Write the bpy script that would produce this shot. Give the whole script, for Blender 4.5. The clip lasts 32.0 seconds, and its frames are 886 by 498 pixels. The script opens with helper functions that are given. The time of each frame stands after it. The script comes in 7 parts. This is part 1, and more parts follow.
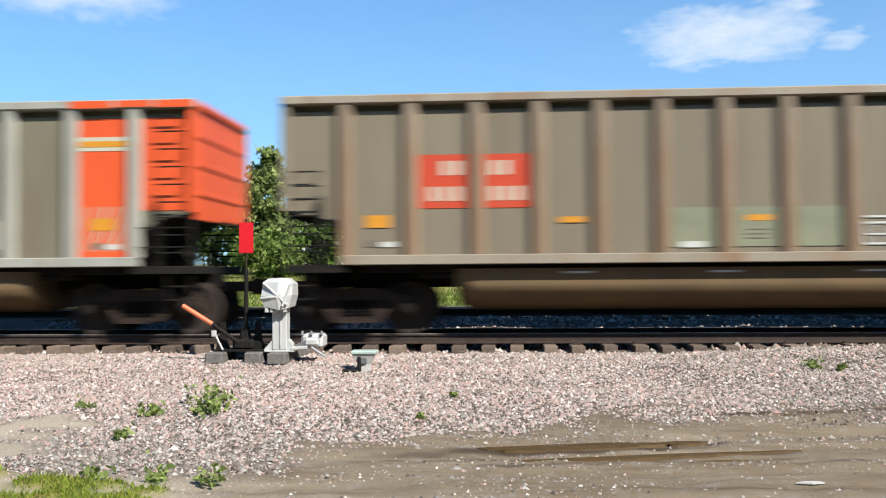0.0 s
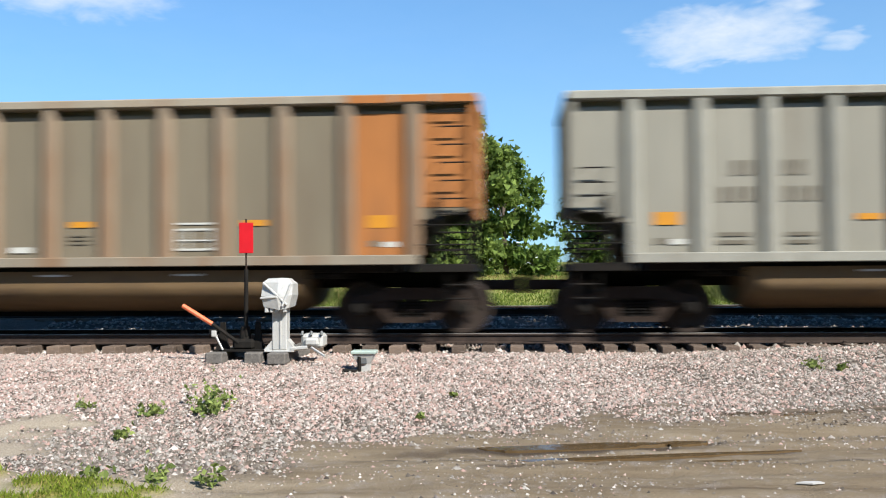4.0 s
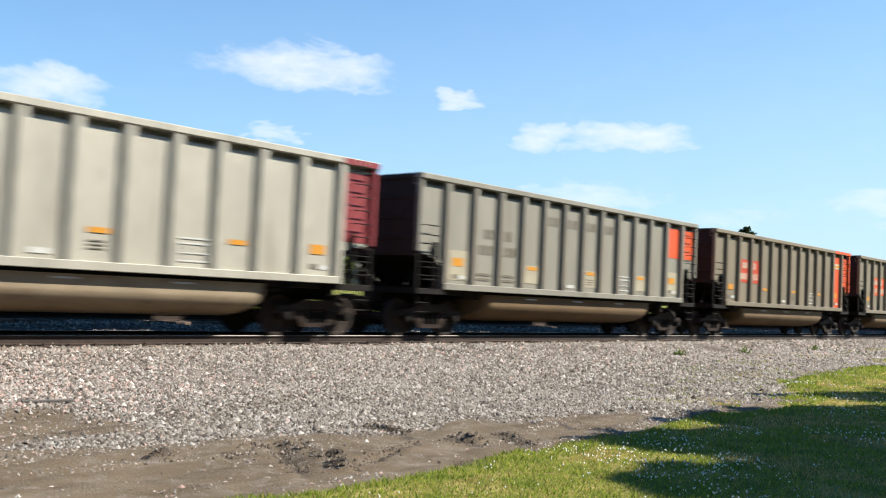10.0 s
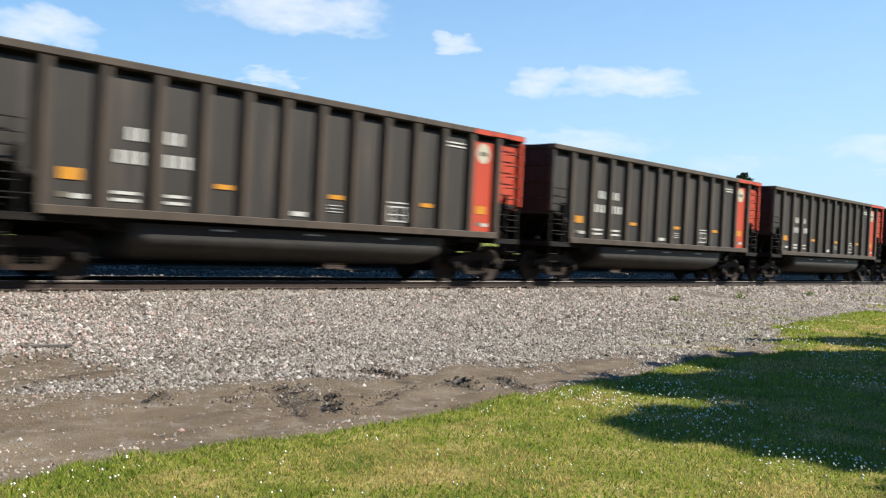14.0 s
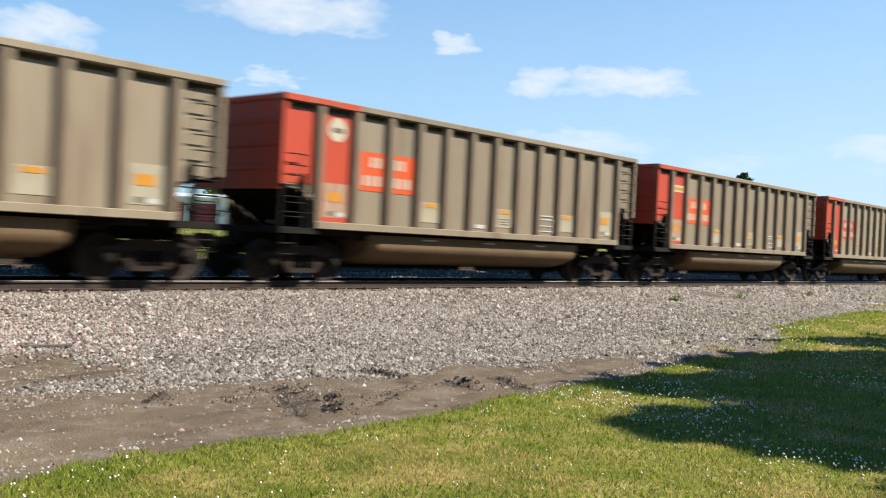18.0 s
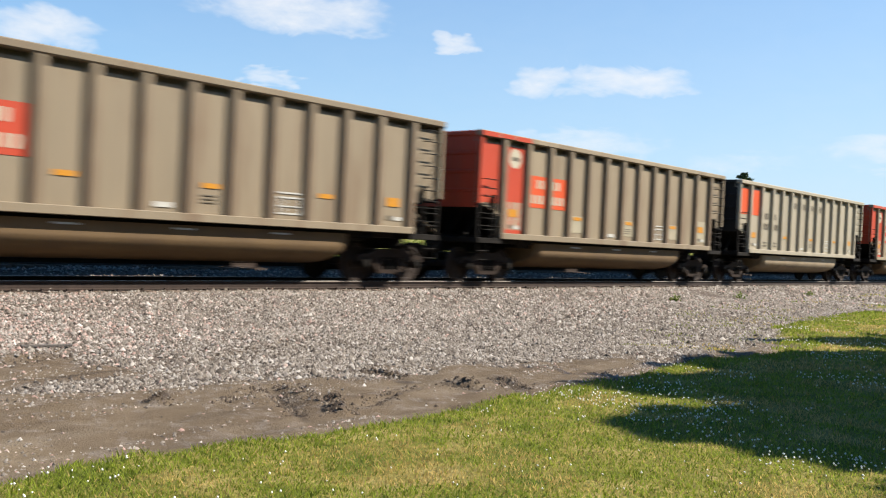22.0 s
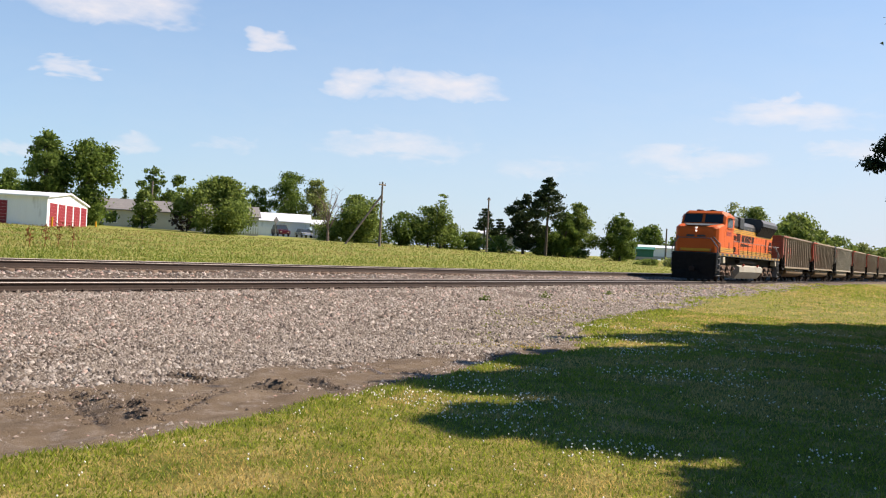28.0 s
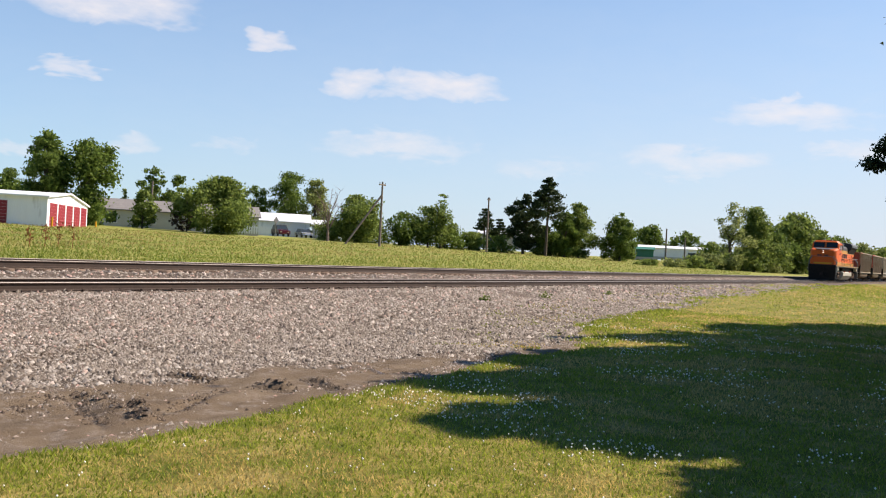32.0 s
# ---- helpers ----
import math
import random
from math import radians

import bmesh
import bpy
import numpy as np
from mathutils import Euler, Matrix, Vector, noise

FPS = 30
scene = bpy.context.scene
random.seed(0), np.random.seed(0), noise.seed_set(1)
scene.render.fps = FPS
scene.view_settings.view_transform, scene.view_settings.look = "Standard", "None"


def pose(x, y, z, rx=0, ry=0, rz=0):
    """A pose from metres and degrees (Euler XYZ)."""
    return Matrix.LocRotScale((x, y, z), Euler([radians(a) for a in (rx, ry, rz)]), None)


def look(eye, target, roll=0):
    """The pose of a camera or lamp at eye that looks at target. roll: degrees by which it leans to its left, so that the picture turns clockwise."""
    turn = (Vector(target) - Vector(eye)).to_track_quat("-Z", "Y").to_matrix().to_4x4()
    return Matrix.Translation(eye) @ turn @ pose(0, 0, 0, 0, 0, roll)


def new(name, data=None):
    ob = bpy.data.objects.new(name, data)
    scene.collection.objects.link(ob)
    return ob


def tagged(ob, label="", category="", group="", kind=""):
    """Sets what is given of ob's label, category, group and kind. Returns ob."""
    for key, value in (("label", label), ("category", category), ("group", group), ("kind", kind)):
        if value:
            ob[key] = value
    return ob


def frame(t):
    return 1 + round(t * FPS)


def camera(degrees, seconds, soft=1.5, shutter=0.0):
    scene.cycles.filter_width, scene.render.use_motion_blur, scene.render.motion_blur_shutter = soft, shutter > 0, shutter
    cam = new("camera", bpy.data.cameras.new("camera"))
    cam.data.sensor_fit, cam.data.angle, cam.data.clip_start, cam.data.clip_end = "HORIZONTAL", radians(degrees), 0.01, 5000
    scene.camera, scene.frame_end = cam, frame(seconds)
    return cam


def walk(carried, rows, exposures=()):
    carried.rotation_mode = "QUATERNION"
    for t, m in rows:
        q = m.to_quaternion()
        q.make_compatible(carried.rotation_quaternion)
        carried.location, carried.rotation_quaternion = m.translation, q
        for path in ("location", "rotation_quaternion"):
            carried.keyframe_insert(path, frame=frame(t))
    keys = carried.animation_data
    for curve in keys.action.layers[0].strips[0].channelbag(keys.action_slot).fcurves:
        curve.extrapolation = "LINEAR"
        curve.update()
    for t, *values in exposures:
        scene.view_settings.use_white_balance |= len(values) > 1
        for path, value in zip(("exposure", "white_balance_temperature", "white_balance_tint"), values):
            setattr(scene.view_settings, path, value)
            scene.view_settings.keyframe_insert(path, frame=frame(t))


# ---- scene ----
# One camera on a tripod beside the line; it only pans and tilts. Near rail head is z = 0, the line runs along x.
EYE = (0.0, 0.0, 1.03)
SECONDS = 32.0
cam = camera(49.78, SECONDS, soft=1.1, shutter=0.6)


def stand(yaw, pitch, roll):
    return pose(*EYE, 90 + pitch, roll, yaw)


walk(cam, [
    (0.0, stand(3.963, 1.508, 0.405)), (6.5, stand(3.963, 1.508, 0.405)), (7.0, stand(0.33, 1.708, 0.45)),
    (7.5, stand(-8.931, 1.757, -0.218)), (8.0, stand(-20.04, 1.867, -1.1)), (8.5, stand(-30.254, 2.159, -1.615)),
    (9.0, stand(-37.208, 2.368, -2.152)), (9.5, stand(-45.544, 2.734, -2.537)), (10.0, stand(-48.76, 2.828, -2.70)),
    (11.0, stand(-48.756, 2.76, -2.679)), (11.5, stand(-48.925, 0.526, -2.60)), (12.0, stand(-49.029, -0.734, -2.60)),
    (12.5, stand(-48.996, -0.504, -2.65)), (13.0, stand(-48.947, -0.411, -2.744)), (23.0, stand(-48.947, -0.411, -2.744)),
    (23.5, stand(-49.684, -0.324, -2.685)), (24.0, stand(-56.777, 0.119, -3.10)), (24.5, stand(-60.10, 0.25, -3.15)),
    (25.0, stand(-60.113, 0.19, -3.004)), (32.0, stand(-60.113, 0.19, -3.004)),
], exposures=[(0.0, 1.11, 6000, 8), (8.5, 1.11, 6050, 8), (10.0, 1.26, 6250, 8), (11.0, 1.08, 5900, 7), (12.0, 1.11, 6050, 8), (13.0, 1.13, 6150, 8), (16.0, 1.23, 6350, 8), (19.0, 1.14, 6450, 10), (23.0, 1.15, 6600, 11), (25.0, 1.29, 6850, 13), (28.0, 1.08, 7000, 19), (32.0, 1.07, 7000, 19)])

# The sun stands ahead of the train's side that faces the camera; fair weather with small clouds.
SUN_EL, SUN_AZ = 43.0, 45.0   # degrees up, degrees from the line's cross direction towards +x
to_sun = Vector((math.cos(radians(SUN_EL)) * math.sin(radians(SUN_AZ)), -math.cos(radians(SUN_EL)) * math.cos(radians(SUN_AZ)), math.sin(radians(SUN_EL))))
sun = new("sun", bpy.data.lights.new("sun", "SUN"))
sun.data.energy, sun.data.angle, sun.data.color = 5.0, radians(0.55), (1.0, 0.92, 0.80)
sun.matrix_world = look(to_sun * 50, (0, 0, 0))
scene.view_settings.exposure = 1.13


def cloud_sky():
    """Clear sky with scattered fair-weather clouds, each by its bearing and height in degrees."""
    world = bpy.data.worlds.new("sky")
    scene.world = world
    world.use_nodes = True
    nt = world.node_tree
    nt.nodes.clear()

    def node(kind, **props):
        n = nt.nodes.new(kind)
        for k, v in props.items():
            setattr(n, k, v)
        return n

    def op(kind, a, b=None, clamp=False):
        n = node("ShaderNodeMath", operation=kind, use_clamp=clamp)
        for i, v in enumerate((a, b)):
            if v is None:
                continue
            if isinstance(v, (int, float)):
                n.inputs[i].default_value = v
            else:
                nt.links.new(v, n.inputs[i])
        return n.outputs[0]

    sky = node("ShaderNodeTexSky", sky_type="NISHITA", sun_disc=False)
    sky.sun_elevation, sky.sun_rotation = radians(SUN_EL), radians(180 - SUN_AZ)
    sky.altitude, sky.air_density, sky.dust_density, sky.ozone_density = 300, 1.0, 0.6, 2.2
    coord = node("ShaderNodeTexCoord")
    sep = node("ShaderNodeSeparateXYZ")
    nt.links.new(coord.outputs["Generated"], sep.inputs[0])
    bearing = op("MULTIPLY", op("ARCTAN2", sep.outputs[0], sep.outputs[1]), 180 / math.pi)
    height = op("MULTIPLY", op("ARCSINE", sep.outputs[2]), 180 / math.pi)
    flat = node("ShaderNodeMapping")
    flat.inputs["Scale"].default_value = (1, 1, 2.6)
    nt.links.new(coord.outputs["Generated"], flat.inputs[0])

    def ripples(scale, detail, distort):
        n = node("ShaderNodeTexNoise")
        n.inputs["Scale"].default_value, n.inputs["Detail"].default_value, n.inputs["Roughness"].default_value = scale, detail, 0.6
        n.inputs["Distortion"].default_value = distort
        nt.links.new(flat.outputs[0], n.inputs["Vector"])
        return n.outputs[0]

    puff, wisp = ripples(20, 4, 0.2), ripples(46, 3, 0.1)
    clear_bearing = bearing
    bearing = op("ADD", bearing, op("MULTIPLY", op("SUBTRACT", ripples(13, 3, 0.0), 0.5), 6.5))
    height = op("ADD", height, op("MULTIPLY", op("SUBTRACT", ripples(17, 3, 0.6), 0.5), 2.3))
    total = None
    for az, el, wide, tall, thick in CLOUDS:
        u = op("DIVIDE", op("SUBTRACT", bearing, az), wide)
        v = op("DIVIDE", op("SUBTRACT", height, el), tall)
        r = op("ADD", op("MULTIPLY", u, u), op("MULTIPLY", v, v))
        m = op("MULTIPLY", op("SUBTRACT", 1.0, r, True), thick)
        total = m if total is None else op("MAXIMUM", total, m)
    rough = op("ADD", op("MULTIPLY", op("SUBTRACT", puff, 0.5), 2.4), op("MULTIPLY", op("SUBTRACT", wisp, 0.5), 0.9))
    ragged = op("ADD", total, op("MULTIPLY", rough, 0.5))
    body = op("MULTIPLY", op("SUBTRACT", ragged, 0.08), 0.95, True)
    body = op("MULTIPLY", op("MULTIPLY", body, op("MULTIPLY", total, 3.0, True)), CLOUD_COVER, True)
    haze = op("MULTIPLY", op("POWER", op("SUBTRACT", 1.0, op("DIVIDE", op("MAXIMUM", height, 0.0), 38.0), True), 1.6), op("ADD", HAZE - 0.12, op("MULTIPLY", op("DIVIDE", op("SUBTRACT", clear_bearing, 20.0), 70.0, True), 0.46)))
    tint = node("ShaderNodeMix", data_type="RGBA")
    tint.inputs["B"].default_value = (*HAZE_COLOR, 1)
    nt.links.new(haze, tint.inputs["Factor"])
    gain = node("ShaderNodeVectorMath", operation="MULTIPLY")
    nt.links.new(sky.outputs[0], gain.inputs[0])
    gain.inputs[1].default_value = SKY_TINT
    nt.links.new(gain.outputs[0], tint.inputs["A"])
    mix = node("ShaderNodeMix", data_type="RGBA")
    mix.inputs["B"].default_value = (*CLOUD_COLOR, 1)
    nt.links.new(tint.outputs["Result"], mix.inputs["A"])
    nt.links.new(body, mix.inputs["Factor"])
    ground_side = node("ShaderNodeBackground")
    nt.links.new(mix.outputs["Result"], ground_side.inputs[0])
    ground_side.inputs[1].default_value = SKY_STRENGTH
    out = node("ShaderNodeOutputWorld")
    nt.links.new(ground_side.outputs[0], out.inputs[0])


SKY_STRENGTH, CLOUD_COVER, HAZE = 0.054, 0.82, 0.7
SKY_TINT = (0.44, 1.08, 1.46)
HAZE_COLOR, CLOUD_COLOR = (6.0, 7.1, 8.1), (7.9, 8.1, 8.3)
# bearing from the cross direction towards +x, height, half width, half height, thickness
CLOUDS = [
    (12.6, 13.4, 6.6, 1.9, 1.0), (16.3, 14.9, 2.4, 1.3, 0.9), (19.0, 12.8, 1.6, 0.8, 0.7), (39.8, 13.0, 6.4, 1.6, 1.0),
    (25.8, 10.6, 4.2, 1.3, 0.9), (38.0, 9.15, 1.9, 0.6, 0.8), (49.1, 11.8, 1.6, 0.7, 0.95), (59.0, 10.0, 4.4, 1.2, 1.0),
    (54.4, 9.8, 2.4, 0.9, 0.9), (57.0, 6.2, 5.2, 1.1, 0.6), (80.0, 8.7, 5.4, 1.1, 0.75), (74.5, 6.0, 5.4, 1.1, 0.6),
    (83.0, 6.8, 3.0, 0.8, 0.65), (42.0, 5.2, 2.0, 0.6, 0.5), (47.7, 5.5, 2.2, 0.6, 0.45), (35.8, 4.6, 1.8, 0.5, 0.5),
    (66, 5.2, 4, 0.8, 0.35), (-25, 16, 7, 2, 0.8), (105, 13, 9, 2, 0.8), (140, 20, 11, 2.6, 0.8),
    (-70, 17, 10, 2.6, 0.8), (-130, 20, 11, 2.6, 0.8), (60, 30, 8, 2.4, 0.8), (10, 36, 8, 2.4, 0.7),
]
cloud_sky()

# ---- materials ----
def material(name, colour, rough=0.7, metal=0.0, vary=0.25, scale=2.0, fine=30.0, bump=0.15, dirt=None, dirt_amount=0.0, stretch=(1, 1, 1), island=0.0, single=0.0, spec=0.3):
    """A procedural surface: a base colour that varies at two scales, optional dirt in blotches or streaks, and a fine relief."""
    m = bpy.data.materials.new(name)
    m.use_nodes = True
    nt = m.node_tree
    bs = nt.nodes["Principled BSDF"]
    bs.inputs["Metallic"].default_value = metal
    bs.inputs["Specular IOR Level"].default_value = spec
    coord, place = nt.nodes.new("ShaderNodeTexCoord"), nt.nodes.new("ShaderNodeMapping")
    place.inputs["Scale"].default_value = stretch
    nt.links.new(coord.outputs["Object"], place.inputs[0])

    def noise_node(size, detail):
        n = nt.nodes.new("ShaderNodeTexNoise")
        n.inputs["Scale"].default_value, n.inputs["Detail"].default_value, n.inputs["Roughness"].default_value = size, detail, 0.62
        nt.links.new(place.outputs[0], n.inputs["Vector"])
        return n

    def span(source, lo, hi, to_lo, to_hi):
        n = nt.nodes.new("ShaderNodeMapRange")
        for i, v in enumerate((lo, hi, to_lo, to_hi)):
            n.inputs[i + 1].default_value = v
        nt.links.new(source, n.inputs[0])
        return n.outputs[0]

    big, small = noise_node(scale, 5), noise_node(fine, 3)
    value = nt.nodes.new("ShaderNodeMath")
    value.operation = "MULTIPLY"
    nt.links.new(span(big.outputs[0], 0.25, 0.75, 1 - vary, 1 + vary), value.inputs[0])
    nt.links.new(span(small.outputs[0], 0.25, 0.75, 1 - vary * 0.5, 1 + vary * 0.5), value.inputs[1])
    last = value.outputs[0]
    for amount, kind, socket in ((island, "ShaderNodeNewGeometry", "Random Per Island"), (single, "ShaderNodeObjectInfo", "Random")):
        if amount:
            g = nt.nodes.new(kind)
            k = nt.nodes.new("ShaderNodeMath")
            k.operation = "MULTIPLY"
            nt.links.new(last, k.inputs[0])
            nt.links.new(span(g.outputs[socket], 0, 1, 1 - amount, 1 + amount), k.inputs[1])
            last = k.outputs[0]
    tone = nt.nodes.new("ShaderNodeMix")
    tone.data_type, tone.blend_type = "RGBA", "MULTIPLY"
    tone.inputs["Factor"].default_value = 1
    tone.inputs["A"].default_value = (*colour, 1)
    nt.links.new(last, tone.inputs["B"])
    result = tone.outputs["Result"]
    if dirt:
        mix = nt.nodes.new("ShaderNodeMix")
        mix.data_type = "RGBA"
        mix.inputs["B"].default_value = (*dirt, 1)
        nt.links.new(result, mix.inputs["A"])
        nt.links.new(span(noise_node(scale * 2.3, 6).outputs[0], 0.62 - 0.35 * dirt_amount, 0.80 - 0.2 * dirt_amount, 0, 0.85), mix.inputs["Factor"])
        result = mix.outputs["Result"]
    nt.links.new(result, bs.inputs["Base Color"])
    nt.links.new(span(small.outputs[0], 0.3, 0.7, max(rough - 0.1, 0.02), min(rough + 0.1, 1)), bs.inputs["Roughness"])
    if bump:
        b = nt.nodes.new("ShaderNodeBump")
        b.inputs["Strength"].default_value, b.inputs["Distance"].default_value = bump, 0.02
        nt.links.new(small.outputs[0], b.inputs["Height"])
        nt.links.new(b.outputs[0], bs.inputs["Normal"])
    return m


def leaf_material(name, colour, vary=0.45, see_through=0.35):
    """Leaves: each its own green, with some light passing through."""
    m = bpy.data.materials.new(name)
    m.use_nodes = True
    nt = m.node_tree
    bs, out = nt.nodes["Principled BSDF"], nt.nodes["Material Output"]
    bs.inputs["Roughness"].default_value, bs.inputs["Specular IOR Level"].default_value = 0.6, 0.1
    g = nt.nodes.new("ShaderNodeNewGeometry")
    ramp = nt.nodes.new("ShaderNodeValToRGB")
    lo, hi = [c * (1 - vary) for c in colour], [min(c * (1 + vary), 1) for c in colour]
    ramp.color_ramp.elements[0].color, ramp.color_ramp.elements[1].color = (*lo, 1), (hi[0] * 1.15, hi[1], hi[2], 1)
    nt.links.new(g.outputs["Random Per Island"], ramp.inputs[0])
    tr, mix = nt.nodes.new("ShaderNodeBsdfTranslucent"), nt.nodes.new("ShaderNodeMixShader")
    nt.links.new(ramp.outputs[0], bs.inputs["Base Color"])
    nt.links.new(ramp.outputs[0], tr.inputs[0])
    mix.inputs[0].default_value = see_through
    nt.links.new(bs.outputs[0], mix.inputs[1])
    nt.links.new(tr.outputs[0], mix.inputs[2])
    nt.links.new(mix.outputs[0], out.inputs[0])
    return m


STREAK = (1.0, 1.0, 0.12)
# Unpainted car ends: their shade is put into this near-black base colour.
SHADED_END = material("shaded_end_steel", (0.016, 0.0145, 0.0135), 0.8, 0.0, 0.3, 1.3, 24, 0.1, (0.0504, 0.036, 0.02592), 0.2, STREAK, spec=0.2)
TAN = material("dusty_tan_steel", (0.155, 0.129, 0.088), 0.7, 0.0, 0.15, 0.9, 9, 0.06, (0.1116, 0.08496, 0.05616), 0.34, STREAK, 0, 0.14)
GREY = material("dusty_grey_aluminium", (0.188, 0.176, 0.142), 0.62, 0.1, 0.15, 0.9, 9, 0.06, (0.15, 0.122, 0.087), 0.28, STREAK, 0, 0.12)
PALE_RIB = material("pale_grey_aluminium_rib", (0.255, 0.245, 0.205), 0.6, 0.1, 0.18, 1.6, 26, 0.1, (0.18, 0.155, 0.118), 0.28, (1, 1, 0.5), 0, 0.08)
BROWN_RIB = material("rust_streaked_dark_rib", (0.046, 0.034, 0.024), 0.7, 0.0, 0.3, 1.3, 24, 0.1, (0.085, 0.058, 0.036), 0.4, STREAK, 0, 0.2)
WARM_TAN = material("rusty_tan_steel", (0.205, 0.165, 0.110), 0.7, 0.0, 0.15, 0.9, 9, 0.06, (0.125, 0.078, 0.046), 0.32, STREAK, 0, 0.14)
RUST_RIB = material("rust_streaked_tan_rib", (0.215, 0.182, 0.135), 0.7, 0.0, 0.15, 0.9, 9, 0.06, (0.165, 0.088, 0.042), 0.42, STREAK, 0, 0.12)
DUSTED = material("dusty_olive_steel", (0.1188, 0.1044, 0.07056), 0.7, 0.0, 0.15, 0.9, 9, 0.06, (0.108, 0.08064, 0.0504), 0.3, STREAK, 0, 0.16)
LIGHT = material("pale_beige_paint", (0.288, 0.252, 0.1872), 0.6, 0.0, 0.14, 1.2, 24, 0.08, (0.216, 0.18, 0.1296), 0.2, STREAK)
SILVER = material("bright_aluminium", (0.36, 0.335, 0.275), 0.45, 0.35, 0.14, 1.2, 24, 0.08, (0.216, 0.1872, 0.144), 0.15, STREAK)
BLACK = material("sooty_dark_paint", (0.024, 0.020, 0.0165), 0.65, 0.0, 0.25, 1.3, 24, 0.1, (0.0936, 0.072, 0.054), 0.2, STREAK)
ORANGE = material("orange_red_paint", (0.504, 0.0684, 0.01584), 0.5, 0.0, 0.14, 1.3, 24, 0.06, (0.324, 0.0864, 0.036), 0.12, STREAK)
RED = material("worn_red_paint", (0.3744, 0.0432, 0.01584), 0.55, 0.0, 0.2, 1.3, 24, 0.06, (0.18, 0.0576, 0.036), 0.25, STREAK)
FADED = material("faded_pinkish_red_paint", (0.2376, 0.0648, 0.0396), 0.65, 0.0, 0.2, 1.3, 24, 0.06, (0.18, 0.1008, 0.0648), 0.3, STREAK)
MAROON = material("dark_red_paint", (0.18, 0.0252, 0.0288), 0.55, 0.0, 0.2, 1.3, 24, 0.06, (0.1296, 0.0648, 0.0504), 0.2, STREAK)
RUSTY = material("rust_orange_paint", (0.3024, 0.1152, 0.0288), 0.7, 0.0, 0.35, 1.3, 24, 0.1, (0.108, 0.0504, 0.0216), 0.4, STREAK)
YELLOW = material("amber_reflector", (0.432, 0.1872, 0.0144), 0.5, 0, 0.1)
CREAM = material("cream_stencil_paint", (0.3744, 0.3456, 0.2592), 0.6, 0, 0.12, 3, 30, 0.05)
WHITE_INK = material("white_stencil_paint", (0.4032, 0.396, 0.36), 0.6, 0, 0.12, 3, 30, 0.05)
DARK_INK = material("dark_stencil_paint", (0.118, 0.102, 0.075), 0.6, 0, 0.2, 3, 30, 0.05)
GREEN_INK = material("pale_green_spray_paint", (0.1548, 0.1584, 0.1008), 0.6, 0, 0.2, 2, 14, 0.05)
# Grimy and rusty iron, base colours lowered further to carry the underfloor shade.
UNDER = material("grimy_shade_darkened_iron", (0.01008, 0.00864, 0.0072), 0.85, 0.0, 0.35, 4, 40, 0.2, (0.02592, 0.018, 0.01296), 0.2, spec=0.15)
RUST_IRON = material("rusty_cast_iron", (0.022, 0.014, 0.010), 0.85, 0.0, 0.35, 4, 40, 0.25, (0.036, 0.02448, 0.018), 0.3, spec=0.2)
WHEEL = material("wheel_steel", (0.027, 0.018, 0.0135), 0.75, 0.1, 0.3, 5, 40, 0.1, (0.036, 0.0288, 0.0216), 0.3)
RAIL = material("rail_steel", (0.030, 0.0195, 0.0145), 0.7, 0.1, 0.25, 3, 50, 0.1, (0.0504, 0.0324, 0.0252), 0.3)
RAIL_TOP = material("polished_rail_head", (0.16, 0.145, 0.13), 0.4, 0.5, 0.1, 3, 50, 0.03)
TIE = material("weathered_crosstie_wood", (0.1152, 0.0828, 0.0612), 0.9, 0, 0.35, 5, 40, 0.4, (0.2016, 0.1584, 0.1296), 0.2, (0.6, 4, 4), 0, 0.35)


# ---- mesh tools ----
def box(bm, x0, x1, y0, y1, z0, z1, bevel=0.0):
    """A box between two corners, its edges rounded by bevel."""
    geo = bmesh.ops.create_cube(bm, size=1.0)
    vs = geo["verts"]
    for v in vs:
        v.co = Vector((x0 + (v.co.x + 0.5) * (x1 - x0), y0 + (v.co.y + 0.5) * (y1 - y0), z0 + (v.co.z + 0.5) * (z1 - z0)))
    if bevel:
        bmesh.ops.bevel(bm, geom=list({e for v in vs for e in v.link_edges}), offset=bevel, segments=1, affect="EDGES")
    return bm


def prism(bm, outline, axis, a, b):
    """An outline of 2-D points, drawn out from a to b along an axis ('x': points are y, z; 'y': x, z; 'z': x, y)."""
    def at(p, t):
        return {"x": (t, p[0], p[1]), "y": (p[0], t, p[1]), "z": (p[0], p[1], t)}[axis]
    lo, hi = [bm.verts.new(at(p, a)) for p in outline], [bm.verts.new(at(p, b)) for p in outline]
    n = len(outline)
    faces = [bm.faces.new(lo), bm.faces.new(hi[::-1])]
    for i in range(n):
        faces.append(bm.faces.new((lo[i], hi[i], hi[(i + 1) % n], lo[(i + 1) % n])))
    bmesh.ops.recalc_face_normals(bm, faces=faces)
    return bm


def rod(bm, p, q, r, sides=8, r2=None):
    """A round bar from p to q."""
    p, q = Vector(p), Vector(q)
    m = Matrix.Translation((p + q) / 2) @ (q - p).to_track_quat("Z", "Y").to_matrix().to_4x4()
    bmesh.ops.create_cone(bm, cap_ends=True, segments=sides, radius1=r, radius2=r if r2 is None else r2, depth=(q - p).length, matrix=m)
    return bm


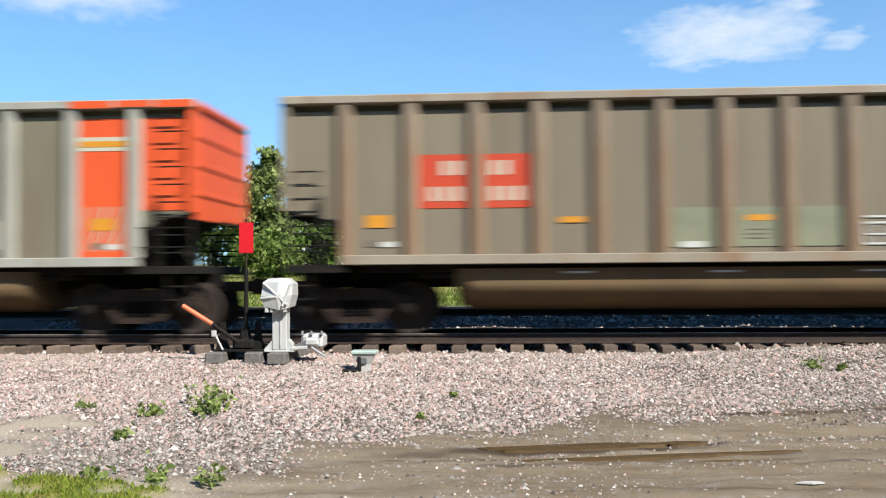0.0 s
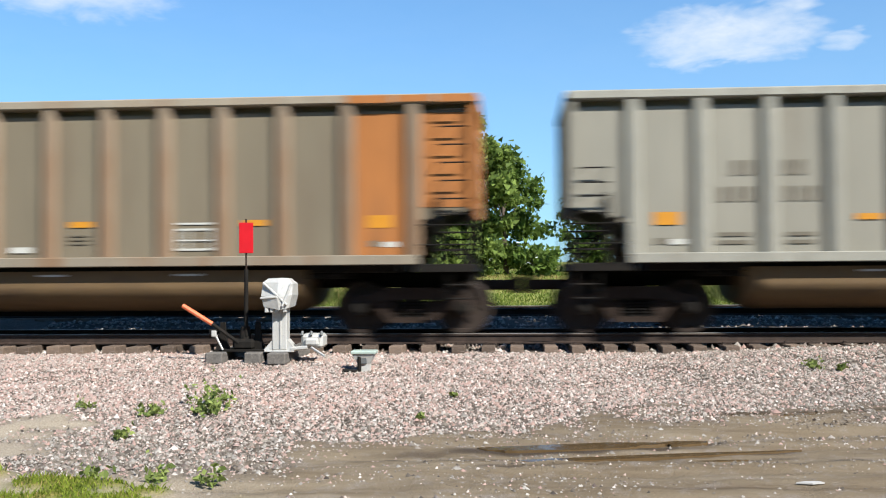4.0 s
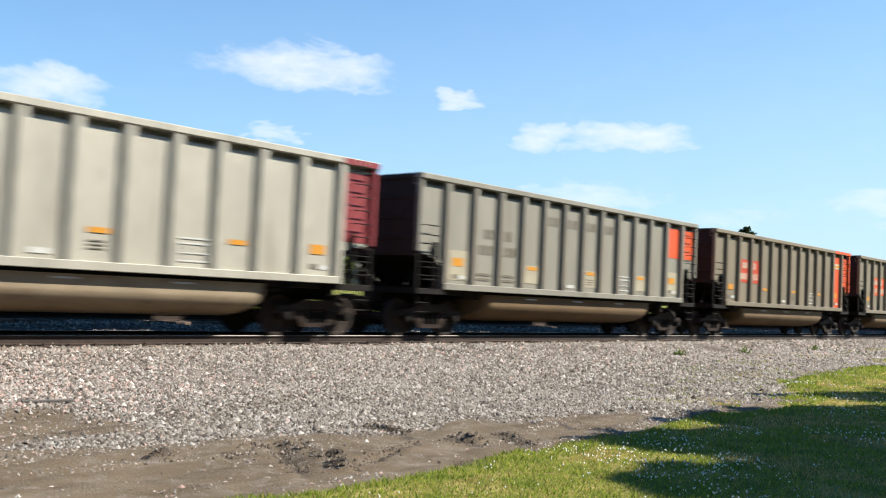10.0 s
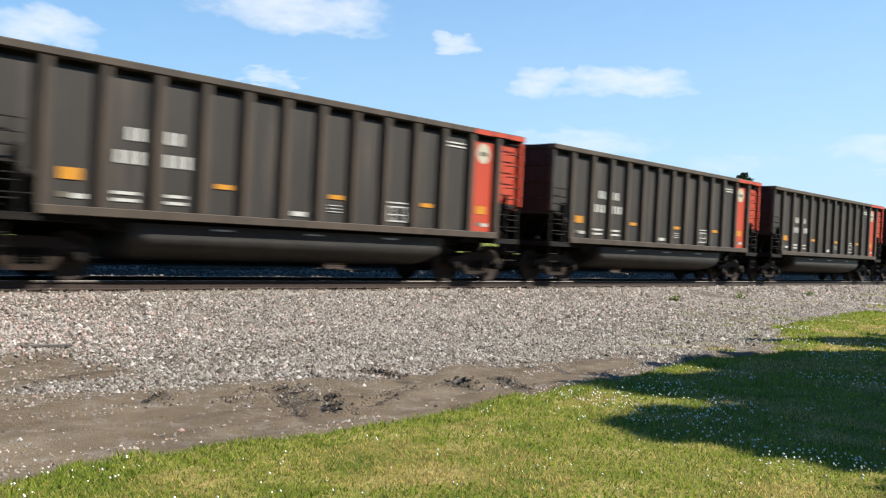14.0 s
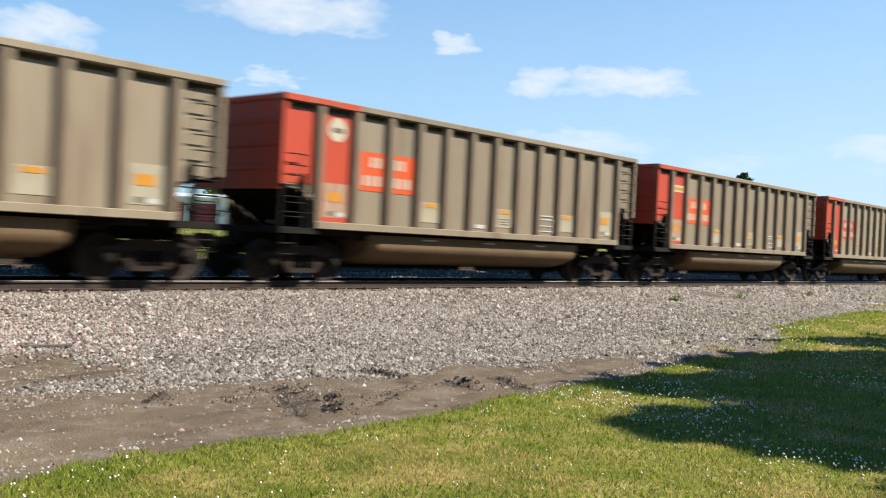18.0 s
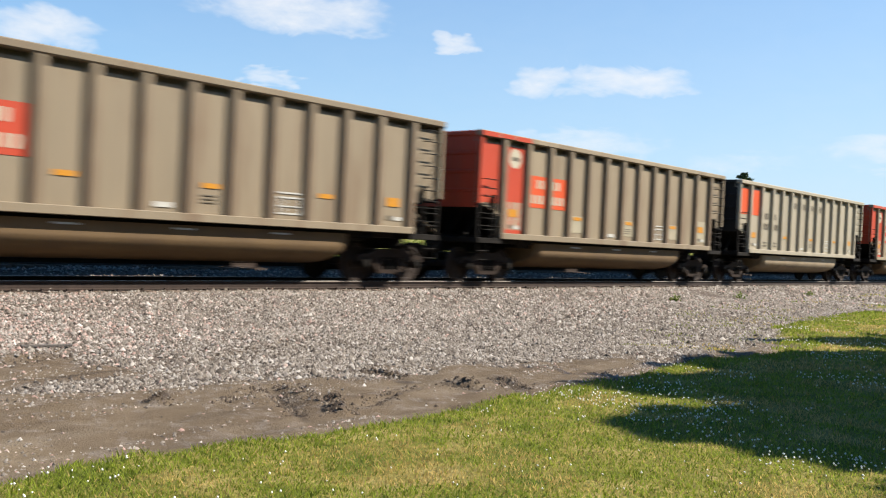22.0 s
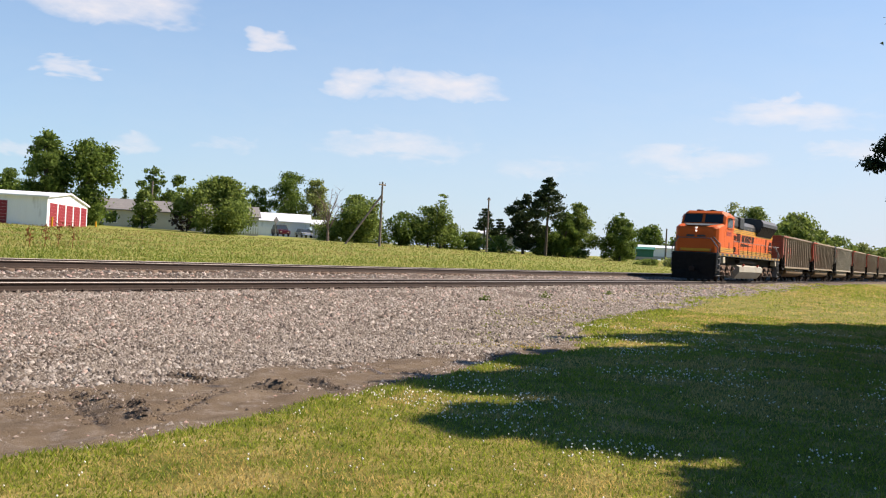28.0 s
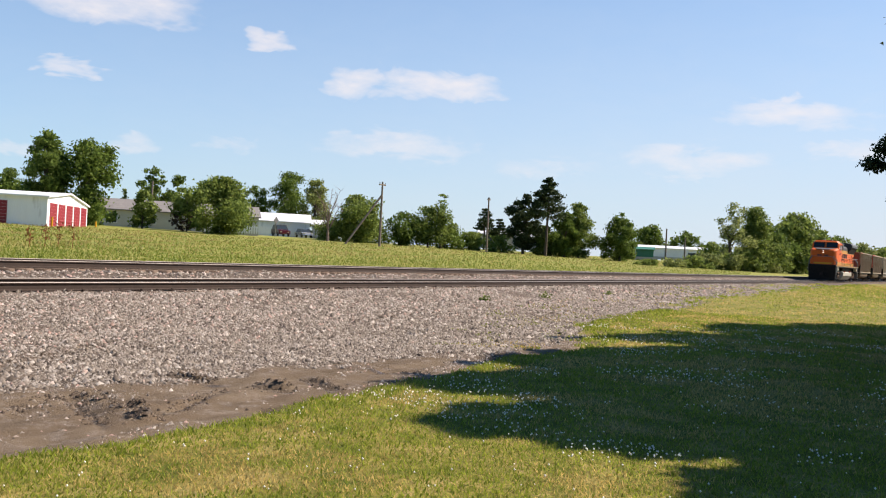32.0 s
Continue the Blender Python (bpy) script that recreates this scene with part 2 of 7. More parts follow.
def disc_turned(bm, profile, sides, axis="y"):
    """A turned body: profile points (radius, along) spun round an axis."""
    rings = []
    for r, h in profile:
        ring = []
        for i in range(sides):
            a = 2 * math.pi * i / sides
            c, s = r * math.cos(a), r * math.sin(a)
            ring.append(bm.verts.new({"y": (c, h, s), "z": (c, s, h), "x": (h, c, s)}[axis]))
        rings.append(ring)
    faces = []
    for a, b in zip(rings, rings[1:]):
        for i in range(sides):
            faces.append(bm.faces.new((a[i], a[(i + 1) % sides], b[(i + 1) % sides], b[i])))
    faces += [bm.faces.new(rings[0]), bm.faces.new(rings[-1][::-1])]
    bmesh.ops.recalc_face_normals(bm, faces=faces)
    return bm


def smooth(bm):
    for f in bm.faces:
        f.smooth = True
    return bm


def mesh_of(name, bm, mat):
    me = bpy.data.meshes.new(name)
    bm.to_mesh(me)
    bm.free()
    for one in (mat if isinstance(mat, (list, tuple)) else [mat]):
        me.materials.append(one)
    return me


def part(name, bm, mat, parent=None, label="", at=None):
    """One mesh object, made of a bmesh or of mesh data that others share, under its thing."""
    me = mesh_of(name, bm, mat) if isinstance(bm, bmesh.types.BMesh) else bm
    ob = new(name, me)
    if parent:
        ob.parent = parent
    if at is not None:
        ob.matrix_basis = at if isinstance(at, Matrix) else Matrix.Translation(at)
    return tagged(ob, label)


def thing(name, at, label, category, group="", kind=""):
    ob = new(name)
    ob.empty_display_size = 0.2
    ob.matrix_basis = at if isinstance(at, Matrix) else Matrix.Translation(at)
    return tagged(ob, label, category, group, kind)


SHARED = {}


def shared(name, mat, build):
    """Mesh data built once for each name and material."""
    key = (name, mat.name)
    if key not in SHARED:
        bm = bmesh.new()
        build(bm)
        SHARED[key] = mesh_of(name.split(":")[0], bm, mat)
    return SHARED[key]


def fast_mesh(name, verts, faces, mats, index=None):
    """A large mesh from arrays; all faces have the same number of corners."""
    me = bpy.data.meshes.new(name)
    n, k = faces.shape
    me.vertices.add(len(verts))
    me.vertices.foreach_set("co", np.ascontiguousarray(verts, dtype=np.float32).ravel())
    me.loops.add(n * k)
    me.loops.foreach_set("vertex_index", np.ascontiguousarray(faces, dtype=np.int32).ravel())
    me.polygons.add(n)
    me.polygons.foreach_set("loop_start", np.arange(0, n * k, k, dtype=np.int32))
    for one in mats:
        me.materials.append(one)
    if index is not None:
        me.polygons.foreach_set("material_index", index.astype(np.int32))
    me.update(calc_edges=True)
    me.validate()
    return me


def lattice_noise(x, y, size, seed):
    """Smooth value noise over a plan, 0 to 1."""
    rng = np.random.RandomState(seed)
    table = rng.rand(257, 257)
    u, v = np.asarray(x) / size, np.asarray(y) / size
    iu, iv = np.floor(u).astype(int), np.floor(v).astype(int)
    fu, fv = u - iu, v - iv
    fu, fv = fu * fu * (3 - 2 * fu), fv * fv * (3 - 2 * fv)
    a, b = table[iu % 256, iv % 256], table[(iu + 1) % 256, iv % 256]
    c, d = table[iu % 256, (iv + 1) % 256], table[(iu + 1) % 256, (iv + 1) % 256]
    return (a * (1 - fu) + b * fu) * (1 - fv) + (c * (1 - fu) + d * fu) * fv


# ---- ground ----
EDGE_X = [-60, -20, 2.0, 2.8, 4.35, 7.3, 10.1, 13.2, 16.5, 19.5, 23.3, 34.0, 45.0, 77.0, 119.0, 400.0]
EDGE_Y = [4.5, 5.2, 5.9, 6.07, 6.03, 5.95, 6.4, 6.53, 6.65, 7.2, 9.04, 9.96, 11.6, 13.3, 14.3, 15.0]
TRACK_Y, FAR_TRACK_Y, FAR_TRACK_Z = 17.39, 22.0, 0.27
CAR_PITCH = 16.18


def profile(y):
    """The lie of the land across the line: roadside, ballast shoulder, two tracks, a swale and the rising field."""
    return np.interp(y, [-4000, -60, 0, 10.2, 15.1, 15.95, 19.2, 20.3, 23.6, 24.6, 25.6, 95.0, 260.0, 4000.0],
                     [-0.4, -0.5, -0.66, -0.65, -0.30, -0.315, -0.27, 0.03, 0.03, -0.05, 0.12, 2.15, 3.2, 3.2])


def zones(x, y):
    """How much each spot is lawn, mud, ballast and wild grass, with ragged borders."""
    rag = (lattice_noise(x, y, 0.9, 3) - 0.5) * 0.7 + (lattice_noise(x, y, 0.25, 4) - 0.5) * 0.35
    edge = np.interp(x, EDGE_X, EDGE_Y)
    lawn = np.clip((edge - y + rag * (0.7 + 0.9 * np.clip((x - 14) / 8, 0, 1))) / 0.25 + 0.5, 0, 1)
    tuft = np.clip((7.75 - y + rag * 1.3) / 0.25, 0, 1) * np.clip((-2.1 - x + rag) / 0.3, 0, 1)
    lawn = np.maximum(lawn, tuft * np.clip((lattice_noise(x, y, 0.34, 58) - 0.42) * 5, 0, 1))
    toe = np.interp(x, [-60, -6, -4, -2.6, -1.7, -0.6, 0.6, 1.9, 4.5, 5.6, 7.0, 9, 12, 14, 20, 400], [10.6, 10.6, 10.2, 9.4, 9.6, 10.1, 10.5, 11.1, 11.6, 11.0, 9.5, 8.5, 7.9, 7.4, 7.4, 7.4])
    ballast = np.clip((y - toe + rag * 1.6) / 0.5 + 0.5, 0, 1)
    # gravel pressed into the mud in streaks, on the far side of the turning place
    streaks = lattice_noise(x * 0.3 - y * 0.08, y * 1.2, 0.42, 44)
    pressed = np.clip((x - 3.2) / 1.2, 0, 1) * np.clip((y - 8.15 + rag * 1.2) / 0.5, 0, 1) * np.clip((streaks - 0.34) * 3.4, 0.1, 0.95)
    ballast = np.maximum(ballast, pressed)
    side = np.clip((-1.9 - x + rag * 1.5) / 0.5, 0, 1) * np.clip((x + 5.0 + rag * 2.0) / 0.8, 0, 1) * np.clip((y - 7.6) / 0.5, 0, 1)
    ballast = np.maximum(ballast, side * 0.92)
    wild = np.clip((y - 24.5 + rag * 0.8) / 0.5, 0, 1)
    return lawn, ballast * (1 - wild), wild


def ground_height(x, y):
    z = profile(y)
    lawn, ballast, wild = zones(x, y)
    near = np.exp(-((np.abs(x - 10) / 40) ** 4)) * (np.abs(y) < 60)
    bump = (lattice_noise(x, y, 1.6, 11) - 0.5) * 0.07 + (lattice_noise(x, y, 0.45, 12) - 0.5) * 0.04
    mud = np.clip(1 - lawn - ballast - wild, 0, 1)
    rut = (lattice_noise(x * 0.18, y * 1.0, 0.34, 15) - 0.5) * 0.07 + (lattice_noise(x, y, 0.18, 16) - 0.5) * 0.025
    z = z + near * (bump * (0.5 + ballast * 0.8) * np.clip(np.abs(y - 17.4) / 0.8 - 1.6, 0.3, 1) + rut * mud + lawn * 0.06)
    z = z + 0.10 * np.clip((x - 2.5) / 2.5, 0, 1) * np.clip((y - 14.2) / 1.0, 0, 1) * np.clip((19.6 - y) / 0.5, 0, 1)
    for px, py, depth, long, wide, turn in RUTS:
        c, s = math.cos(turn), math.sin(turn)
        u, v = (x - px) * c + (y - py) * s, -(x - px) * s + (y - py) * c
        z = z + 1.45 * depth * np.exp(-((u / long) ** 4) - (v / wide) ** 2) * (1 + 0.8 * (lattice_noise(x, y, 0.12, 21) - 0.5) * (depth > 0))
    for px, py, long, wide, turn in PUDDLES:
        c, q = math.cos(turn), math.sin(turn)
        u, v = (x - px) * c + (y - py) * q, -(x - px) * q + (y - py) * c
        w = np.exp(-((u / (long * 1.1)) ** 4) - (v / (wide * 1.15)) ** 4)
        z = z * (1 - w) + (puddle_level(py) - 0.03) * w
    return z


def puddle_level(y):
    return float(profile(y)) - 0.012


# standing water in the wheel tracks: x, y, half length, half width, direction
PUDDLES = [(0.62, 9.45, 0.82, 0.14, 0.2), (1.72, 9.69, 0.22, 0.085, 0.2), (1.25, 8.97, 1.2, 0.07, 0.23), (1.1, 8.62, 0.95, 0.04, 0.2), (3.3, 11.2, 1.2, 0.06, 0.2), (5.1, 11.45, 0.8, 0.05, 0.12)]


# tyre ruts and pushed-up lumps in the mud: x, y, height, half length, half width, direction
RUTS = [
    (6.27, 7.48, -0.035, 0.95, 0.07, -2.08), (6.74, 7.53, -0.035, 0.90, 0.08, -1.95), (6.62, 7.6, 0.03, 0.8, 0.06, -1.95), (6.34, 6.72, 0.10, 0.15, 0.09, -1.95), (6.75, 7.3, 0.05, 0.16, 0.07, -1.9),
    (5.24, 8.14, 0.09, 0.13, 0.08, 0.2), (8.44, 8.35, -0.022, 0.4, 0.08, -1.48), (8.55, 8.3, 0.03, 0.35, 0.06, -1.48), (8.66, 7.13, -0.025, 0.28, 0.1, -1.62), (8.75, 7.2, 0.07, 0.2, 0.07, -1.2),
    (9.24, 6.87, -0.025, 0.68, 0.08, -2.17), (9.35, 6.9, 0.035, 0.6, 0.06, -2.17), (11.29, 7.0, -0.06, 0.5, 0.14, -1.65), (7.59, 6.23, -0.03, 0.28, 0.12, -0.53), (7.43, 7.13, -0.025, 0.79, 0.05, 0.41),
    (14.0, 7.0, -0.05, 0.7, 0.18, -0.4), (8.47, 10.72, -0.03, 1.3, 0.08, 0.34), (6.13, 8.02, -0.02, 0.52, 0.06, -2.61), (-0.2, 9.05, -0.012, 1.5, 0.1, 0.12), (3.2, 10.2, -0.02, 1.6, 0.12, 0.22), (4.4, 10.9, -0.025, 1.4, 0.14, 0.15), (5.8, 11.2, -0.03, 0.8, 0.1, 0.05),
    (1.7, 8.2, -0.025, 1.8, 0.12, 0.1), (2.6, 9.4, -0.03, 1.6, 0.1, 0.2), (3.3, 7.9, 0.02, 1.8, 0.1, 0.05),
]


def ground_material():
    """Packed mud, pale grit, mown grass and field soil, mixed by the zones of the sheet."""
    m = bpy.data.materials.new("mixed_ground")
    m.use_nodes = True
    nt = m.node_tree
    bs = nt.nodes["Principled BSDF"]
    bs.inputs["Specular IOR Level"].default_value = 0.12
    coord = nt.nodes.new("ShaderNodeTexCoord")

    def noise_node(size, detail=5, stretch=None):
        n = nt.nodes.new("ShaderNodeTexNoise")
        n.inputs["Scale"].default_value, n.inputs["Detail"].default_value, n.inputs["Roughness"].default_value = size, detail, 0.65
        src = coord.outputs["Object"]
        if stretch:
            mp = nt.nodes.new("ShaderNodeMapping")
            mp.inputs["Scale"].default_value = stretch
            nt.links.new(src, mp.inputs[0])
            src = mp.outputs[0]
        nt.links.new(src, n.inputs["Vector"])
        return n.outputs[0]

    def ramp(source, stops):
        n = nt.nodes.new("ShaderNodeValToRGB")
        while len(n.color_ramp.elements) < len(stops):
            n.color_ramp.elements.new(0.5)
        for e, (p, c) in zip(n.color_ramp.elements, stops):
            e.position, e.color = p, (*c, 1)
        nt.links.new(source, n.inputs[0])
        return n.outputs[0]

    def blend(factor, a, b, kind="MIX"):
        n = nt.nodes.new("ShaderNodeMix")
        n.data_type, n.blend_type = "RGBA", kind
        if isinstance(factor, float):
            n.inputs["Factor"].default_value = factor
        else:
            nt.links.new(factor, n.inputs["Factor"])
        nt.links.new(a, n.inputs["A"])
        nt.links.new(b, n.inputs["B"])
        return n.outputs["Result"]

    def zone(name):
        n = nt.nodes.new("ShaderNodeAttribute")
        n.attribute_name = name
        return n.outputs["Fac"]

    streak = noise_node(1.6, 6, (0.25, 1.6, 1))
    mud = ramp(streak, [(0.28, (0.090, 0.066, 0.042)), (0.45, (0.138, 0.105, 0.068)), (0.6, (0.168, 0.132, 0.089)), (0.75, (0.205, 0.166, 0.118))])
    damp = ramp(noise_node(2.2, 6), [(0.3, (0.045, 0.031, 0.020)), (0.5, (0.074, 0.053, 0.036)), (0.72, (0.105, 0.079, 0.056))])
    grit = ramp(noise_node(90, 2), [(0.35, (0.0864, 0.072, 0.0612)), (0.5, (0.1944, 0.1692, 0.1512)), (0.62, (0.3024, 0.27, 0.2484)), (0.72, (0.4032, 0.3744, 0.3528))])
    mud = blend(zone("damp"), mud, damp)
    mud = blend(ramp(noise_node(5, 6), [(0.52, (0, 0, 0)), (0.70, (0.5, 0.5, 0.5))]), mud, grit)
    bed = ramp(noise_node(48, 3), [(0.3, (0.035, 0.027, 0.021)), (0.45, (0.075, 0.058, 0.046)), (0.6, (0.125, 0.100, 0.082)), (0.75, (0.19, 0.158, 0.134))])
    lawn = ramp(noise_node(1.7, 8), [(0.30, (0.072, 0.100, 0.012)), (0.42, (0.125, 0.138, 0.020)), (0.52, (0.205, 0.182, 0.042)), (0.64, (0.30, 0.245, 0.085))])
    lawn = blend(1.0, lawn, ramp(noise_node(24, 5), [(0.3, (0.55, 0.6, 0.6)), (0.7, (1.35, 1.3, 1.3))]), "MULTIPLY")
    lawn = blend(1.0, lawn, ramp(noise_node(160, 2), [(0.3, (0.45, 0.45, 0.45)), (0.7, (1.2, 1.2, 1.2))]), "MULTIPLY")
    wild = ramp(noise_node(0.6, 6, (0.5, 1, 1)), [(0.3, (0.11, 0.15, 0.026)), (0.5, (0.18, 0.19, 0.045)), (0.68, (0.27, 0.235, 0.08))])
    dusty = ramp(noise_node(60, 3), [(0.3, (0.1872, 0.1512, 0.108)), (0.5, (0.288, 0.2412, 0.18)), (0.72, (0.3888, 0.3384, 0.2736))])
    mud = blend(zone("pale"), mud, dusty)
    colour = blend(zone("ballast"), mud, bed)
    colour = blend(zone("lawn"), colour, lawn)
    colour = blend(zone("wild"), colour, wild)
    wet_shade = zone("wet_shade")
    colour = blend(wet_shade, colour, ramp(noise_node(3), [(0.3, (0.040, 0.028, 0.017)), (0.7, (0.062, 0.045, 0.029))]))
    nt.links.new(colour, bs.inputs["Base Color"])
    shine = nt.nodes.new("ShaderNodeMapRange")
    nt.links.new(wet_shade, shine.inputs[0])
    shine.inputs[3].default_value, shine.inputs[4].default_value = 0.12, 0.22
    nt.links.new(shine.outputs[0], bs.inputs["Specular IOR Level"])
    gloss = nt.nodes.new("ShaderNodeMapRange")
    nt.links.new(wet_shade, gloss.inputs[0])
    gloss.inputs[3].default_value, gloss.inputs[4].default_value = 0.92, 0.45
    nt.links.new(gloss.outputs[0], bs.inputs["Roughness"])
    b = nt.nodes.new("ShaderNodeBump")
    b.inputs["Strength"].default_value, b.inputs["Distance"].default_value = 0.6, 0.03
    nt.links.new(noise_node(40, 5), b.inputs["Height"])
    nt.links.new(b.outputs[0], bs.inputs["Normal"])
    return m


def spaced(lo, hi, step, far_lo, far_hi, grow=1.22):
    """Even steps between lo and hi, then ever longer ones out to the far ends."""
    mid = list(np.arange(lo, hi + step / 2, step))
    up, s = [mid[-1]], step
    while up[-1] < far_hi:
        s *= grow
        up.append(up[-1] + s)
    down, s = [mid[0]], step
    while down[-1] > far_lo:
        s *= grow
        down.append(down[-1] - s)
    return np.array(down[:0:-1] + mid + up[1:])


def build_ground():
    xs, ys = spaced(-8, 16, 0.085, -3500, 3500, 1.10), spaced(5.0, 15.5, 0.07, -3500, 3500, 1.08)
    gx, gy = np.meshgrid(xs, ys, indexing="ij")
    x, y = gx.ravel(), gy.ravel()
    z = ground_height(x, y)
    nx, ny = len(xs), len(ys)
    i = (np.arange(nx - 1)[:, None] * ny + np.arange(ny - 1)[None, :]).ravel()
    me = fast_mesh("ground", np.stack([x, y, z], 1), np.stack([i, i + ny, i + ny + 1, i + 1], 1), [ground_material()])
    lawn, ballast, wild = zones(x, y)
    wet_shade = np.zeros_like(x)
    for px, py, long, wide, turn in WET_SHADE:
        c, s = math.cos(turn), math.sin(turn)
        u, v = (x - px) * c + (y - py) * s, -(x - px) * s + (y - py) * c
        wet_shade = np.maximum(wet_shade, np.clip(1.6 - (u / long) ** 2 - (v / wide) ** 2 + (lattice_noise(x * 0.5, y, 0.2, 33) - 0.5) * 1.6, 0, 1))
    for name, values in (("lawn", lawn), ("ballast", ballast), ("wild", wild), ("wet_shade", wet_shade * (1 - lawn)), ("damp", np.clip((x - 2.8 + 1.5 * (lattice_noise(x, y, 0.9, 63) - 0.5)) / 2.6, 0, 0.5)), ("pale", np.clip((-1.6 - x + 0.9 * (lattice_noise(x, y, 1.2, 61) - 0.5)) / 1.6, 0, 0.9))):
        a = me.attributes.new(name, "FLOAT", "POINT")
        a.data.foreach_set("value", values.astype(np.float32))
    me.polygons.foreach_set("use_smooth", np.ones(len(me.polygons), dtype=bool))
    tagged(new("ground", me), "muddy roadside, ballast bank, mown lawn and rising field", "ground", kind="structure")


# damp streaks and a puddle, plus tree shade painted dark at (7.4, 6.05) and (13.4, 6.95): x, y, half length, half
# width, direction
WET_SHADE = [(0.55, 9.4, 1.5, 0.20, 0.2), (1.2, 8.97, 1.7, 0.11, 0.22), (1.1, 8.62, 1.3, 0.06, 0.2), (3.3, 11.22, 1.7, 0.10, 0.2), (1.75, 9.72, 0.4, 0.14, 0.2), (5.3, 11.45, 1.3, 0.09, 0.12), (5.6, 11.5, 0.9, 0.05, 0.1), (7.4, 6.05, 0.34, 0.10, -1.1),
       (13.4, 6.95, 0.9, 0.14, -0.1), (11.0, 6.95, 0.55, 0.12, -1.7), (5.9, 10.2, 1.6, 0.04, 0.1), (6.2, 7.4, 0.8, 0.045, -2.05), (6.65, 7.45, 0.9, 0.07, -1.95), (6.34, 6.72, 0.16, 0.12, 0.3), (5.24, 8.14, 0.12, 0.08, 0.2),
       (8.35, 8.1, 0.4, 0.05, -1.52), (8.58, 7.1, 0.3, 0.10, -1.6), (9.15, 6.85, 0.65, 0.06, -2.15), (7.3, 7.0, 0.7, 0.025, 0.35), (-0.1, 8.85, 1.2, 0.03, 0.06), (2.6, 8.6, 1.4, 0.025, 0.1)]
build_ground()


# ---- tracks ----
def rail_profile(y):
    return [(y - 0.07, -0.175), (y + 0.07, -0.175), (y + 0.07, -0.162), (y + 0.012, -0.14), (y + 0.01, -0.05), (y + 0.036, -0.038), (y + 0.036, -0.012),
            (y + 0.026, 0.0), (y - 0.026, 0.0), (y - 0.036, -0.012), (y - 0.036, -0.038), (y - 0.01, -0.05), (y - 0.012, -0.14), (y - 0.07, -0.162)]


def build_track(name, y, z, label):
    track = thing(name, (0, y, z), label, "railway track", kind="structure")
    for side in (-0.7535, 0.7535):
        bm = prism(bmesh.new(), rail_profile(side), "x", -260, 620)
        bm.normal_update()
        for f in bm.faces:
            f.material_index = 1 if f.normal.z > 0.4 and f.calc_center_median().z > -0.02 else 0
        part("rail", bm, [RAIL, RAIL_TOP], track)
    return track


near_track = build_track("track", TRACK_Y, 0.0, "near railway track of steel rails on wooden ties")
far_track = build_track("track", FAR_TRACK_Y, FAR_TRACK_Z, "second railway track of steel rails on wooden ties")


# ---- the coal train ----
HALF, SIDE, TOP, SILL = 7.34, 1.62, 4.04, 1.30   # half length, half width, top, sill of a hopper gondola
RIBS = [-6.27, -5.16, -4.06, -3.03, -2.02, -1.01, 0.0, 1.01, 2.02, 3.03, 4.06, 5.16, 6.27]
TRUCK_AT, AXLE_AT, WHEEL_R = 6.17, 0.89, 0.457


def side_outline(y):
    """The recessed side sheet: a rectangle with its lower corners cut away over the end platforms."""
    return [(-HALF, 2.12), (-6.30, 1.92), (-6.30, SILL), (6.30, SILL), (6.30, 1.92), (HALF, 2.12), (HALF, TOP - 0.26), (-HALF, TOP - 0.26)]


def build_side(bm, s):
    y = s * (SIDE - 0.14)
    prism(bm, side_outline(y), "y", y - 0.012, y + 0.012)
    yi = s * (SIDE - 0.26)
    box(bm, -HALF + 0.02, HALF - 0.02, yi - 0.012, yi + 0.012, TOP - 0.30, TOP - 0.1)
    box(bm, -HALF + 0.02, HALF - 0.02, *sorted((yi, y)), TOP - 0.285, TOP - 0.262)


def build_rib(bm, s):
    w = 0.075
    prism(bm, [(-w - 0.05, s * (SIDE - 0.128)), (-w, s * (SIDE - 0.004)), (w, s * (SIDE - 0.004)), (w + 0.05, s * (SIDE - 0.128))], "z", SILL + 0.05, TOP - 0.14)


def build_end_wall(bm, s):
    x = s * (HALF - 0.05)
    box(bm, x - 0.02, x + 0.02, -SIDE + 0.16, SIDE - 0.16, 2.0, TOP - 0.12)


def build_end_rib(bm, s):
    x = s * (HALF - 0.03)
    box(bm, min(x, x + s * 0.03), max(x, x + s * 0.03), -SIDE + 0.18, SIDE - 0.18, -0.05, 0.05, 0.015)


def build_slope(bm, s):
    prism(bm, [(s * 7.2, 2.22), (s * 4.9, 1.0), (s * 4.9, 1.03), (s * 7.2, 2.25)], "y", -SIDE + 0.17, SIDE - 0.17)


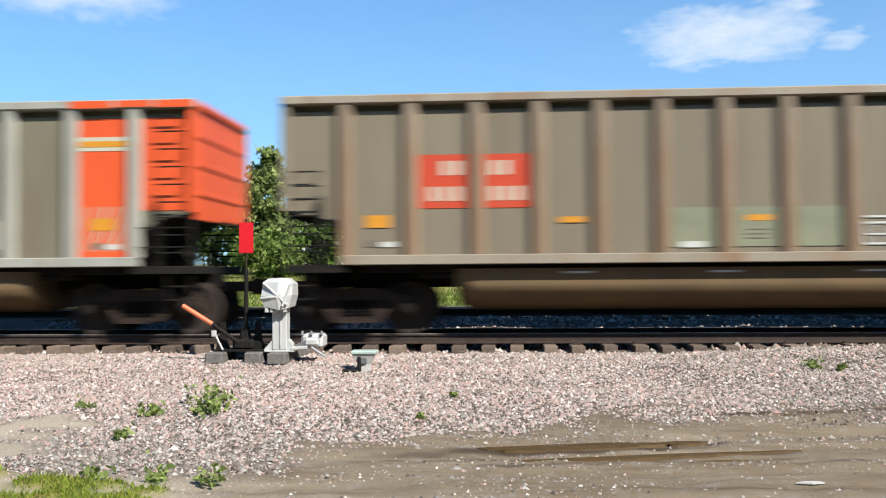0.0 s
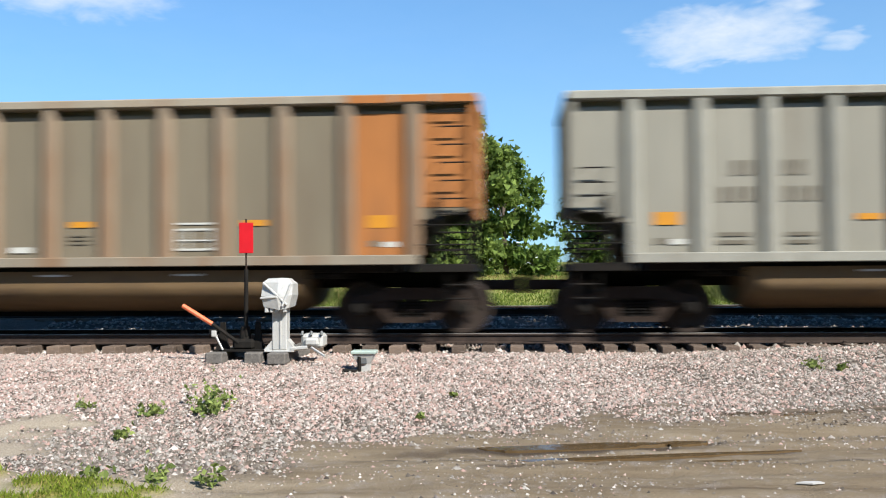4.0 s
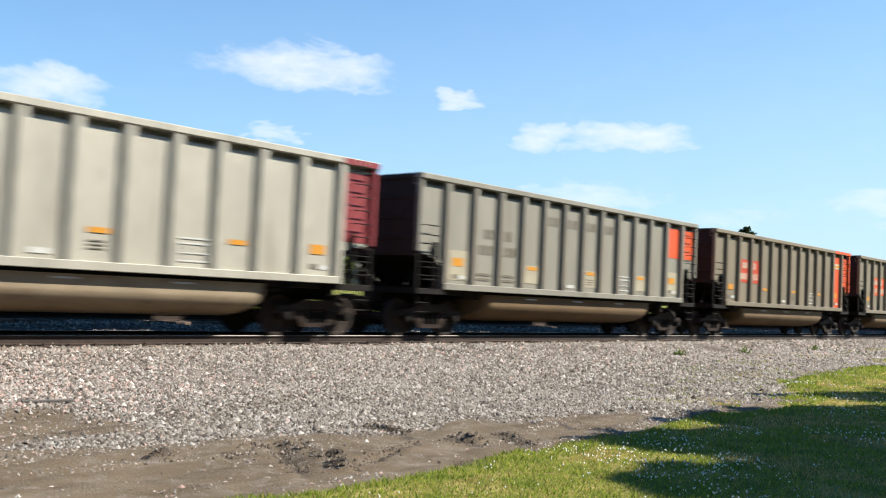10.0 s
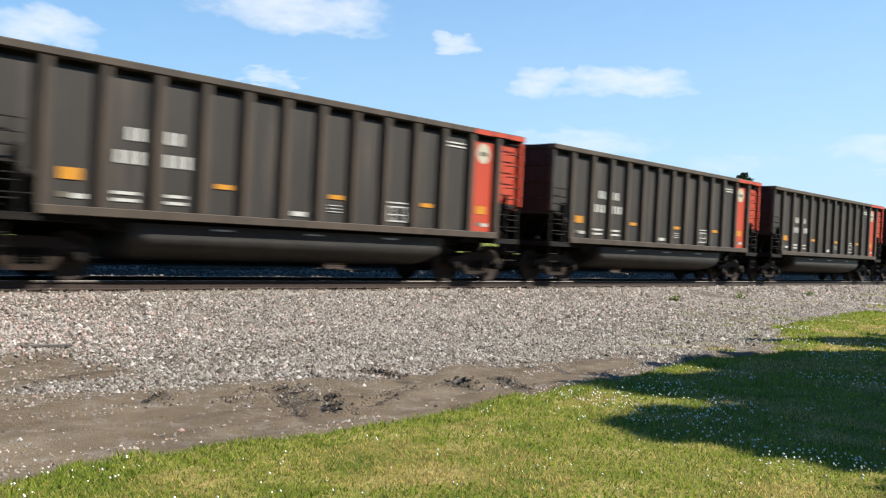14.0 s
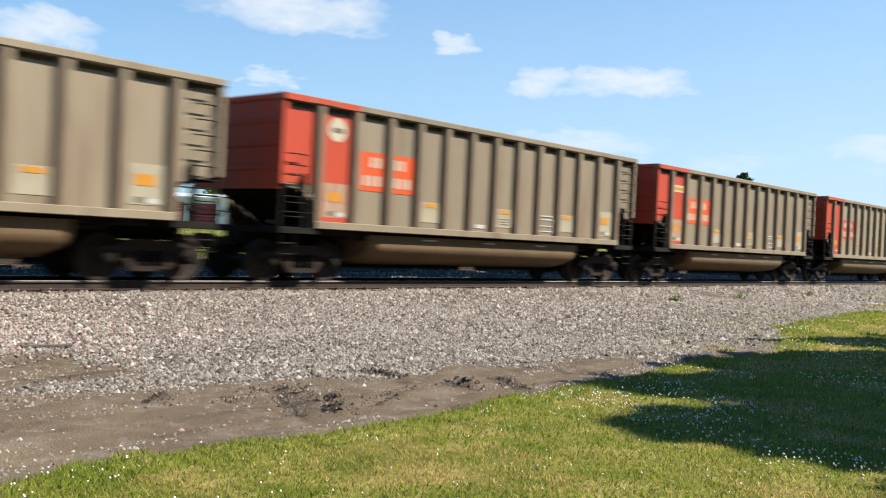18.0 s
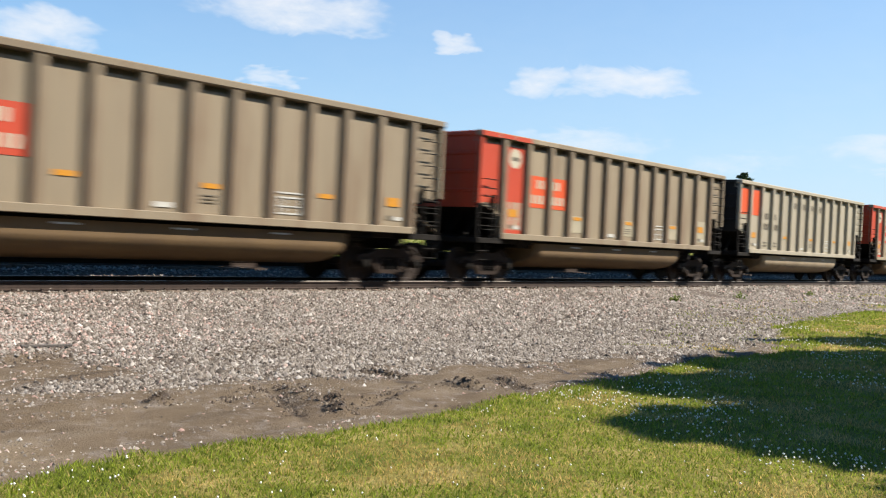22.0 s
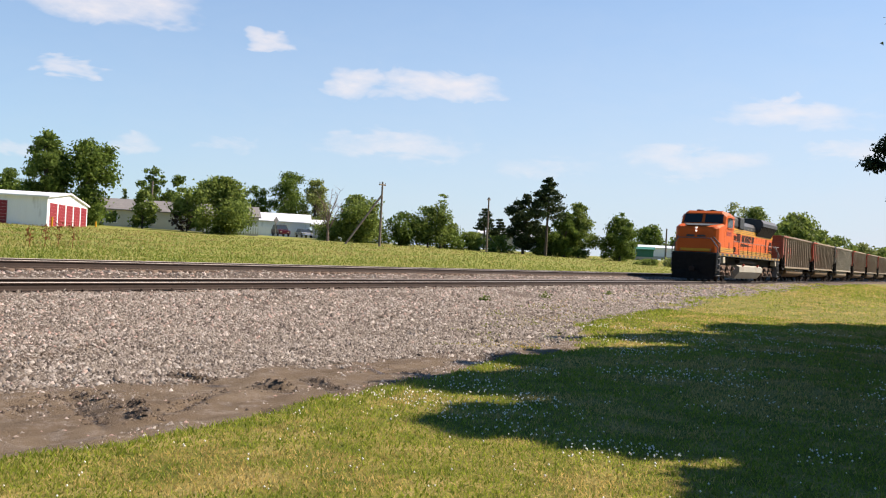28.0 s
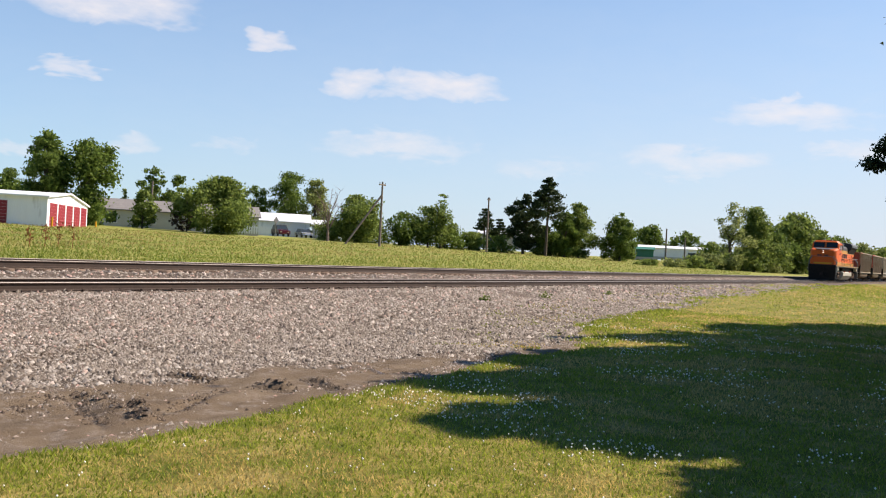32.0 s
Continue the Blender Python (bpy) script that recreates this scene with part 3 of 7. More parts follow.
def build_belly(bm):
    """The pair of rounded tubs that hang between the trucks."""
    pts = [(-1.42, 1.12), (-1.42, 0.86)]
    for i in range(9):
        a = math.pi + math.pi * i / 8
        pts.append((1.42 * math.cos(a) * (1 if i in (0, 8) else 1.0), 0.80 + 0.42 * math.sin(a)))
    pts += [(1.42, 0.86), (1.42, 1.12)]
    a = [bm.verts.new((-4.1, *p)) for p in pts]
    b = [bm.verts.new((4.1, *p)) for p in pts]
    faces = []
    for i in range(len(pts) - 1):
        faces.append(bm.faces.new((a[i], b[i], b[i + 1], a[i + 1])))
    ca = [bm.verts.new((-4.42, p[0] * 0.95, p[1] + 0.1 if p[1] < 1.0 else p[1])) for p in pts]
    cb = [bm.verts.new((4.42, p[0] * 0.95, p[1] + 0.1 if p[1] < 1.0 else p[1])) for p in pts]
    for i in range(len(pts) - 1):
        faces.append(bm.faces.new((ca[i], a[i], a[i + 1], ca[i + 1])))
        faces.append(bm.faces.new((b[i], cb[i], cb[i + 1], b[i + 1])))
    faces += [bm.faces.new(ca), bm.faces.new(cb[::-1])]
    bmesh.ops.recalc_face_normals(bm, faces=faces)
    smooth(bm)
    for f in faces[-2:]:
        f.smooth = False


def build_sill(bm, s):
    y0, y1 = sorted((s * (SIDE - 0.19), s * (SIDE + 0.015)))
    box(bm, -6.35, 6.35, y0, y1, SILL - 0.11, SILL + 0.055, 0.012)


def build_chord(bm, s):
    y0, y1 = sorted((s * (SIDE - 0.30), s * (SIDE + 0.02)))
    box(bm, -HALF - 0.02, HALF + 0.02, y0, y1, TOP - 0.15, TOP, 0.02)


def build_end_chord(bm, s):
    x0, x1 = sorted((s * (HALF - 0.14), s * (HALF + 0.04)))
    box(bm, x0, x1, -SIDE + 0.2, SIDE - 0.2, TOP - 0.14, TOP - 0.01, 0.02)


def build_platform(bm, s):
    """End platform with its corner posts and the sloping brace."""
    x0, x1 = sorted((s * 6.28, s * 7.32))
    box(bm, x0, x1, -SIDE + 0.03, SIDE - 0.03, 1.06, 1.20, 0.01)
    box(bm, x0, x1, -0.32, 0.32, 0.82, 1.06, 0.01)
    for y in (-SIDE + 0.09, SIDE - 0.09):
        x = s * (HALF - 0.06)
        box(bm, x - 0.025, x + 0.025, y - 0.025, y + 0.025, 1.2, 2.2)
    for y in (-1.0, -0.35, 0.35, 1.0):
        rod(bm, (s * 7.2, y, 1.2), (s * 6.36, y * 0.9, 2.05), 0.03, 6)


def build_handrail(bm, s, side):
    y = side * (SIDE - 0.06)
    for z in (1.52, 1.85):
        rod(bm, (s * 6.35, y, z), (s * 7.22, y, z), 0.014, 6)
    rod(bm, (s * 6.75, y, 1.2), (s * 6.75, y, 1.85), 0.014, 6)


RUNG_Z = {1: (2.28, 2.58, 2.88, 3.18, 3.48, 3.76), -1: (2.3, 2.52, 2.76)}
LOW_RUNG_Z = (1.42, 1.72, 2.02)


def build_rung(bm, side):
    """One grab iron, bent back to the sheet at both ends."""
    y, back = side * (SIDE + 0.03), side * (SIDE - 0.13)
    rod(bm, (-0.23, y, 0), (0.23, y, 0), 0.014, 6)
    for x in (-0.23, 0.23):
        rod(bm, (x, y, 0), (x, back, 0), 0.012, 6)


def build_stile(bm, side):
    """The inner upright that carries the grab irons of a ladder."""
    y0, y1 = sorted((side * (SIDE + 0.0), side * (SIDE - 0.128)))
    box(bm, -0.018, 0.018, y0, y1, 1.2, 2.36)


def build_corner_post(bm, s, side):
    x0, x1 = sorted((s * (HALF - 0.11), s * (HALF + 0.01)))
    y0, y1 = sorted((side * (SIDE - 0.13), side * (SIDE - 0.02)))
    box(bm, x0, x1, y0, y1, 2.1, TOP - 0.14, 0.01)


def build_stirrup(bm, s, side):
    y = side * (SIDE - 0.08)
    for x in (s * 6.85, s * 7.25):
        rod(bm, (x, y, 0.62), (x, y, 1.08), 0.016, 6)
    for z in (0.62, 0.85):
        rod(bm, (s * 6.85, y, z), (s * 7.25, y, z), 0.016, 6)


def build_centre_sill(bm):
    box(bm, -7.2, 7.2, -0.3, 0.3, 0.80, 1.06, 0.02)
    # added near-black floor box that fills the shaded gap between sill and belly
    box(bm, -6.0, 6.0, -1.3, 1.3, 1.06, 1.27, 0.02)
    for x in (-4.6, 4.6):
        box(bm, x - 0.5, x + 0.5, -1.2, 1.2, 0.96, 1.06, 0.02)


def build_coupler(bm, s):
    box(bm, *sorted((s * 7.2, s * 7.86)), -0.08, 0.08, 0.74, 0.92, 0.02)
    box(bm, *sorted((s * 7.84, s * 8.08)), -0.15, 0.13, 0.68, 0.98, 0.04)


def build_hose(bm, s):
    pts = [Vector((s * 7.3, 0.3 * s, 0.78)), Vector((s * 7.55, 0.32 * s, 0.5)), Vector((s * 7.85, 0.2 * s, 0.36)), Vector((s * 8.08, 0.05 * s, 0.4))]
    for p, q in zip(pts, pts[1:]):
        rod(bm, p, q, 0.022, 6)


def build_frame(bm, side):
    """Cast side frame of a freight truck: bowed top member, window for the springs, pedestals over the bearings."""
    y0, y1 = sorted((side * 0.93, side * 1.07))
    o = [(-1.16, 0.50), (-1.10, 0.64), (-0.72, 0.68), (-0.45, 0.80), (0.45, 0.80), (0.72, 0.68), (1.10, 0.64), (1.16, 0.50), (0.72, 0.50), (0.60, 0.56),
         (0.30, 0.60), (-0.30, 0.60), (-0.60, 0.56), (-0.72, 0.50)]
    prism(bm, o, "y", y0, y1)
    prism(bm, [(-0.66, 0.55), (-0.40, 0.20), (0.40, 0.20), (0.66, 0.55), (0.52, 0.55), (0.33, 0.30), (-0.33, 0.30), (-0.52, 0.55)], "y", y0 + 0.01, y1 - 0.01)
    for x in (-0.36, 0.36):
        box(bm, x - 0.05, x + 0.05, y0 + 0.005, y1 - 0.005, 0.28, 0.62)


def build_spring(bm):
    for i in range(5):
        bmesh.ops.create_cone(bm, cap_ends=True, segments=8, radius1=0.075, radius2=0.075, depth=0.03, matrix=Matrix.Translation((0, 0, 0.31 + i * 0.052)))
    rod(bm, (0, 0, 0.29), (0, 0, 0.56), 0.045, 6)


def build_bolster(bm):
    box(bm, -0.22, 0.22, -1.05, 1.05, 0.56, 0.76, 0.03)
    box(bm, -0.7, 0.7, -0.7, -0.6, 0.42, 0.52, 0.01)
    box(bm, -0.7, 0.7, 0.6, 0.7, 0.42, 0.52, 0.01)


def build_bearing(bm, side):
    rod(bm, (0, side * 0.9, WHEEL_R), (0, side * 1.13, WHEEL_R), 0.115, 12)
    rod(bm, (0, side * 1.12, WHEEL_R), (0, side * 1.16, WHEEL_R), 0.075, 8)
    box(bm, -0.13, 0.13, min(side * 0.93, side * 1.06), max(side * 0.93, side * 1.06), 0.50, 0.60)


def build_wheelset(bm):
    """Two wheels with flange, tread, dished plate and hub on an axle that lies along y; its origin is the axle's middle."""
    for s in (-1, 1):
        prof = [(0.06, 0.60), (0.13, 0.62), (0.14, 0.665), (0.37, 0.685), (0.385, 0.66), (0.475, 0.66), (0.485, 0.685), (WHEEL_R, 0.705), (WHEEL_R - 0.006, 0.79), (0.39, 0.79),
                (0.37, 0.745), (0.15, 0.73), (0.135, 0.80), (0.06, 0.80)]
        disc_turned(bm, [(r, s * h) for r, h in prof], 28, "y")
    rod(bm, (0, -0.9, 0), (0, 0.9, 0), 0.085, 12)
    for i in range(5):   # cast marks in the plate, which show that the wheel turns
        a = 2 * math.pi * i / 5
        for s in (-1, 1):
            box(bm, 0.25 * math.cos(a) - 0.03, 0.25 * math.cos(a) + 0.03, *sorted((s * 0.735, s * 0.755)), 0.25 * math.sin(a) - 0.03, 0.25 * math.sin(a) + 0.03)


WHEELSETS = {"front": [], "rear": []}


def build_truck(car, x):
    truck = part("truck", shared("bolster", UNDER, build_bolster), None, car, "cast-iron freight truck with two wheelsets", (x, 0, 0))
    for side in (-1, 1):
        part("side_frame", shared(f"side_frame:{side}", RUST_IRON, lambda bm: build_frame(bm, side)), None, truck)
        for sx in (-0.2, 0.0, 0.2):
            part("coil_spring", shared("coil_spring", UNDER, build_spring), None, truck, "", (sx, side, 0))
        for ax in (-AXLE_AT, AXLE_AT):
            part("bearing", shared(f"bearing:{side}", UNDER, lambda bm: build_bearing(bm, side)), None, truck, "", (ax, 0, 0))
    for key, ax in (("rear", -AXLE_AT), ("front", AXLE_AT)):
        WHEELSETS[key].append(part("wheelset", shared("wheelset", WHEEL, build_wheelset), None, truck, "", (ax, 0, WHEEL_R)))


def flat_sign(car, name, mat, x0, x1, z0, z1, y=None, label=""):
    """A painted panel on the camera's side of a car, a few millimetres proud of the sheet."""
    y = -(SIDE - 0.125) if y is None else y
    me = shared(f"{name}:{x1 - x0:.3f}:{z1 - z0:.3f}", mat, lambda bm: box(bm, -(x1 - x0) / 2, (x1 - x0) / 2, -0.003, 0.003, -(z1 - z0) / 2, (z1 - z0) / 2))
    return part(name, me, None, car, label, ((x0 + x1) / 2, y - 0.004, (z0 + z1) / 2))


def bay(i):
    """The clear sheet between two ribs; bays run from 0 to 13."""
    lo = -HALF + 0.06 if i == 0 else RIBS[i - 1] + 0.13
    hi = HALF - 0.06 if i == 13 else RIBS[i] - 0.13
    return lo, hi


def lettering(car, mat, i, z, rows=2, tall=0.24, drop=0.43):
    """Reporting marks over two bays: a row of short bars above a longer row, gathered at the rib between the bays."""
    for k in range(2):
        lo, hi = bay(i + k)
        for r in range(rows):
            count = 2 if r == 0 else 3
            wide = 0.215
            start = hi - 0.06 - count * wide if k == 0 else lo + 0.06
            for c in range(count):
                a = start + c * wide + 0.02
                flat_sign(car, "lettering", mat, a, a + wide * 0.58, z - r * drop, z - r * drop + tall, -(SIDE - 0.117))


def paint_bay(car, i, mat, lo_z, hi_z):
    lo, hi = bay(i)
    flat_sign(car, "painted_panel", mat, lo, hi, max(lo_z, 2.15) if i in (0, 13) else lo_z, hi_z)


def make_car(number, body, end=None, end_style="", end_side=1, plate=None, letters=None, patches=False, extra="", ribs=None, chord=None):
    ribs = ribs or body
    chord = chord or ribs
    label = {"dusty_tan_steel": "dusty tan ribbed coal gondola on the near track", "rusty_tan_steel": "rust-stained tan ribbed coal gondola on the near track", "dusty_olive_steel": "dusty olive-tan coal gondola with pale grey ribs", "dusty_grey_aluminium": "dusty grey ribbed coal gondola on the near track", "bright_aluminium": "bright silver ribbed coal gondola on rails",
             "pale_beige_paint": "pale beige ribbed coal gondola on the near track", "sooty_dark_paint": "sooty dark ribbed coal gondola on rails"}[body.name]
    if end:
        label += {"orange_red_paint": " with orange end", "worn_red_paint": " with red end", "faded_pinkish_red_paint": " with faded end",
                  "dark_red_paint": " with maroon end", "rust_orange_paint": " with rusty end"}[end.name]
    car = thing("coal_gondola", (0, TRACK_Y, 0), label, "freight car", "cars of the coal train")
    full_end = end is not None and end_style in ("full", "emblem", "stripe", "one")
    for side in (-1, 1):
        part("side_sheet", shared(f"side_sheet:{side}", body, lambda bm: build_side(bm, side)), None, car)
        part("side_sill", shared(f"side_sill:{side}", ribs, lambda bm: build_sill(bm, side)), None, car)
        part("top_chord", shared(f"top_chord:{side}", chord, lambda bm: build_chord(bm, side)), None, car)
        for i, x in enumerate(RIBS):
            part("rib", shared(f"rib:{side}", ribs, lambda bm: build_rib(bm, side)), None, car, "", (x, 0, 0))
        for s in (-1, 1):
            for z in RUNG_Z[s]:
                part("grab_iron", shared(f"grab_iron:{side}", UNDER, lambda bm: build_rung(bm, side)), None, car, "", (s * (HALF - 0.42), 0, z))
            part("ladder_stile", shared(f"ladder_stile:{side}", UNDER, lambda bm: build_stile(bm, side)), None, car, "", (s * (HALF - 0.66), 0, 0))
            for z in LOW_RUNG_Z:
                part("grab_iron", shared(f"grab_iron:{side}", UNDER, lambda bm: build_rung(bm, side)), None, car, "", (s * (HALF - 0.42), 0, z))
            part("corner_post", shared(f"corner_post:{s}{side}", end if full_end and s == end_side else body, lambda bm: build_corner_post(bm, s, side)), None, car)
            part("handrail", shared(f"handrail:{s}{side}", UNDER, lambda bm: build_handrail(bm, s, side)), None, car)
            part("stirrup_step", shared(f"stirrup_step:{s}{side}", UNDER, lambda bm: build_stirrup(bm, s, side)), None, car)
    for s in (-1, 1):
        painted = full_end and s == end_side
        # unpainted ends take the near-black steel that carries their shade
        wall = end if painted else (ORANGE if end is ORANGE and s == end_side > 0 else SHADED_END)
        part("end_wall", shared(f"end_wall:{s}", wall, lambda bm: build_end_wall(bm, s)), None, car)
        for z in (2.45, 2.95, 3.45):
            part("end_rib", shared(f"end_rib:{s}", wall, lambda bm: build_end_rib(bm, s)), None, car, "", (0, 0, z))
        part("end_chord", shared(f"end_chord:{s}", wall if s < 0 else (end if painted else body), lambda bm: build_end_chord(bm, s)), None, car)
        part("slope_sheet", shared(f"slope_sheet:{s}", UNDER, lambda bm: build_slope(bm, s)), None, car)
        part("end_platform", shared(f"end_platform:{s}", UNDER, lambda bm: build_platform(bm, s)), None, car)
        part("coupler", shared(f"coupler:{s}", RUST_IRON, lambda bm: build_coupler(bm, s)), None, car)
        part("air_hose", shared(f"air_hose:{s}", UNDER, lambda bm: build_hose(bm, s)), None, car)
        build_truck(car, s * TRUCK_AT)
    belly = {"sooty_dark_paint": BLACK_BELLY, "bright_aluminium": PALE_BELLY, "pale_beige_paint": PALE_BELLY}.get(body.name, BELLY)
    part("belly_tub", shared("belly_tub", belly, build_belly), None, car, "rounded dust-brown belly tub")
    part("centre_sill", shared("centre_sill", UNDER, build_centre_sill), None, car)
    for x in (-2.4, 0.0, 2.4):
        flat_sign(car, "reflective_strip", WHITE_INK, x - 0.24, x + 0.24, 1.03, 1.065, -1.44)
    # painted ends
    if full_end:
        a, b = (13, 12) if end_side > 0 else (0, 1)
        paint_bay(car, a, end, 2.15, 3.735)
        if end_style != "one":
            paint_bay(car, b, end, SILL + 0.06, 3.735)
            lo, hi = bay(b)
            if end_style == "emblem":
                bm = bmesh.new()
                bmesh.ops.create_cone(bm, cap_ends=True, segments=20, radius1=0.27, radius2=0.27, depth=0.006, matrix=Matrix.Translation((0, 0, 0)) @ pose(0, 0, 0, 90, 0, 0))
                part("emblem", bm, CREAM, car, "round cream emblem", ((lo + hi) / 2, -(SIDE - 0.118), 3.42))
                flat_sign(car, "emblem_bar", DARK_INK, (lo + hi) / 2 - 0.15, (lo + hi) / 2 + 0.17, 3.36, 3.46, -(SIDE - 0.113))
            if end_style == "stripe":
                flat_sign(car, "emblem", CREAM, lo, hi, 3.18, 3.42, -(SIDE - 0.117), "cream and yellow band")
                flat_sign(car, "emblem_bar", YELLOW, lo, hi, 3.25, 3.35, -(SIDE - 0.112))
    if end is not None and end_style == "squares":
        for i in ((13, 12) if end_side > 0 else (0, 1)):
            paint_bay(car, i, end, 2.72, 3.735)
    if full_end:
        # the end's paint runs on over the top chord, worn through in places
        x0, x1 = sorted((end_side * (HALF + 0.01), end_side * (RIBS[-2] + 0.02 if end_style != "one" else RIBS[-1])))
        for k, (u, v) in enumerate(((0.0, 0.34), (0.37, 0.66), (0.69, 1.0))):
            flat_sign(car, "painted_chord", end, x0 + (x1 - x0) * u, x0 + (x1 - x0) * v, TOP - 0.145 + 0.012 * (k % 2), TOP - 0.02, -(SIDE + 0.018))
    if plate:
        i = 2 if plate > 0 else 10
        for k in (i, i + 1):
            lo, hi = bay(k)
            flat_sign(car, "painted_panel", ORANGE if body not in (TAN, WARM_TAN) or number % 3 else RED, lo - 0.02, hi + 0.02, 2.13, 3.03)
        lettering(car, CREAM, i, 2.68)
    if letters:
        lettering(car, letters, 2, 2.62)
        for k in (2, 3):
            lo, hi = bay(k)
            for r in range(2):
                flat_sign(car, "stencil", letters, lo + 0.12, hi - 0.2, 1.62 - 0.13 * r, 1.68 - 0.13 * r, -(SIDE - 0.117))
        if letters is DARK_INK:
            for k in (5, 6, 7, 8):
                lo, hi = bay(k)
                for c in range(2):
                    a = lo + 0.12 + 0.30 * c
                    flat_sign(car, "lettering", letters, a, a + 0.17, 3.22, 3.46, -(SIDE - 0.117))
        else:
            lo, hi = bay(11)
            for r in range(2):
                flat_sign(car, "stencil", letters, lo + 0.06, hi - 0.1, 3.56 - 0.09 * r, 3.60 - 0.09 * r, -(SIDE - 0.117))
    if body is SILVER:
        for k in (2, 3):
            lo, hi = bay(k)
            for r, tall in ((0, 0.14), (1, 0.14), (3, 0.08)):
                flat_sign(car, "stencil", WHITE_INK, lo + 0.12, hi - 0.14, 3.22 - 0.2 * r, 3.22 - 0.2 * r + tall, -(SIDE - 0.117))
    # amber reflectors, stencils and small data plates along the lower edge
    for i in (1, 4, 7, 10, 12):
        lo, hi = bay(i)
        tall = 0.21 if i in (1, 12) else 0.10
        if patches:
            flat_sign(car, "stencil_patch", PATCH, lo + 0.06, hi - 0.05, 1.5 if tall < 0.2 else 1.46, 2.0 if tall < 0.2 else 2.22)
        flat_sign(car, "reflector", YELLOW, lo + 0.2, lo + 0.62, 1.92 - tall / 2, 1.92 + tall / 2, -(SIDE - 0.117))
        if i in (1, 12):
            flat_sign(car, "stencil", DARK_INK, lo + 0.22, lo + 0.42, 1.50, 1.60, -(SIDE - 0.117))
            flat_sign(car, "stencil", WHITE_INK, lo + 0.46, hi - 0.14, 1.49, 1.58, -(SIDE - 0.117))
        if i == 7:
            for r in range(3):
                flat_sign(car, "stencil", WHITE_INK if body is BLACK else DARK_INK, lo + 0.2, hi - 0.2, 1.58 + 0.07 * r, 1.60 + 0.07 * r, -(SIDE - 0.114))
    lo, hi = bay(6)
    flat_sign(car, "stencil", WHITE_INK, lo + 0.16, hi - 0.2, 1.44, 1.54, -(SIDE - 0.117))
    # a white-bordered table of repair dates
    lo, hi = bay(9)
    lo, hi = lo + 0.06, hi - 0.06
    for z in (1.46, 1.80):
        flat_sign(car, "data_panel", WHITE_INK, lo, hi, z, z + 0.035, -(SIDE - 0.117))
    flat_sign(car, "data_panel", WHITE_INK, lo, hi, 1.62, 1.645, -(SIDE - 0.114))
    for x in (lo + 0.015, (lo + hi) / 2 - 0.1, hi - 0.015):
        flat_sign(car, "data_panel", WHITE_INK, x - 0.015, x + 0.015, 1.46, 1.83, -(SIDE - 0.114))
    flat_sign(car, "data_panel", WHITE_INK, lo, hi, 1.90, 1.935, -(SIDE - 0.117))
    if extra == "green":
        for i in (6, 7, 8):
            lo, hi = bay(i)
            flat_sign(car, "sprayed_patch", GREEN_INK, lo, hi, 1.45, 2.1, -(SIDE - 0.121))
    return car


PATCH = material("pale_stencil_patch", (0.288, 0.2556, 0.18), 0.65, 0, 0.15, 2.0, 24, 0.05)
BELLY = material("dust_brown_tub", (0.108, 0.069, 0.032), 0.75, 0.0, 0.22, 1.5, 24, 0.1, (0.0864, 0.054, 0.0324), 0.3, (0.5, 1, 1))
PALE_BELLY = material("dusty_pale_tub", (0.2088, 0.162, 0.1044), 0.7, 0.0, 0.2, 1.5, 24, 0.1, (0.144, 0.0936, 0.0576), 0.3, (0.5, 1, 1))
BLACK_BELLY = material("dark_tub", (0.022, 0.020, 0.018), 0.65, 0.0, 0.25, 1.5, 24, 0.1, (0.055, 0.042, 0.031), 0.25, (0.5, 1, 1))

CARS = {}
for n in range(-8, 0):
    CARS[n] = make_car(n, (TAN, GREY)[n % 2], ORANGE if n % 2 else None, "full" if n % 2 else "", 1, 1)
CARS[0] = make_car(0, TAN, ORANGE, "full", 1, 1, extra="green", ribs=RUST_RIB)
CARS[1] = make_car(1, DUSTED, ORANGE, "stripe", 1, 1, None, True, ribs=PALE_RIB)
CARS[2] = make_car(2, TAN, ORANGE, "squares", 1, 0, DARK_INK, ribs=RUST_RIB)
CARS[3] = make_car(3, GREY, ORANGE, "squares", 1, 0, DARK_INK, ribs=PALE_RIB)
CARS[4] = make_car(4, TAN, RUSTY, "full", 1, 1, ribs=RUST_RIB)
CARS[5] = make_car(5, TAN, ORANGE, "emblem", 1, 1)
CARS[6] = make_car(6, TAN, ORANGE, "stripe", 1, 1)
CARS[7] = make_car(7, GREY, ORANGE, "squares", 1, 0, DARK_INK, True)
CARS[8] = make_car(8, SILVER, MAROON, "one", 1, 0, None)
for n in (9, 10, 11):
    CARS[n] = make_car(n, BLACK, RED, "emblem", 1, 0, WHITE_INK, ribs=BROWN_RIB, chord=BROWN_RIB)
CARS[12] = make_car(12, WARM_TAN, RED, "full", -1, 1)
CARS[13] = make_car(13, WARM_TAN, RED, "stripe", -1, 1, None, True)
CARS[14] = make_car(14, WARM_TAN, RED, "emblem", -1, 1, None, True)
CARS[15] = make_car(15, WARM_TAN, RED, "emblem", -1, 1, None, True)
CARS[16] = make_car(16, LIGHT, ORANGE, "squares", -1, 0, DARK_INK)
CARS[17] = make_car(17, WARM_TAN, RED, "emblem", -1, 1, None, True)
CARS[18] = make_car(18, WARM_TAN, FADED, "full", -1, 1)


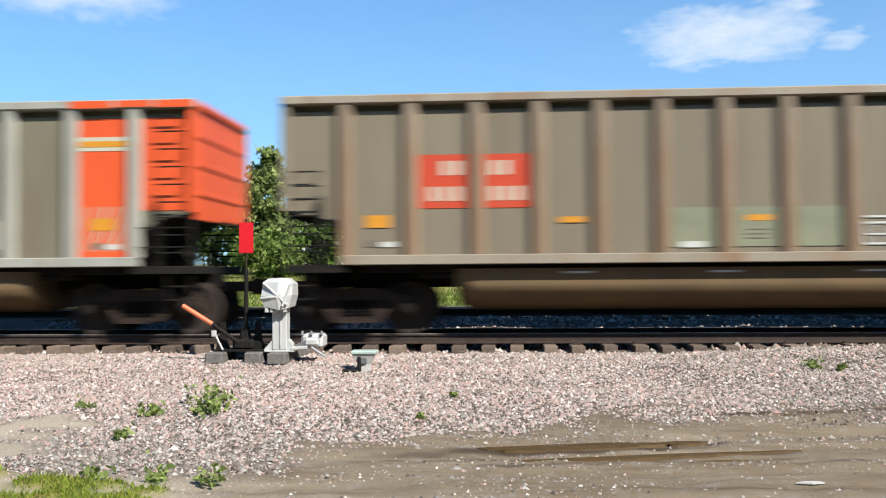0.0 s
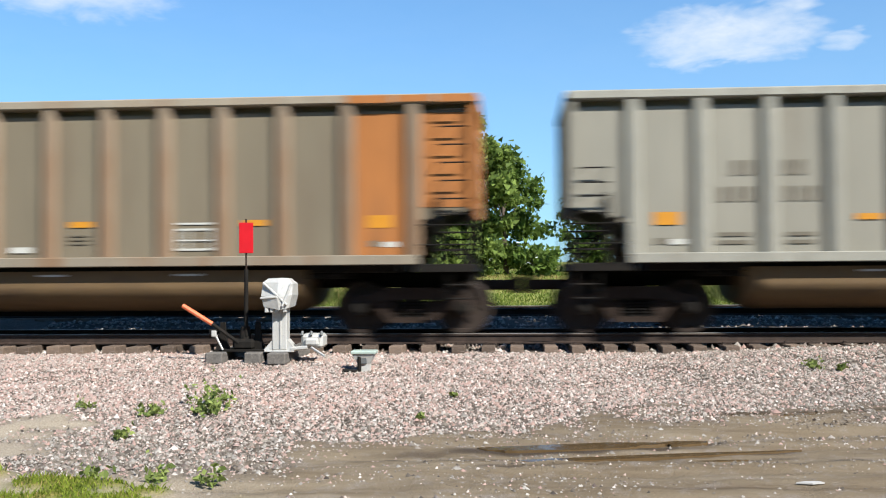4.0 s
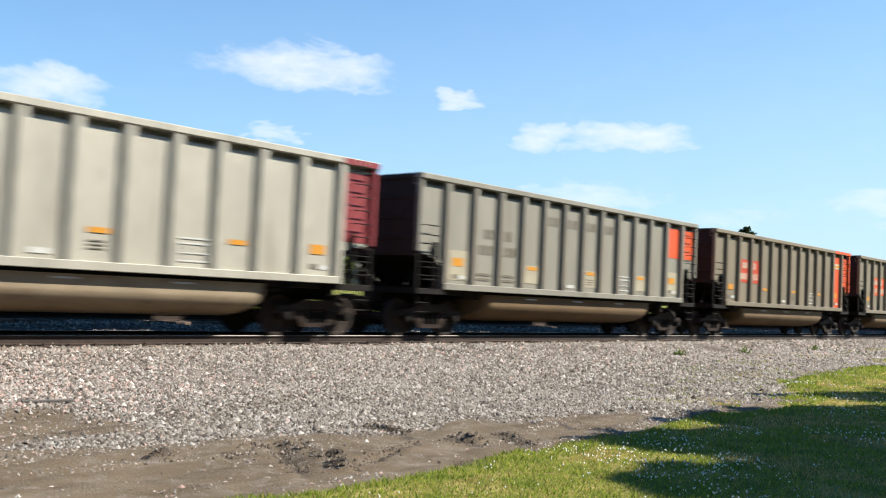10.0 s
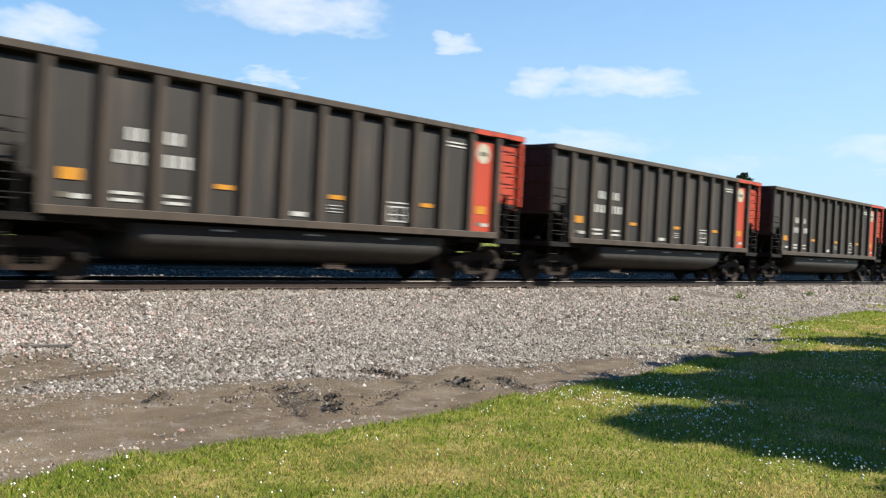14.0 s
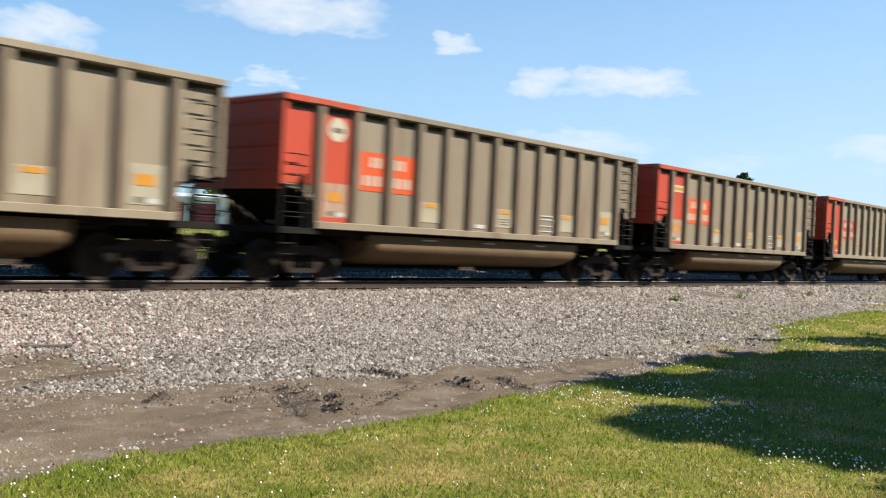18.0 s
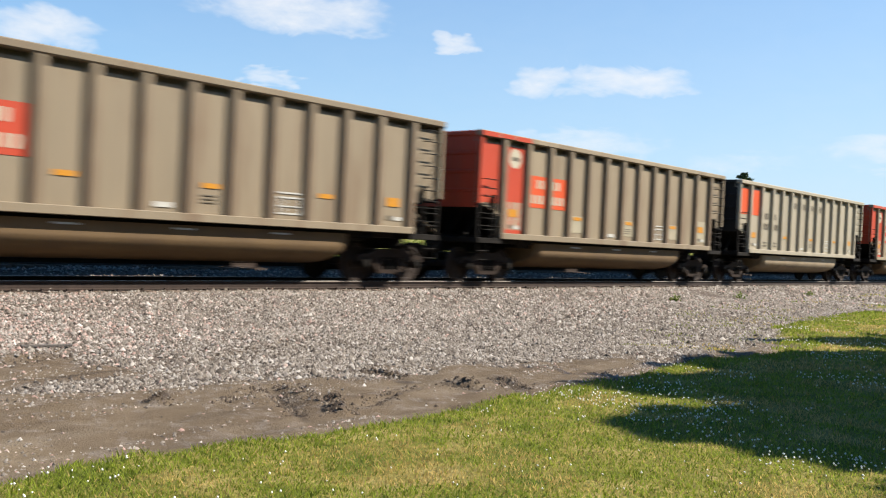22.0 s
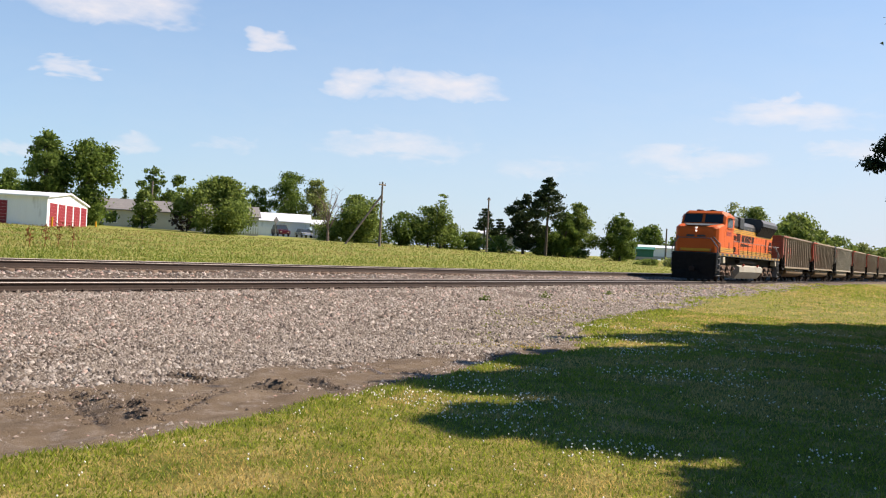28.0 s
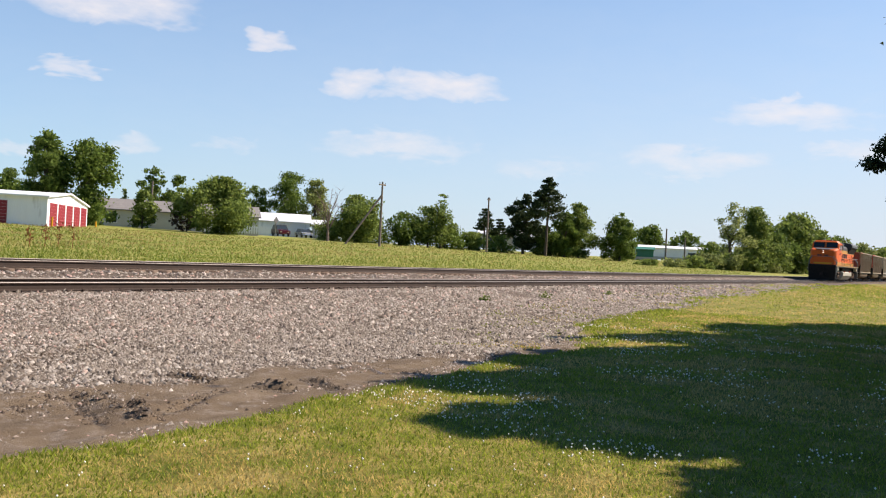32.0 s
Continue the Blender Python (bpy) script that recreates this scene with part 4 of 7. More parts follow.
# ---- the locomotive at the tail, its cab facing back along the line ----
LOCO_HALF, LOCO_WHEEL_R = 11.3, 0.533
LOCO_WHEELSETS = [[], [], []]
L_ORANGE = material("locomotive_orange_paint", (0.50, 0.086, 0.008), 0.5, 0.0, 0.08, 0.8, 9, 0.02, (0.32, 0.080, 0.014), 0.08, STREAK, spec=0.2)
L_BLACK = material("locomotive_black_paint", (0.011, 0.0115, 0.012), 0.45, 0.0, 0.25, 1.0, 9, 0.02, (0.022, 0.021, 0.020), 0.12, STREAK, spec=0.5)
L_MARK = material("flat_black_paint", (0.02, 0.02, 0.02), 0.85, 0.0, 0.2, 2.0, 20, 0.02, spec=0.05)
L_YELLOW = material("locomotive_yellow_stripe", (0.4752, 0.2304, 0.00576), 0.42, 0.0, 0.1, 1.0, 20, 0.02)
L_GRILL = material("deep_grille_red", (0.030, 0.007, 0.005), 0.8, 0.0, 0.25, 2.0, 30, 0.1, spec=0.1)
L_GREY = material("walkway_grey_paint", (0.1008, 0.1044, 0.1044), 0.5, 0.1, 0.2, 2.0, 30, 0.05)
L_DARK = material("dark_grey_paint", (0.022, 0.025, 0.026), 0.5, 0.0, 0.2, 2.0, 30, 0.05)
L_TANK = material("dusty_fuel_tank", (0.3168, 0.3024, 0.252), 0.5, 0.1, 0.12, 1.2, 24, 0.04, (0.2016, 0.1368, 0.072), 0.25, (0.6, 1, 1))
L_TRUCK = material("dusty_cast_truck", (0.135, 0.085, 0.057), 0.85, 0.0, 0.35, 4.0, 30, 0.25, (0.030, 0.020, 0.015), 0.4)
L_RAIL = material("handrail_steel", (0.15, 0.145, 0.14), 0.5, 0.1, 0.1, 3, 30, 0.02)
GLASS = material("tinted_window_glass", (0.012, 0.016, 0.018), 0.12, 0.0, 0.05, 2, 20, 0.0, spec=0.35)
L_LAMP = material("headlight_lens", (0.9, 0.88, 0.8), 0.2)
L_LAMP.node_tree.nodes["Principled BSDF"].inputs["Emission Color"].default_value = (1.0, 0.93, 0.78, 1)
L_LAMP.node_tree.nodes["Principled BSDF"].inputs["Emission Strength"].default_value = 0.5


def loft(bm, sections):
    """A body through cross-sections of equal point count, closed at both ends."""
    rings = [[bm.verts.new(p) for p in s] for s in sections]
    n = len(rings[0])
    faces = [bm.faces.new(rings[0]), bm.faces.new(rings[-1][::-1])]
    for a, b in zip(rings, rings[1:]):
        for i in range(n):
            faces.append(bm.faces.new((a[i], b[i], b[(i + 1) % n], a[(i + 1) % n])))
    bmesh.ops.recalc_face_normals(bm, faces=faces)
    return bm


def bmx(fn, *args, **kw):
    bm = bmesh.new()
    fn(bm, *args, **kw)
    return bm


def make_loco():
    loco = thing("locomotive", (0, TRACK_Y, 0), "orange and black diesel locomotive with yellow stripes at the train's tail", "locomotive")
    P = lambda name, bm, mat, label="", at=None, parent=None: part(name, bm, mat, parent or loco, label, at)
    # frame and walkway
    deck = P("deck", bmx(box, -10.35, 10.75, -1.55, 1.55, 1.74, 1.96, 0.02), L_BLACK, "black walkway sill with yellow dashes")
    for side in (-1, 1):
        for i in range(17):
            x = -10.1 + i * 1.28
            P("sill_dash", bmx(box, x, x + 0.52, *sorted((side * 1.548, side * 1.556)), 1.80, 1.93), L_YELLOW, parent=deck)
    P("underframe", bmx(box, -9.6, 9.6, -0.95, 0.95, 1.2, 1.74, 0.03), UNDER)
    # long hood
    P("hood", bmx(box, -6.15, 10.15, -1.0, 1.0, 1.96, 3.50, 0.025), L_ORANGE, "orange long hood with access doors")
    P("hood_band", bmx(box, -6.15, 10.17, -1.008, 1.008, 3.50, 3.88, 0.02), L_YELLOW, "yellow band with black pinstripes")
    P("upper_hood", bmx(box, -6.15, -1.15, -0.96, 0.96, 3.88, 4.70, 0.06), L_BLACK, "black equipment hood")
    P("roof_hood", bmx(prism, [(-1.0, 3.88), (-1.0, 4.20), (-0.82, 4.45), (-0.45, 4.56), (0.45, 4.56), (0.82, 4.45), (1.0, 4.20), (1.0, 3.88)], "x", -1.15, 3.62), L_BLACK, "rounded black engine hood")
    P("blower_housing", bmx(box, -2.55, -1.18, -1.12, 1.12, 3.9, 4.74, 0.05), L_DARK, "dark grey blower housing")
    P("radiator_housing", bmx(prism, [(-1.02, 3.60), (-1.52, 4.42), (-1.52, 4.66), (-1.32, 4.93), (1.32, 4.93), (1.52, 4.66), (1.52, 4.42), (1.02, 3.60)], "x", 3.6, 9.35), L_BLACK, "flared black radiator housing")
    P("rear_cap", bmx(box, 9.35, 10.17, -1.04, 1.04, 3.88, 4.62, 0.05), L_BLACK)
    for side in (-1, 1):
        for i in range(9):
            z = 3.95 + i * 0.06
            P("louvre_slat", bmx(box, 9.42, 10.1, *sorted((side * 1.04, side * 1.062)), z, z + 0.03), L_GREY)
        for i in range(24):   # fins of the radiator intake under the flare
            x = 3.72 + i * 0.235
            P("intake_fin", bmx(prism, [(side * 1.04, 3.63), (side * 1.515, 4.41), (side * 1.535, 4.40), (side * 1.06, 3.62)], "x", x, x + 0.03), UNDER)
    for side in (-1, 1):
        P("intake_screen", bmx(prism, [(side * 1.05, 3.625), (side * 1.50, 4.385), (side * 1.512, 4.377), (side * 1.062, 3.617)], "x", 3.68, 9.25), UNDER, "black intake screen under the flare")
        P("housing_edge", bmx(rod, (3.6, side * 1.525, 4.42), (9.35, side * 1.525, 4.42), 0.016, 6), L_GREY)
    for x in (4.6, 6.4, 8.2):
        P("radiator_fan", bmx(disc_turned, [(0.78, 4.925), (0.8, 5.0), (0.72, 5.02), (0.25, 5.0)], 20, "z"), L_BLACK, at=(x, 0, 0))
    for x in (-4.9, -3.6):
        P("brake_fan", bmx(disc_turned, [(0.62, 4.69), (0.64, 4.77), (0.56, 4.79), (0.2, 4.77)], 18, "z"), L_BLACK, at=(x, 0, 0))
    P("equipment_cover", bmx(box, -4.75, -2.7, -1.02, 1.02, 4.0, 4.62, 0.05), L_DARK, "dark grey equipment cover")
    P("louvre_panel", bmx(box, -4.4, -3.9, -1.04, -1.015, 4.3, 4.42), CREAM)
    for x in (-6.0, -4.85, -2.62):
        P("hood_seam", bmx(box, x, x + 0.05, -0.975, 0.975, 3.95, 4.705), UNDER)
    P("exhaust_stack", bmx(box, 1.0, 1.9, -0.3, 0.3, 4.5, 4.72, 0.03), UNDER)
    horn = P("horn", bmx(box, -0.75, -0.45, -0.2, 0.2, 4.55, 4.75, 0.02), UNDER)
    for k, y in enumerate((-0.16, 0.0, 0.16)):
        P("horn_bell", bmx(rod, (-0.6, y, 4.82), (-0.1 - 0.1 * k, y, 4.86), 0.03, 8, 0.09), L_GREY, parent=horn)
    P("roof_rail", bmx(rod, (-6.0, -0.9, 4.76), (-1.2, -0.9, 4.80), 0.018, 6), L_RAIL)
    for i in range(4):
        P("lifting_lug", bmx(box, -0.6 + i * 1.15, -0.5 + i * 1.15, -1.03, -0.98, 3.95, 4.06), CREAM)
    for side in (-1, 1):
        y = side
        # pinstripes, lower stripes
        for z in (3.62, 3.74):
            P("pinstripe", bmx(box, -6.1, 10.12, *sorted((y * 1.007, y * 1.0125)), z, z + 0.025), L_BLACK)
        P("lower_band", bmx(box, -1.8, 10.14, *sorted((y * 0.99, y * 1.013)), 2.02, 2.34), L_YELLOW, "yellow band with black pinstripes")
        for z in (2.10, 2.225):
            P("pinstripe", bmx(box, -1.8, 10.14, *sorted((y * 1.012, y * 1.017)), z, z + 0.035), L_BLACK)
        # air intakes with slats
        for z0, z1 in ((3.0, 3.36), (2.14, 2.52)):
            frame_ob = P("intake_frame", bmx(box, -5.62, -3.22, *sorted((y * 0.98, y * 1.06)), z0 - 0.07, z1 + 0.07, 0.015), L_ORANGE)
            P("intake_mesh", bmx(box, -5.5, -3.34, *sorted((y * 1.055, y * 1.064)), z0, z1), L_GRILL, parent=frame_ob)
            for k in range(4):
                zz = z0 + 0.05 + k * 0.085
                P("intake_slat", bmx(box, -5.5, -3.34, *sorted((y * 1.064, y * 1.075)), zz, zz + 0.014), L_GRILL, parent=frame_ob)
        P("side_grille", bmx(box, -3.1, -1.85, *sorted((y * 0.999, y * 1.012)), 2.9, 3.56), L_GRILL)
        P("electrical_door", bmx(box, -3.12, -1.83, *sorted((y * 0.998, y * 1.02)), 2.0, 2.86, 0.008), L_ORANGE)
        for k in range(10):
            x = -1.6 + k * 0.92
            P("door_seam", bmx(box, x, x + 0.018, *sorted((y * 1.0, y * 1.004)), 2.3, 3.46), L_GRILL)
            P("door_latch", bmx(box, x + 0.08, x + 0.2, *sorted((y * 1.0, y * 1.02)), 2.7, 2.76), L_ORANGE)
        P("engine_door", bmx(box, 7.35, 7.80, *sorted((y * 0.999, y * 1.010)), 2.05, 3.44), L_GRILL)
        P("rear_grille", bmx(box, 8.75, 9.95, *sorted((y * 0.999, y * 1.012)), 2.14, 3.30), L_GRILL)
        for z in (2.5, 2.9):
            P("grille_bar", bmx(box, 8.75, 9.95, *sorted((y * 1.012, y * 1.03)), z, z + 0.05), L_ORANGE)
        # the maker's mark, drawn as plain slanted bars over a tapering swash
        for k, (wide, cut) in enumerate(((0.92, 0.30), (1.0, 0.5), (0.86, 0.7), (0.9, 0.4))):
            x = -1.45 + k * 1.10
            for u, v in ((0.0, cut - 0.045), (cut + 0.045, 1.0)):
                P("logo_bar", bmx(prism, [(x + wide * u, 2.95), (x + wide * v, 2.95), (x + wide * v + 0.24, 3.47), (x + wide * u + 0.24, 3.47)], "y", *sorted((y * 1.001, y * 1.009))), L_MARK)
        P("logo_swash", bmx(prism, [(-1.6, 2.62), (-1.52, 2.86), (3.0, 2.70)], "y", *sorted((y * 1.001, y * 1.011))), L_MARK)
        # handrail along the walkway
        P("handrail", bmx(rod, (-6.0, y * 1.5, 2.88), (10.6, y * 1.5, 2.92), 0.02, 8), L_RAIL)
        for k in range(12):
            x = -5.9 + k * 1.495
            P("stanchion", bmx(rod, (x, y * 1.5, 1.9), (x, y * 1.5, 2.9), 0.018, 6), L_DARK)
    # cab, nose and windows
    def section(x, half, z0, z1, cham):
        return [(x, -half, z0), (x, -half, z1 - cham), (x, -half + cham * 1.3, z1), (x, half - cham * 1.3, z1), (x, half, z1 - cham), (x, half, z0)]
    cab = P("cab", bmx(loft, [section(-8.75, 1.52, 1.96, 3.95, 0.05), section(-8.42, 1.52, 1.96, 4.70, 0.25), section(-8.2, 1.53, 1.96, 4.86, 0.28), section(-6.2, 1.53, 1.96, 4.82, 0.28)]), L_ORANGE, "orange crew cab with wide windows")
    nose = P("nose", bmx(loft, [section(-10.36, 1.16, 1.96, 3.50, 0.10), section(-10.28, 1.30, 1.96, 3.66, 0.14), section(-10.08, 1.46, 1.96, 3.74, 0.14), section(-9.6, 1.50, 1.96, 3.84, 0.12), section(-8.70, 1.515, 1.96, 3.95, 0.1)]), L_ORANGE, "blunt tapered orange nose")
    P("anti_glare_panel", bmx(loft, [[(-10.2, -0.72, 3.765), (-10.2, 0.72, 3.765), (-10.2, 0.72, 3.775), (-10.2, -0.72, 3.775)], [(-8.78, -1.3, 3.963), (-8.78, 1.3, 3.963), (-8.78, 1.3, 3.973), (-8.78, -1.3, 3.973)]]), L_GREY, parent=nose)
    for y in (-0.72, 0.72):
        P("windshield", bmx(prism, [(-8.72, 4.02), (-8.475, 4.60), (-8.50, 4.62), (-8.75, 4.03)], "y", y - 0.62, y + 0.62), GLASS, parent=cab)
    for side in (-1, 1):
        frame_ob = P("window_frame", bmx(box, -8.15, -6.62, *sorted((side * 1.525, side * 1.55)), 3.74, 4.34, 0.01), L_BLACK, parent=cab)
        for k, x in enumerate((-8.08, -7.58, -7.08)):
            P("window_pane", bmx(box, x, x + 0.43, *sorted((side * 1.55, side * 1.556)), 3.81, 4.27), GLASS if k != 0 else L_GREY, parent=cab)
        P("window_ledge", bmx(box, -8.2, -6.55, *sorted((side * 1.52, side * 1.60)), 3.66, 3.72, 0.01), L_ORANGE, parent=cab)
        P("cab_band", bmx(box, -9.9, -6.15, *sorted((side * 1.50, side * 1.538)), 2.02, 2.34), L_YELLOW, parent=cab)
        for z in (2.10, 2.225):
            P("cab_stripe", bmx(box, -9.9, -6.15, *sorted((side * 1.537, side * 1.542)), z, z + 0.035), L_BLACK, parent=cab)
        for k in range(4):
            x = -8.25 + k * 0.36
            P("number_bar", bmx(box, x, x + 0.25, *sorted((side * 1.53, side * 1.536)), 3.16, 3.46), MAROON, parent=cab)
        for k in range(7):
            z = 2.32 + k * 0.065
            P("vent_slat", bmx(box, -7.65, -7.25, *sorted((side * 1.53, side * 1.545)), z, z + 0.03), MAROON, parent=cab)
        P("ditch_light", bmx(rod, (-10.42, side * 0.95, 2.1), (-10.36, side * 0.95, 2.1), 0.10, 12), L_GREY, parent=nose)
        P("sunshade", bmx(box, -8.1, -6.7, *sorted((side * 1.53, side * 1.72)), 4.38, 4.40), L_BLACK, parent=cab)
    for z in (3.38, 3.58):
        P("headlight", bmx(rod, (-10.43, 0, z), (-10.33, 0, z), 0.065, 12), L_LAMP, parent=nose)
    P("nose_band", bmx(box, -10.44, -10.37, -1.0, 1.0, 2.02, 2.2), L_YELLOW, parent=nose)
    for k, y in enumerate((-0.62, 0.1)):
        P("nose_emblem_bar", bmx(box, -10.40, -10.355, y, y + 0.55, 2.98, 3.12), L_BLACK, parent=nose)
    for x, y in ((-7.9, -0.4), (-7.9, 0.5), (-7.1, 0.0)):
        P("roof_box", bmx(box, x, x + 0.45, y - 0.2, y + 0.2, 4.80, 4.96, 0.03), L_BLACK, parent=cab)
    # pilot, steps and end rails
    P("pilot", bmx(box, -10.7, -10.35, -1.5, 1.5, 0.55, 1.9, 0.03), UNDER, "black pilot plate")
    P("snow_plow", bmx(loft, [[(-10.7, -1.45, 0.14), (-11.0, 0, 0.14), (-10.7, 1.45, 0.14), (-10.6, 0, 0.14)], [(-10.68, -1.45, 0.7), (-10.8, 0, 0.75), (-10.68, 1.45, 0.7), (-10.55, 0, 0.7)]]), UNDER, "black snow plow")
    P("rear_pilot", bmx(box, 10.72, 10.95, -1.5, 1.5, 0.6, 1.9, 0.03), L_BLACK)
    for s in (-1, 1):
        P("coupler", bmx(lambda bm: (box(bm, *sorted((s * 10.6, s * 11.15)), -0.09, 0.09, 0.74, 0.94, 0.02), box(bm, *sorted((s * 11.1, s * 11.34)), -0.16, 0.14, 0.66, 1.0, 0.04))), RUST_IRON)
        for side in (-1, 1):
            for z in (0.40, 0.78, 1.16, 1.54):
                P("step", bmx(box, *sorted((s * 9.95, s * 10.55)), *sorted((side * 1.25, side * 1.58)), z, z + 0.045), L_RAIL)
            P("step_side", bmx(box, *sorted((s * 9.86, s * 9.92)), *sorted((side * 1.2, side * 1.57)), 0.36, 1.75), L_GREY)
            P("grab_rail", bmx(lambda bm: (rod(bm, (s * 9.95, side * 1.53, 1.0), (s * 9.95, side * 1.53, 2.55), 0.04, 8), rod(bm, (s * 9.95, side * 1.53, 2.55), (s * 10.5, side * 1.2, 3.0), 0.04, 8))), L_GREY)
            P("grab_rail", bmx(lambda bm: (rod(bm, (s * 10.55, side * 1.53, 1.0), (s * 10.55, side * 1.53, 2.3), 0.04, 8), rod(bm, (s * 10.55, side * 1.53, 2.3), (s * 10.72, side * 1.1, 2.9), 0.04, 8))), L_GREY)
            P("air_hose", bmx(rod, (s * 10.75, side * 0.5, 0.8), (s * 11.0, side * 0.55, 0.35), 0.03, 6), UNDER)
        P("end_rail", bmx(rod, (s * 10.7, -1.1, 2.9), (s * 10.7, 1.1, 2.9), 0.03, 8), L_GREY)
    # tank, boxes and pipes below the walkway
    P("fuel_tank", bmx(prism, [(-1.25, 1.22), (-1.50, 1.10), (-1.50, 0.72), (-1.12, 0.22), (1.12, 0.22), (1.50, 0.72), (1.50, 1.10), (1.25, 1.22)], "x", -3.8, 4.1), L_TANK, "dusty silver-grey fuel tank")
    for side in (-1, 1):
        P("tank_cap", bmx(rod, (-2.6, side * 1.4, 1.1), (-2.6, side * 1.56, 1.3), 0.07, 8), RED)
        P("tank_cap", bmx(rod, (2.4, side * 1.4, 1.1), (2.4, side * 1.56, 1.3), 0.07, 8), RED)
        P("sand_box", bmx(box, -8.75, -8.2, *sorted((side * 1.1, side * 1.5)), 1.28, 1.72, 0.03), CREAM)
        P("sand_box", bmx(box, 9.3, 9.75, *sorted((side * 1.1, side * 1.5)), 1.3, 1.72, 0.03), CREAM)
        P("air_reservoir", bmx(rod, (-3.0, side * 1.15, 1.5), (2.6, side * 1.15, 1.5), 0.17, 12), UNDER)
        P("pipe", bmx(rod, (-9.4, side * 1.35, 1.62), (9.4, side * 1.35, 1.66), 0.03, 6), UNDER)
    # three-axle trucks
    for s in (-1, 1):
        truck = P("truck", bmx(lambda bm: (box(bm, -2.5, 2.5, -0.55, 0.55, 0.75, 1.1, 0.03), box(bm, -0.3, 0.3, -1.1, 1.1, 0.9, 1.2, 0.03))), UNDER, "dusty brown three-axle truck", (s * 7.3, 0, 0))
        for side in (-1, 1):
            y0, y1 = sorted((side * 0.98, side * 1.17))
            o = [(-2.75, 0.72), (-2.7, 1.0), (-2.2, 1.16), (-1.5, 1.0), (-1.1, 0.96), (-0.5, 1.16), (0.5, 1.16), (1.1, 0.96), (1.5, 1.0), (2.2, 1.16), (2.7, 1.0), (2.75, 0.72),
                 (2.15, 0.68), (1.2, 0.62), (0.45, 0.70), (-0.45, 0.70), (-1.2, 0.62), (-2.15, 0.68)]
            P("side_frame", bmx(prism, o, "y", y0, y1), L_TRUCK, parent=truck)
            for x in (-1.7, 0.0, 1.7):
                P("journal_box", bmx(lambda bm: (box(bm, x - 0.22, x + 0.22, *sorted((side * 1.0, side * 1.24)), 0.36, 0.74, 0.05), rod(bm, (x, side * 1.24, 0.53), (x, side * 1.29, 0.53), 0.12, 12))), L_TRUCK, parent=truck)
                for dx in (-0.33, 0.33):
                    P("coil_spring", bmx(lambda bm: [rod(bm, (x + dx, side * 1.08, 0.50 + 0.07 * k), (x + dx, side * 1.08, 0.54 + 0.07 * k), 0.085, 8) for k in range(4)]), UNDER, parent=truck)
            for x in (-0.85, 0.85, 2.55):
                P("brake_cylinder", bmx(rod, (x - 0.2, side * 1.25, 0.98), (x + 0.2, side * 1.25, 0.92), 0.10, 10), L_TRUCK, parent=truck)
            for x in (-1.28, 0.42, 2.1):
                P("damper", bmx(rod, (x, side * 1.22, 0.55), (x + 0.12, side * 1.24, 1.02), 0.045, 8), UNDER, parent=truck)
                P("brake_shoe", bmx(box, x - 0.06, x + 0.08, *sorted((side * 0.80, side * 0.98)), 0.34, 0.72, 0.02), UNDER, parent=truck)
            P("equaliser", bmx(box, -2.3, 2.3, *sorted((side * 1.165, side * 1.195)), 0.80, 0.86, 0.01), UNDER, parent=truck)
            P("brake_rod", bmx(rod, (-2.4, side * 1.22, 0.42), (2.4, side * 1.22, 0.40), 0.028, 6), UNDER, parent=truck)
        for k, x in enumerate((-1.7, 0.0, 1.7)):
            def wheels(bm):
                for q in (-1, 1):
                    prof = [(0.07, 0.60), (0.15, 0.62), (0.16, 0.665), (0.44, 0.685), (0.46, 0.66), (0.555, 0.66), (0.56, 0.685), (0.533, 0.705), (0.527, 0.79), (0.46, 0.79), (0.44, 0.745), (0.17, 0.73), (0.15, 0.80), (0.07, 0.80)]
                    disc_turned(bm, [(r, q * h) for r, h in prof], 28, "y")
                rod(bm, (0, -0.95, 0), (0, 0.95, 0), 0.1, 12)
                for i in range(5):
                    a = 2 * math.pi * i / 5
                    for q in (-1, 1):
                        box(bm, 0.3 * math.cos(a) - 0.035, 0.3 * math.cos(a) + 0.035, *sorted((q * 0.735, q * 0.757)), 0.3 * math.sin(a) - 0.035, 0.3 * math.sin(a) + 0.035)
            me = shared("loco_wheelset", WHEEL, wheels)
            LOCO_WHEELSETS[k].append(part("wheelset", me, None, truck, "", (x, 0, LOCO_WHEEL_R)))
    return loco


loco = make_loco()


# ---- trees ----
BARK = material("rough_bark", (0.072, 0.05616, 0.0432), 0.9, 0, 0.3, 3, 30, 0.5, (0.1152, 0.0936, 0.0792), 0.2, (2, 2, 0.4))
DEAD = material("dead_grey_brown_wood", (0.144, 0.108, 0.0864), 0.9, 0, 0.3, 3, 30, 0.3)
LEAF_DEEP = leaf_material("deep_green_leaves", (0.090, 0.150, 0.030), 0.5, 0.45)
LEAF_MID = leaf_material("green_leaves", (0.130, 0.195, 0.045), 0.5, 0.45)
LEAF_LIGHT = leaf_material("light_green_leaves", (0.18, 0.235, 0.075), 0.5, 0.45)
LEAF_PLUM = leaf_material("plum_brown_leaves", (0.085, 0.06, 0.05))
NEEDLE = leaf_material("dark_pine_needles", (0.032, 0.052, 0.020), 0.4, 0.2)


def height_at(x, y):
    return float(ground_height(np.array([x]), np.array([y]))[0])


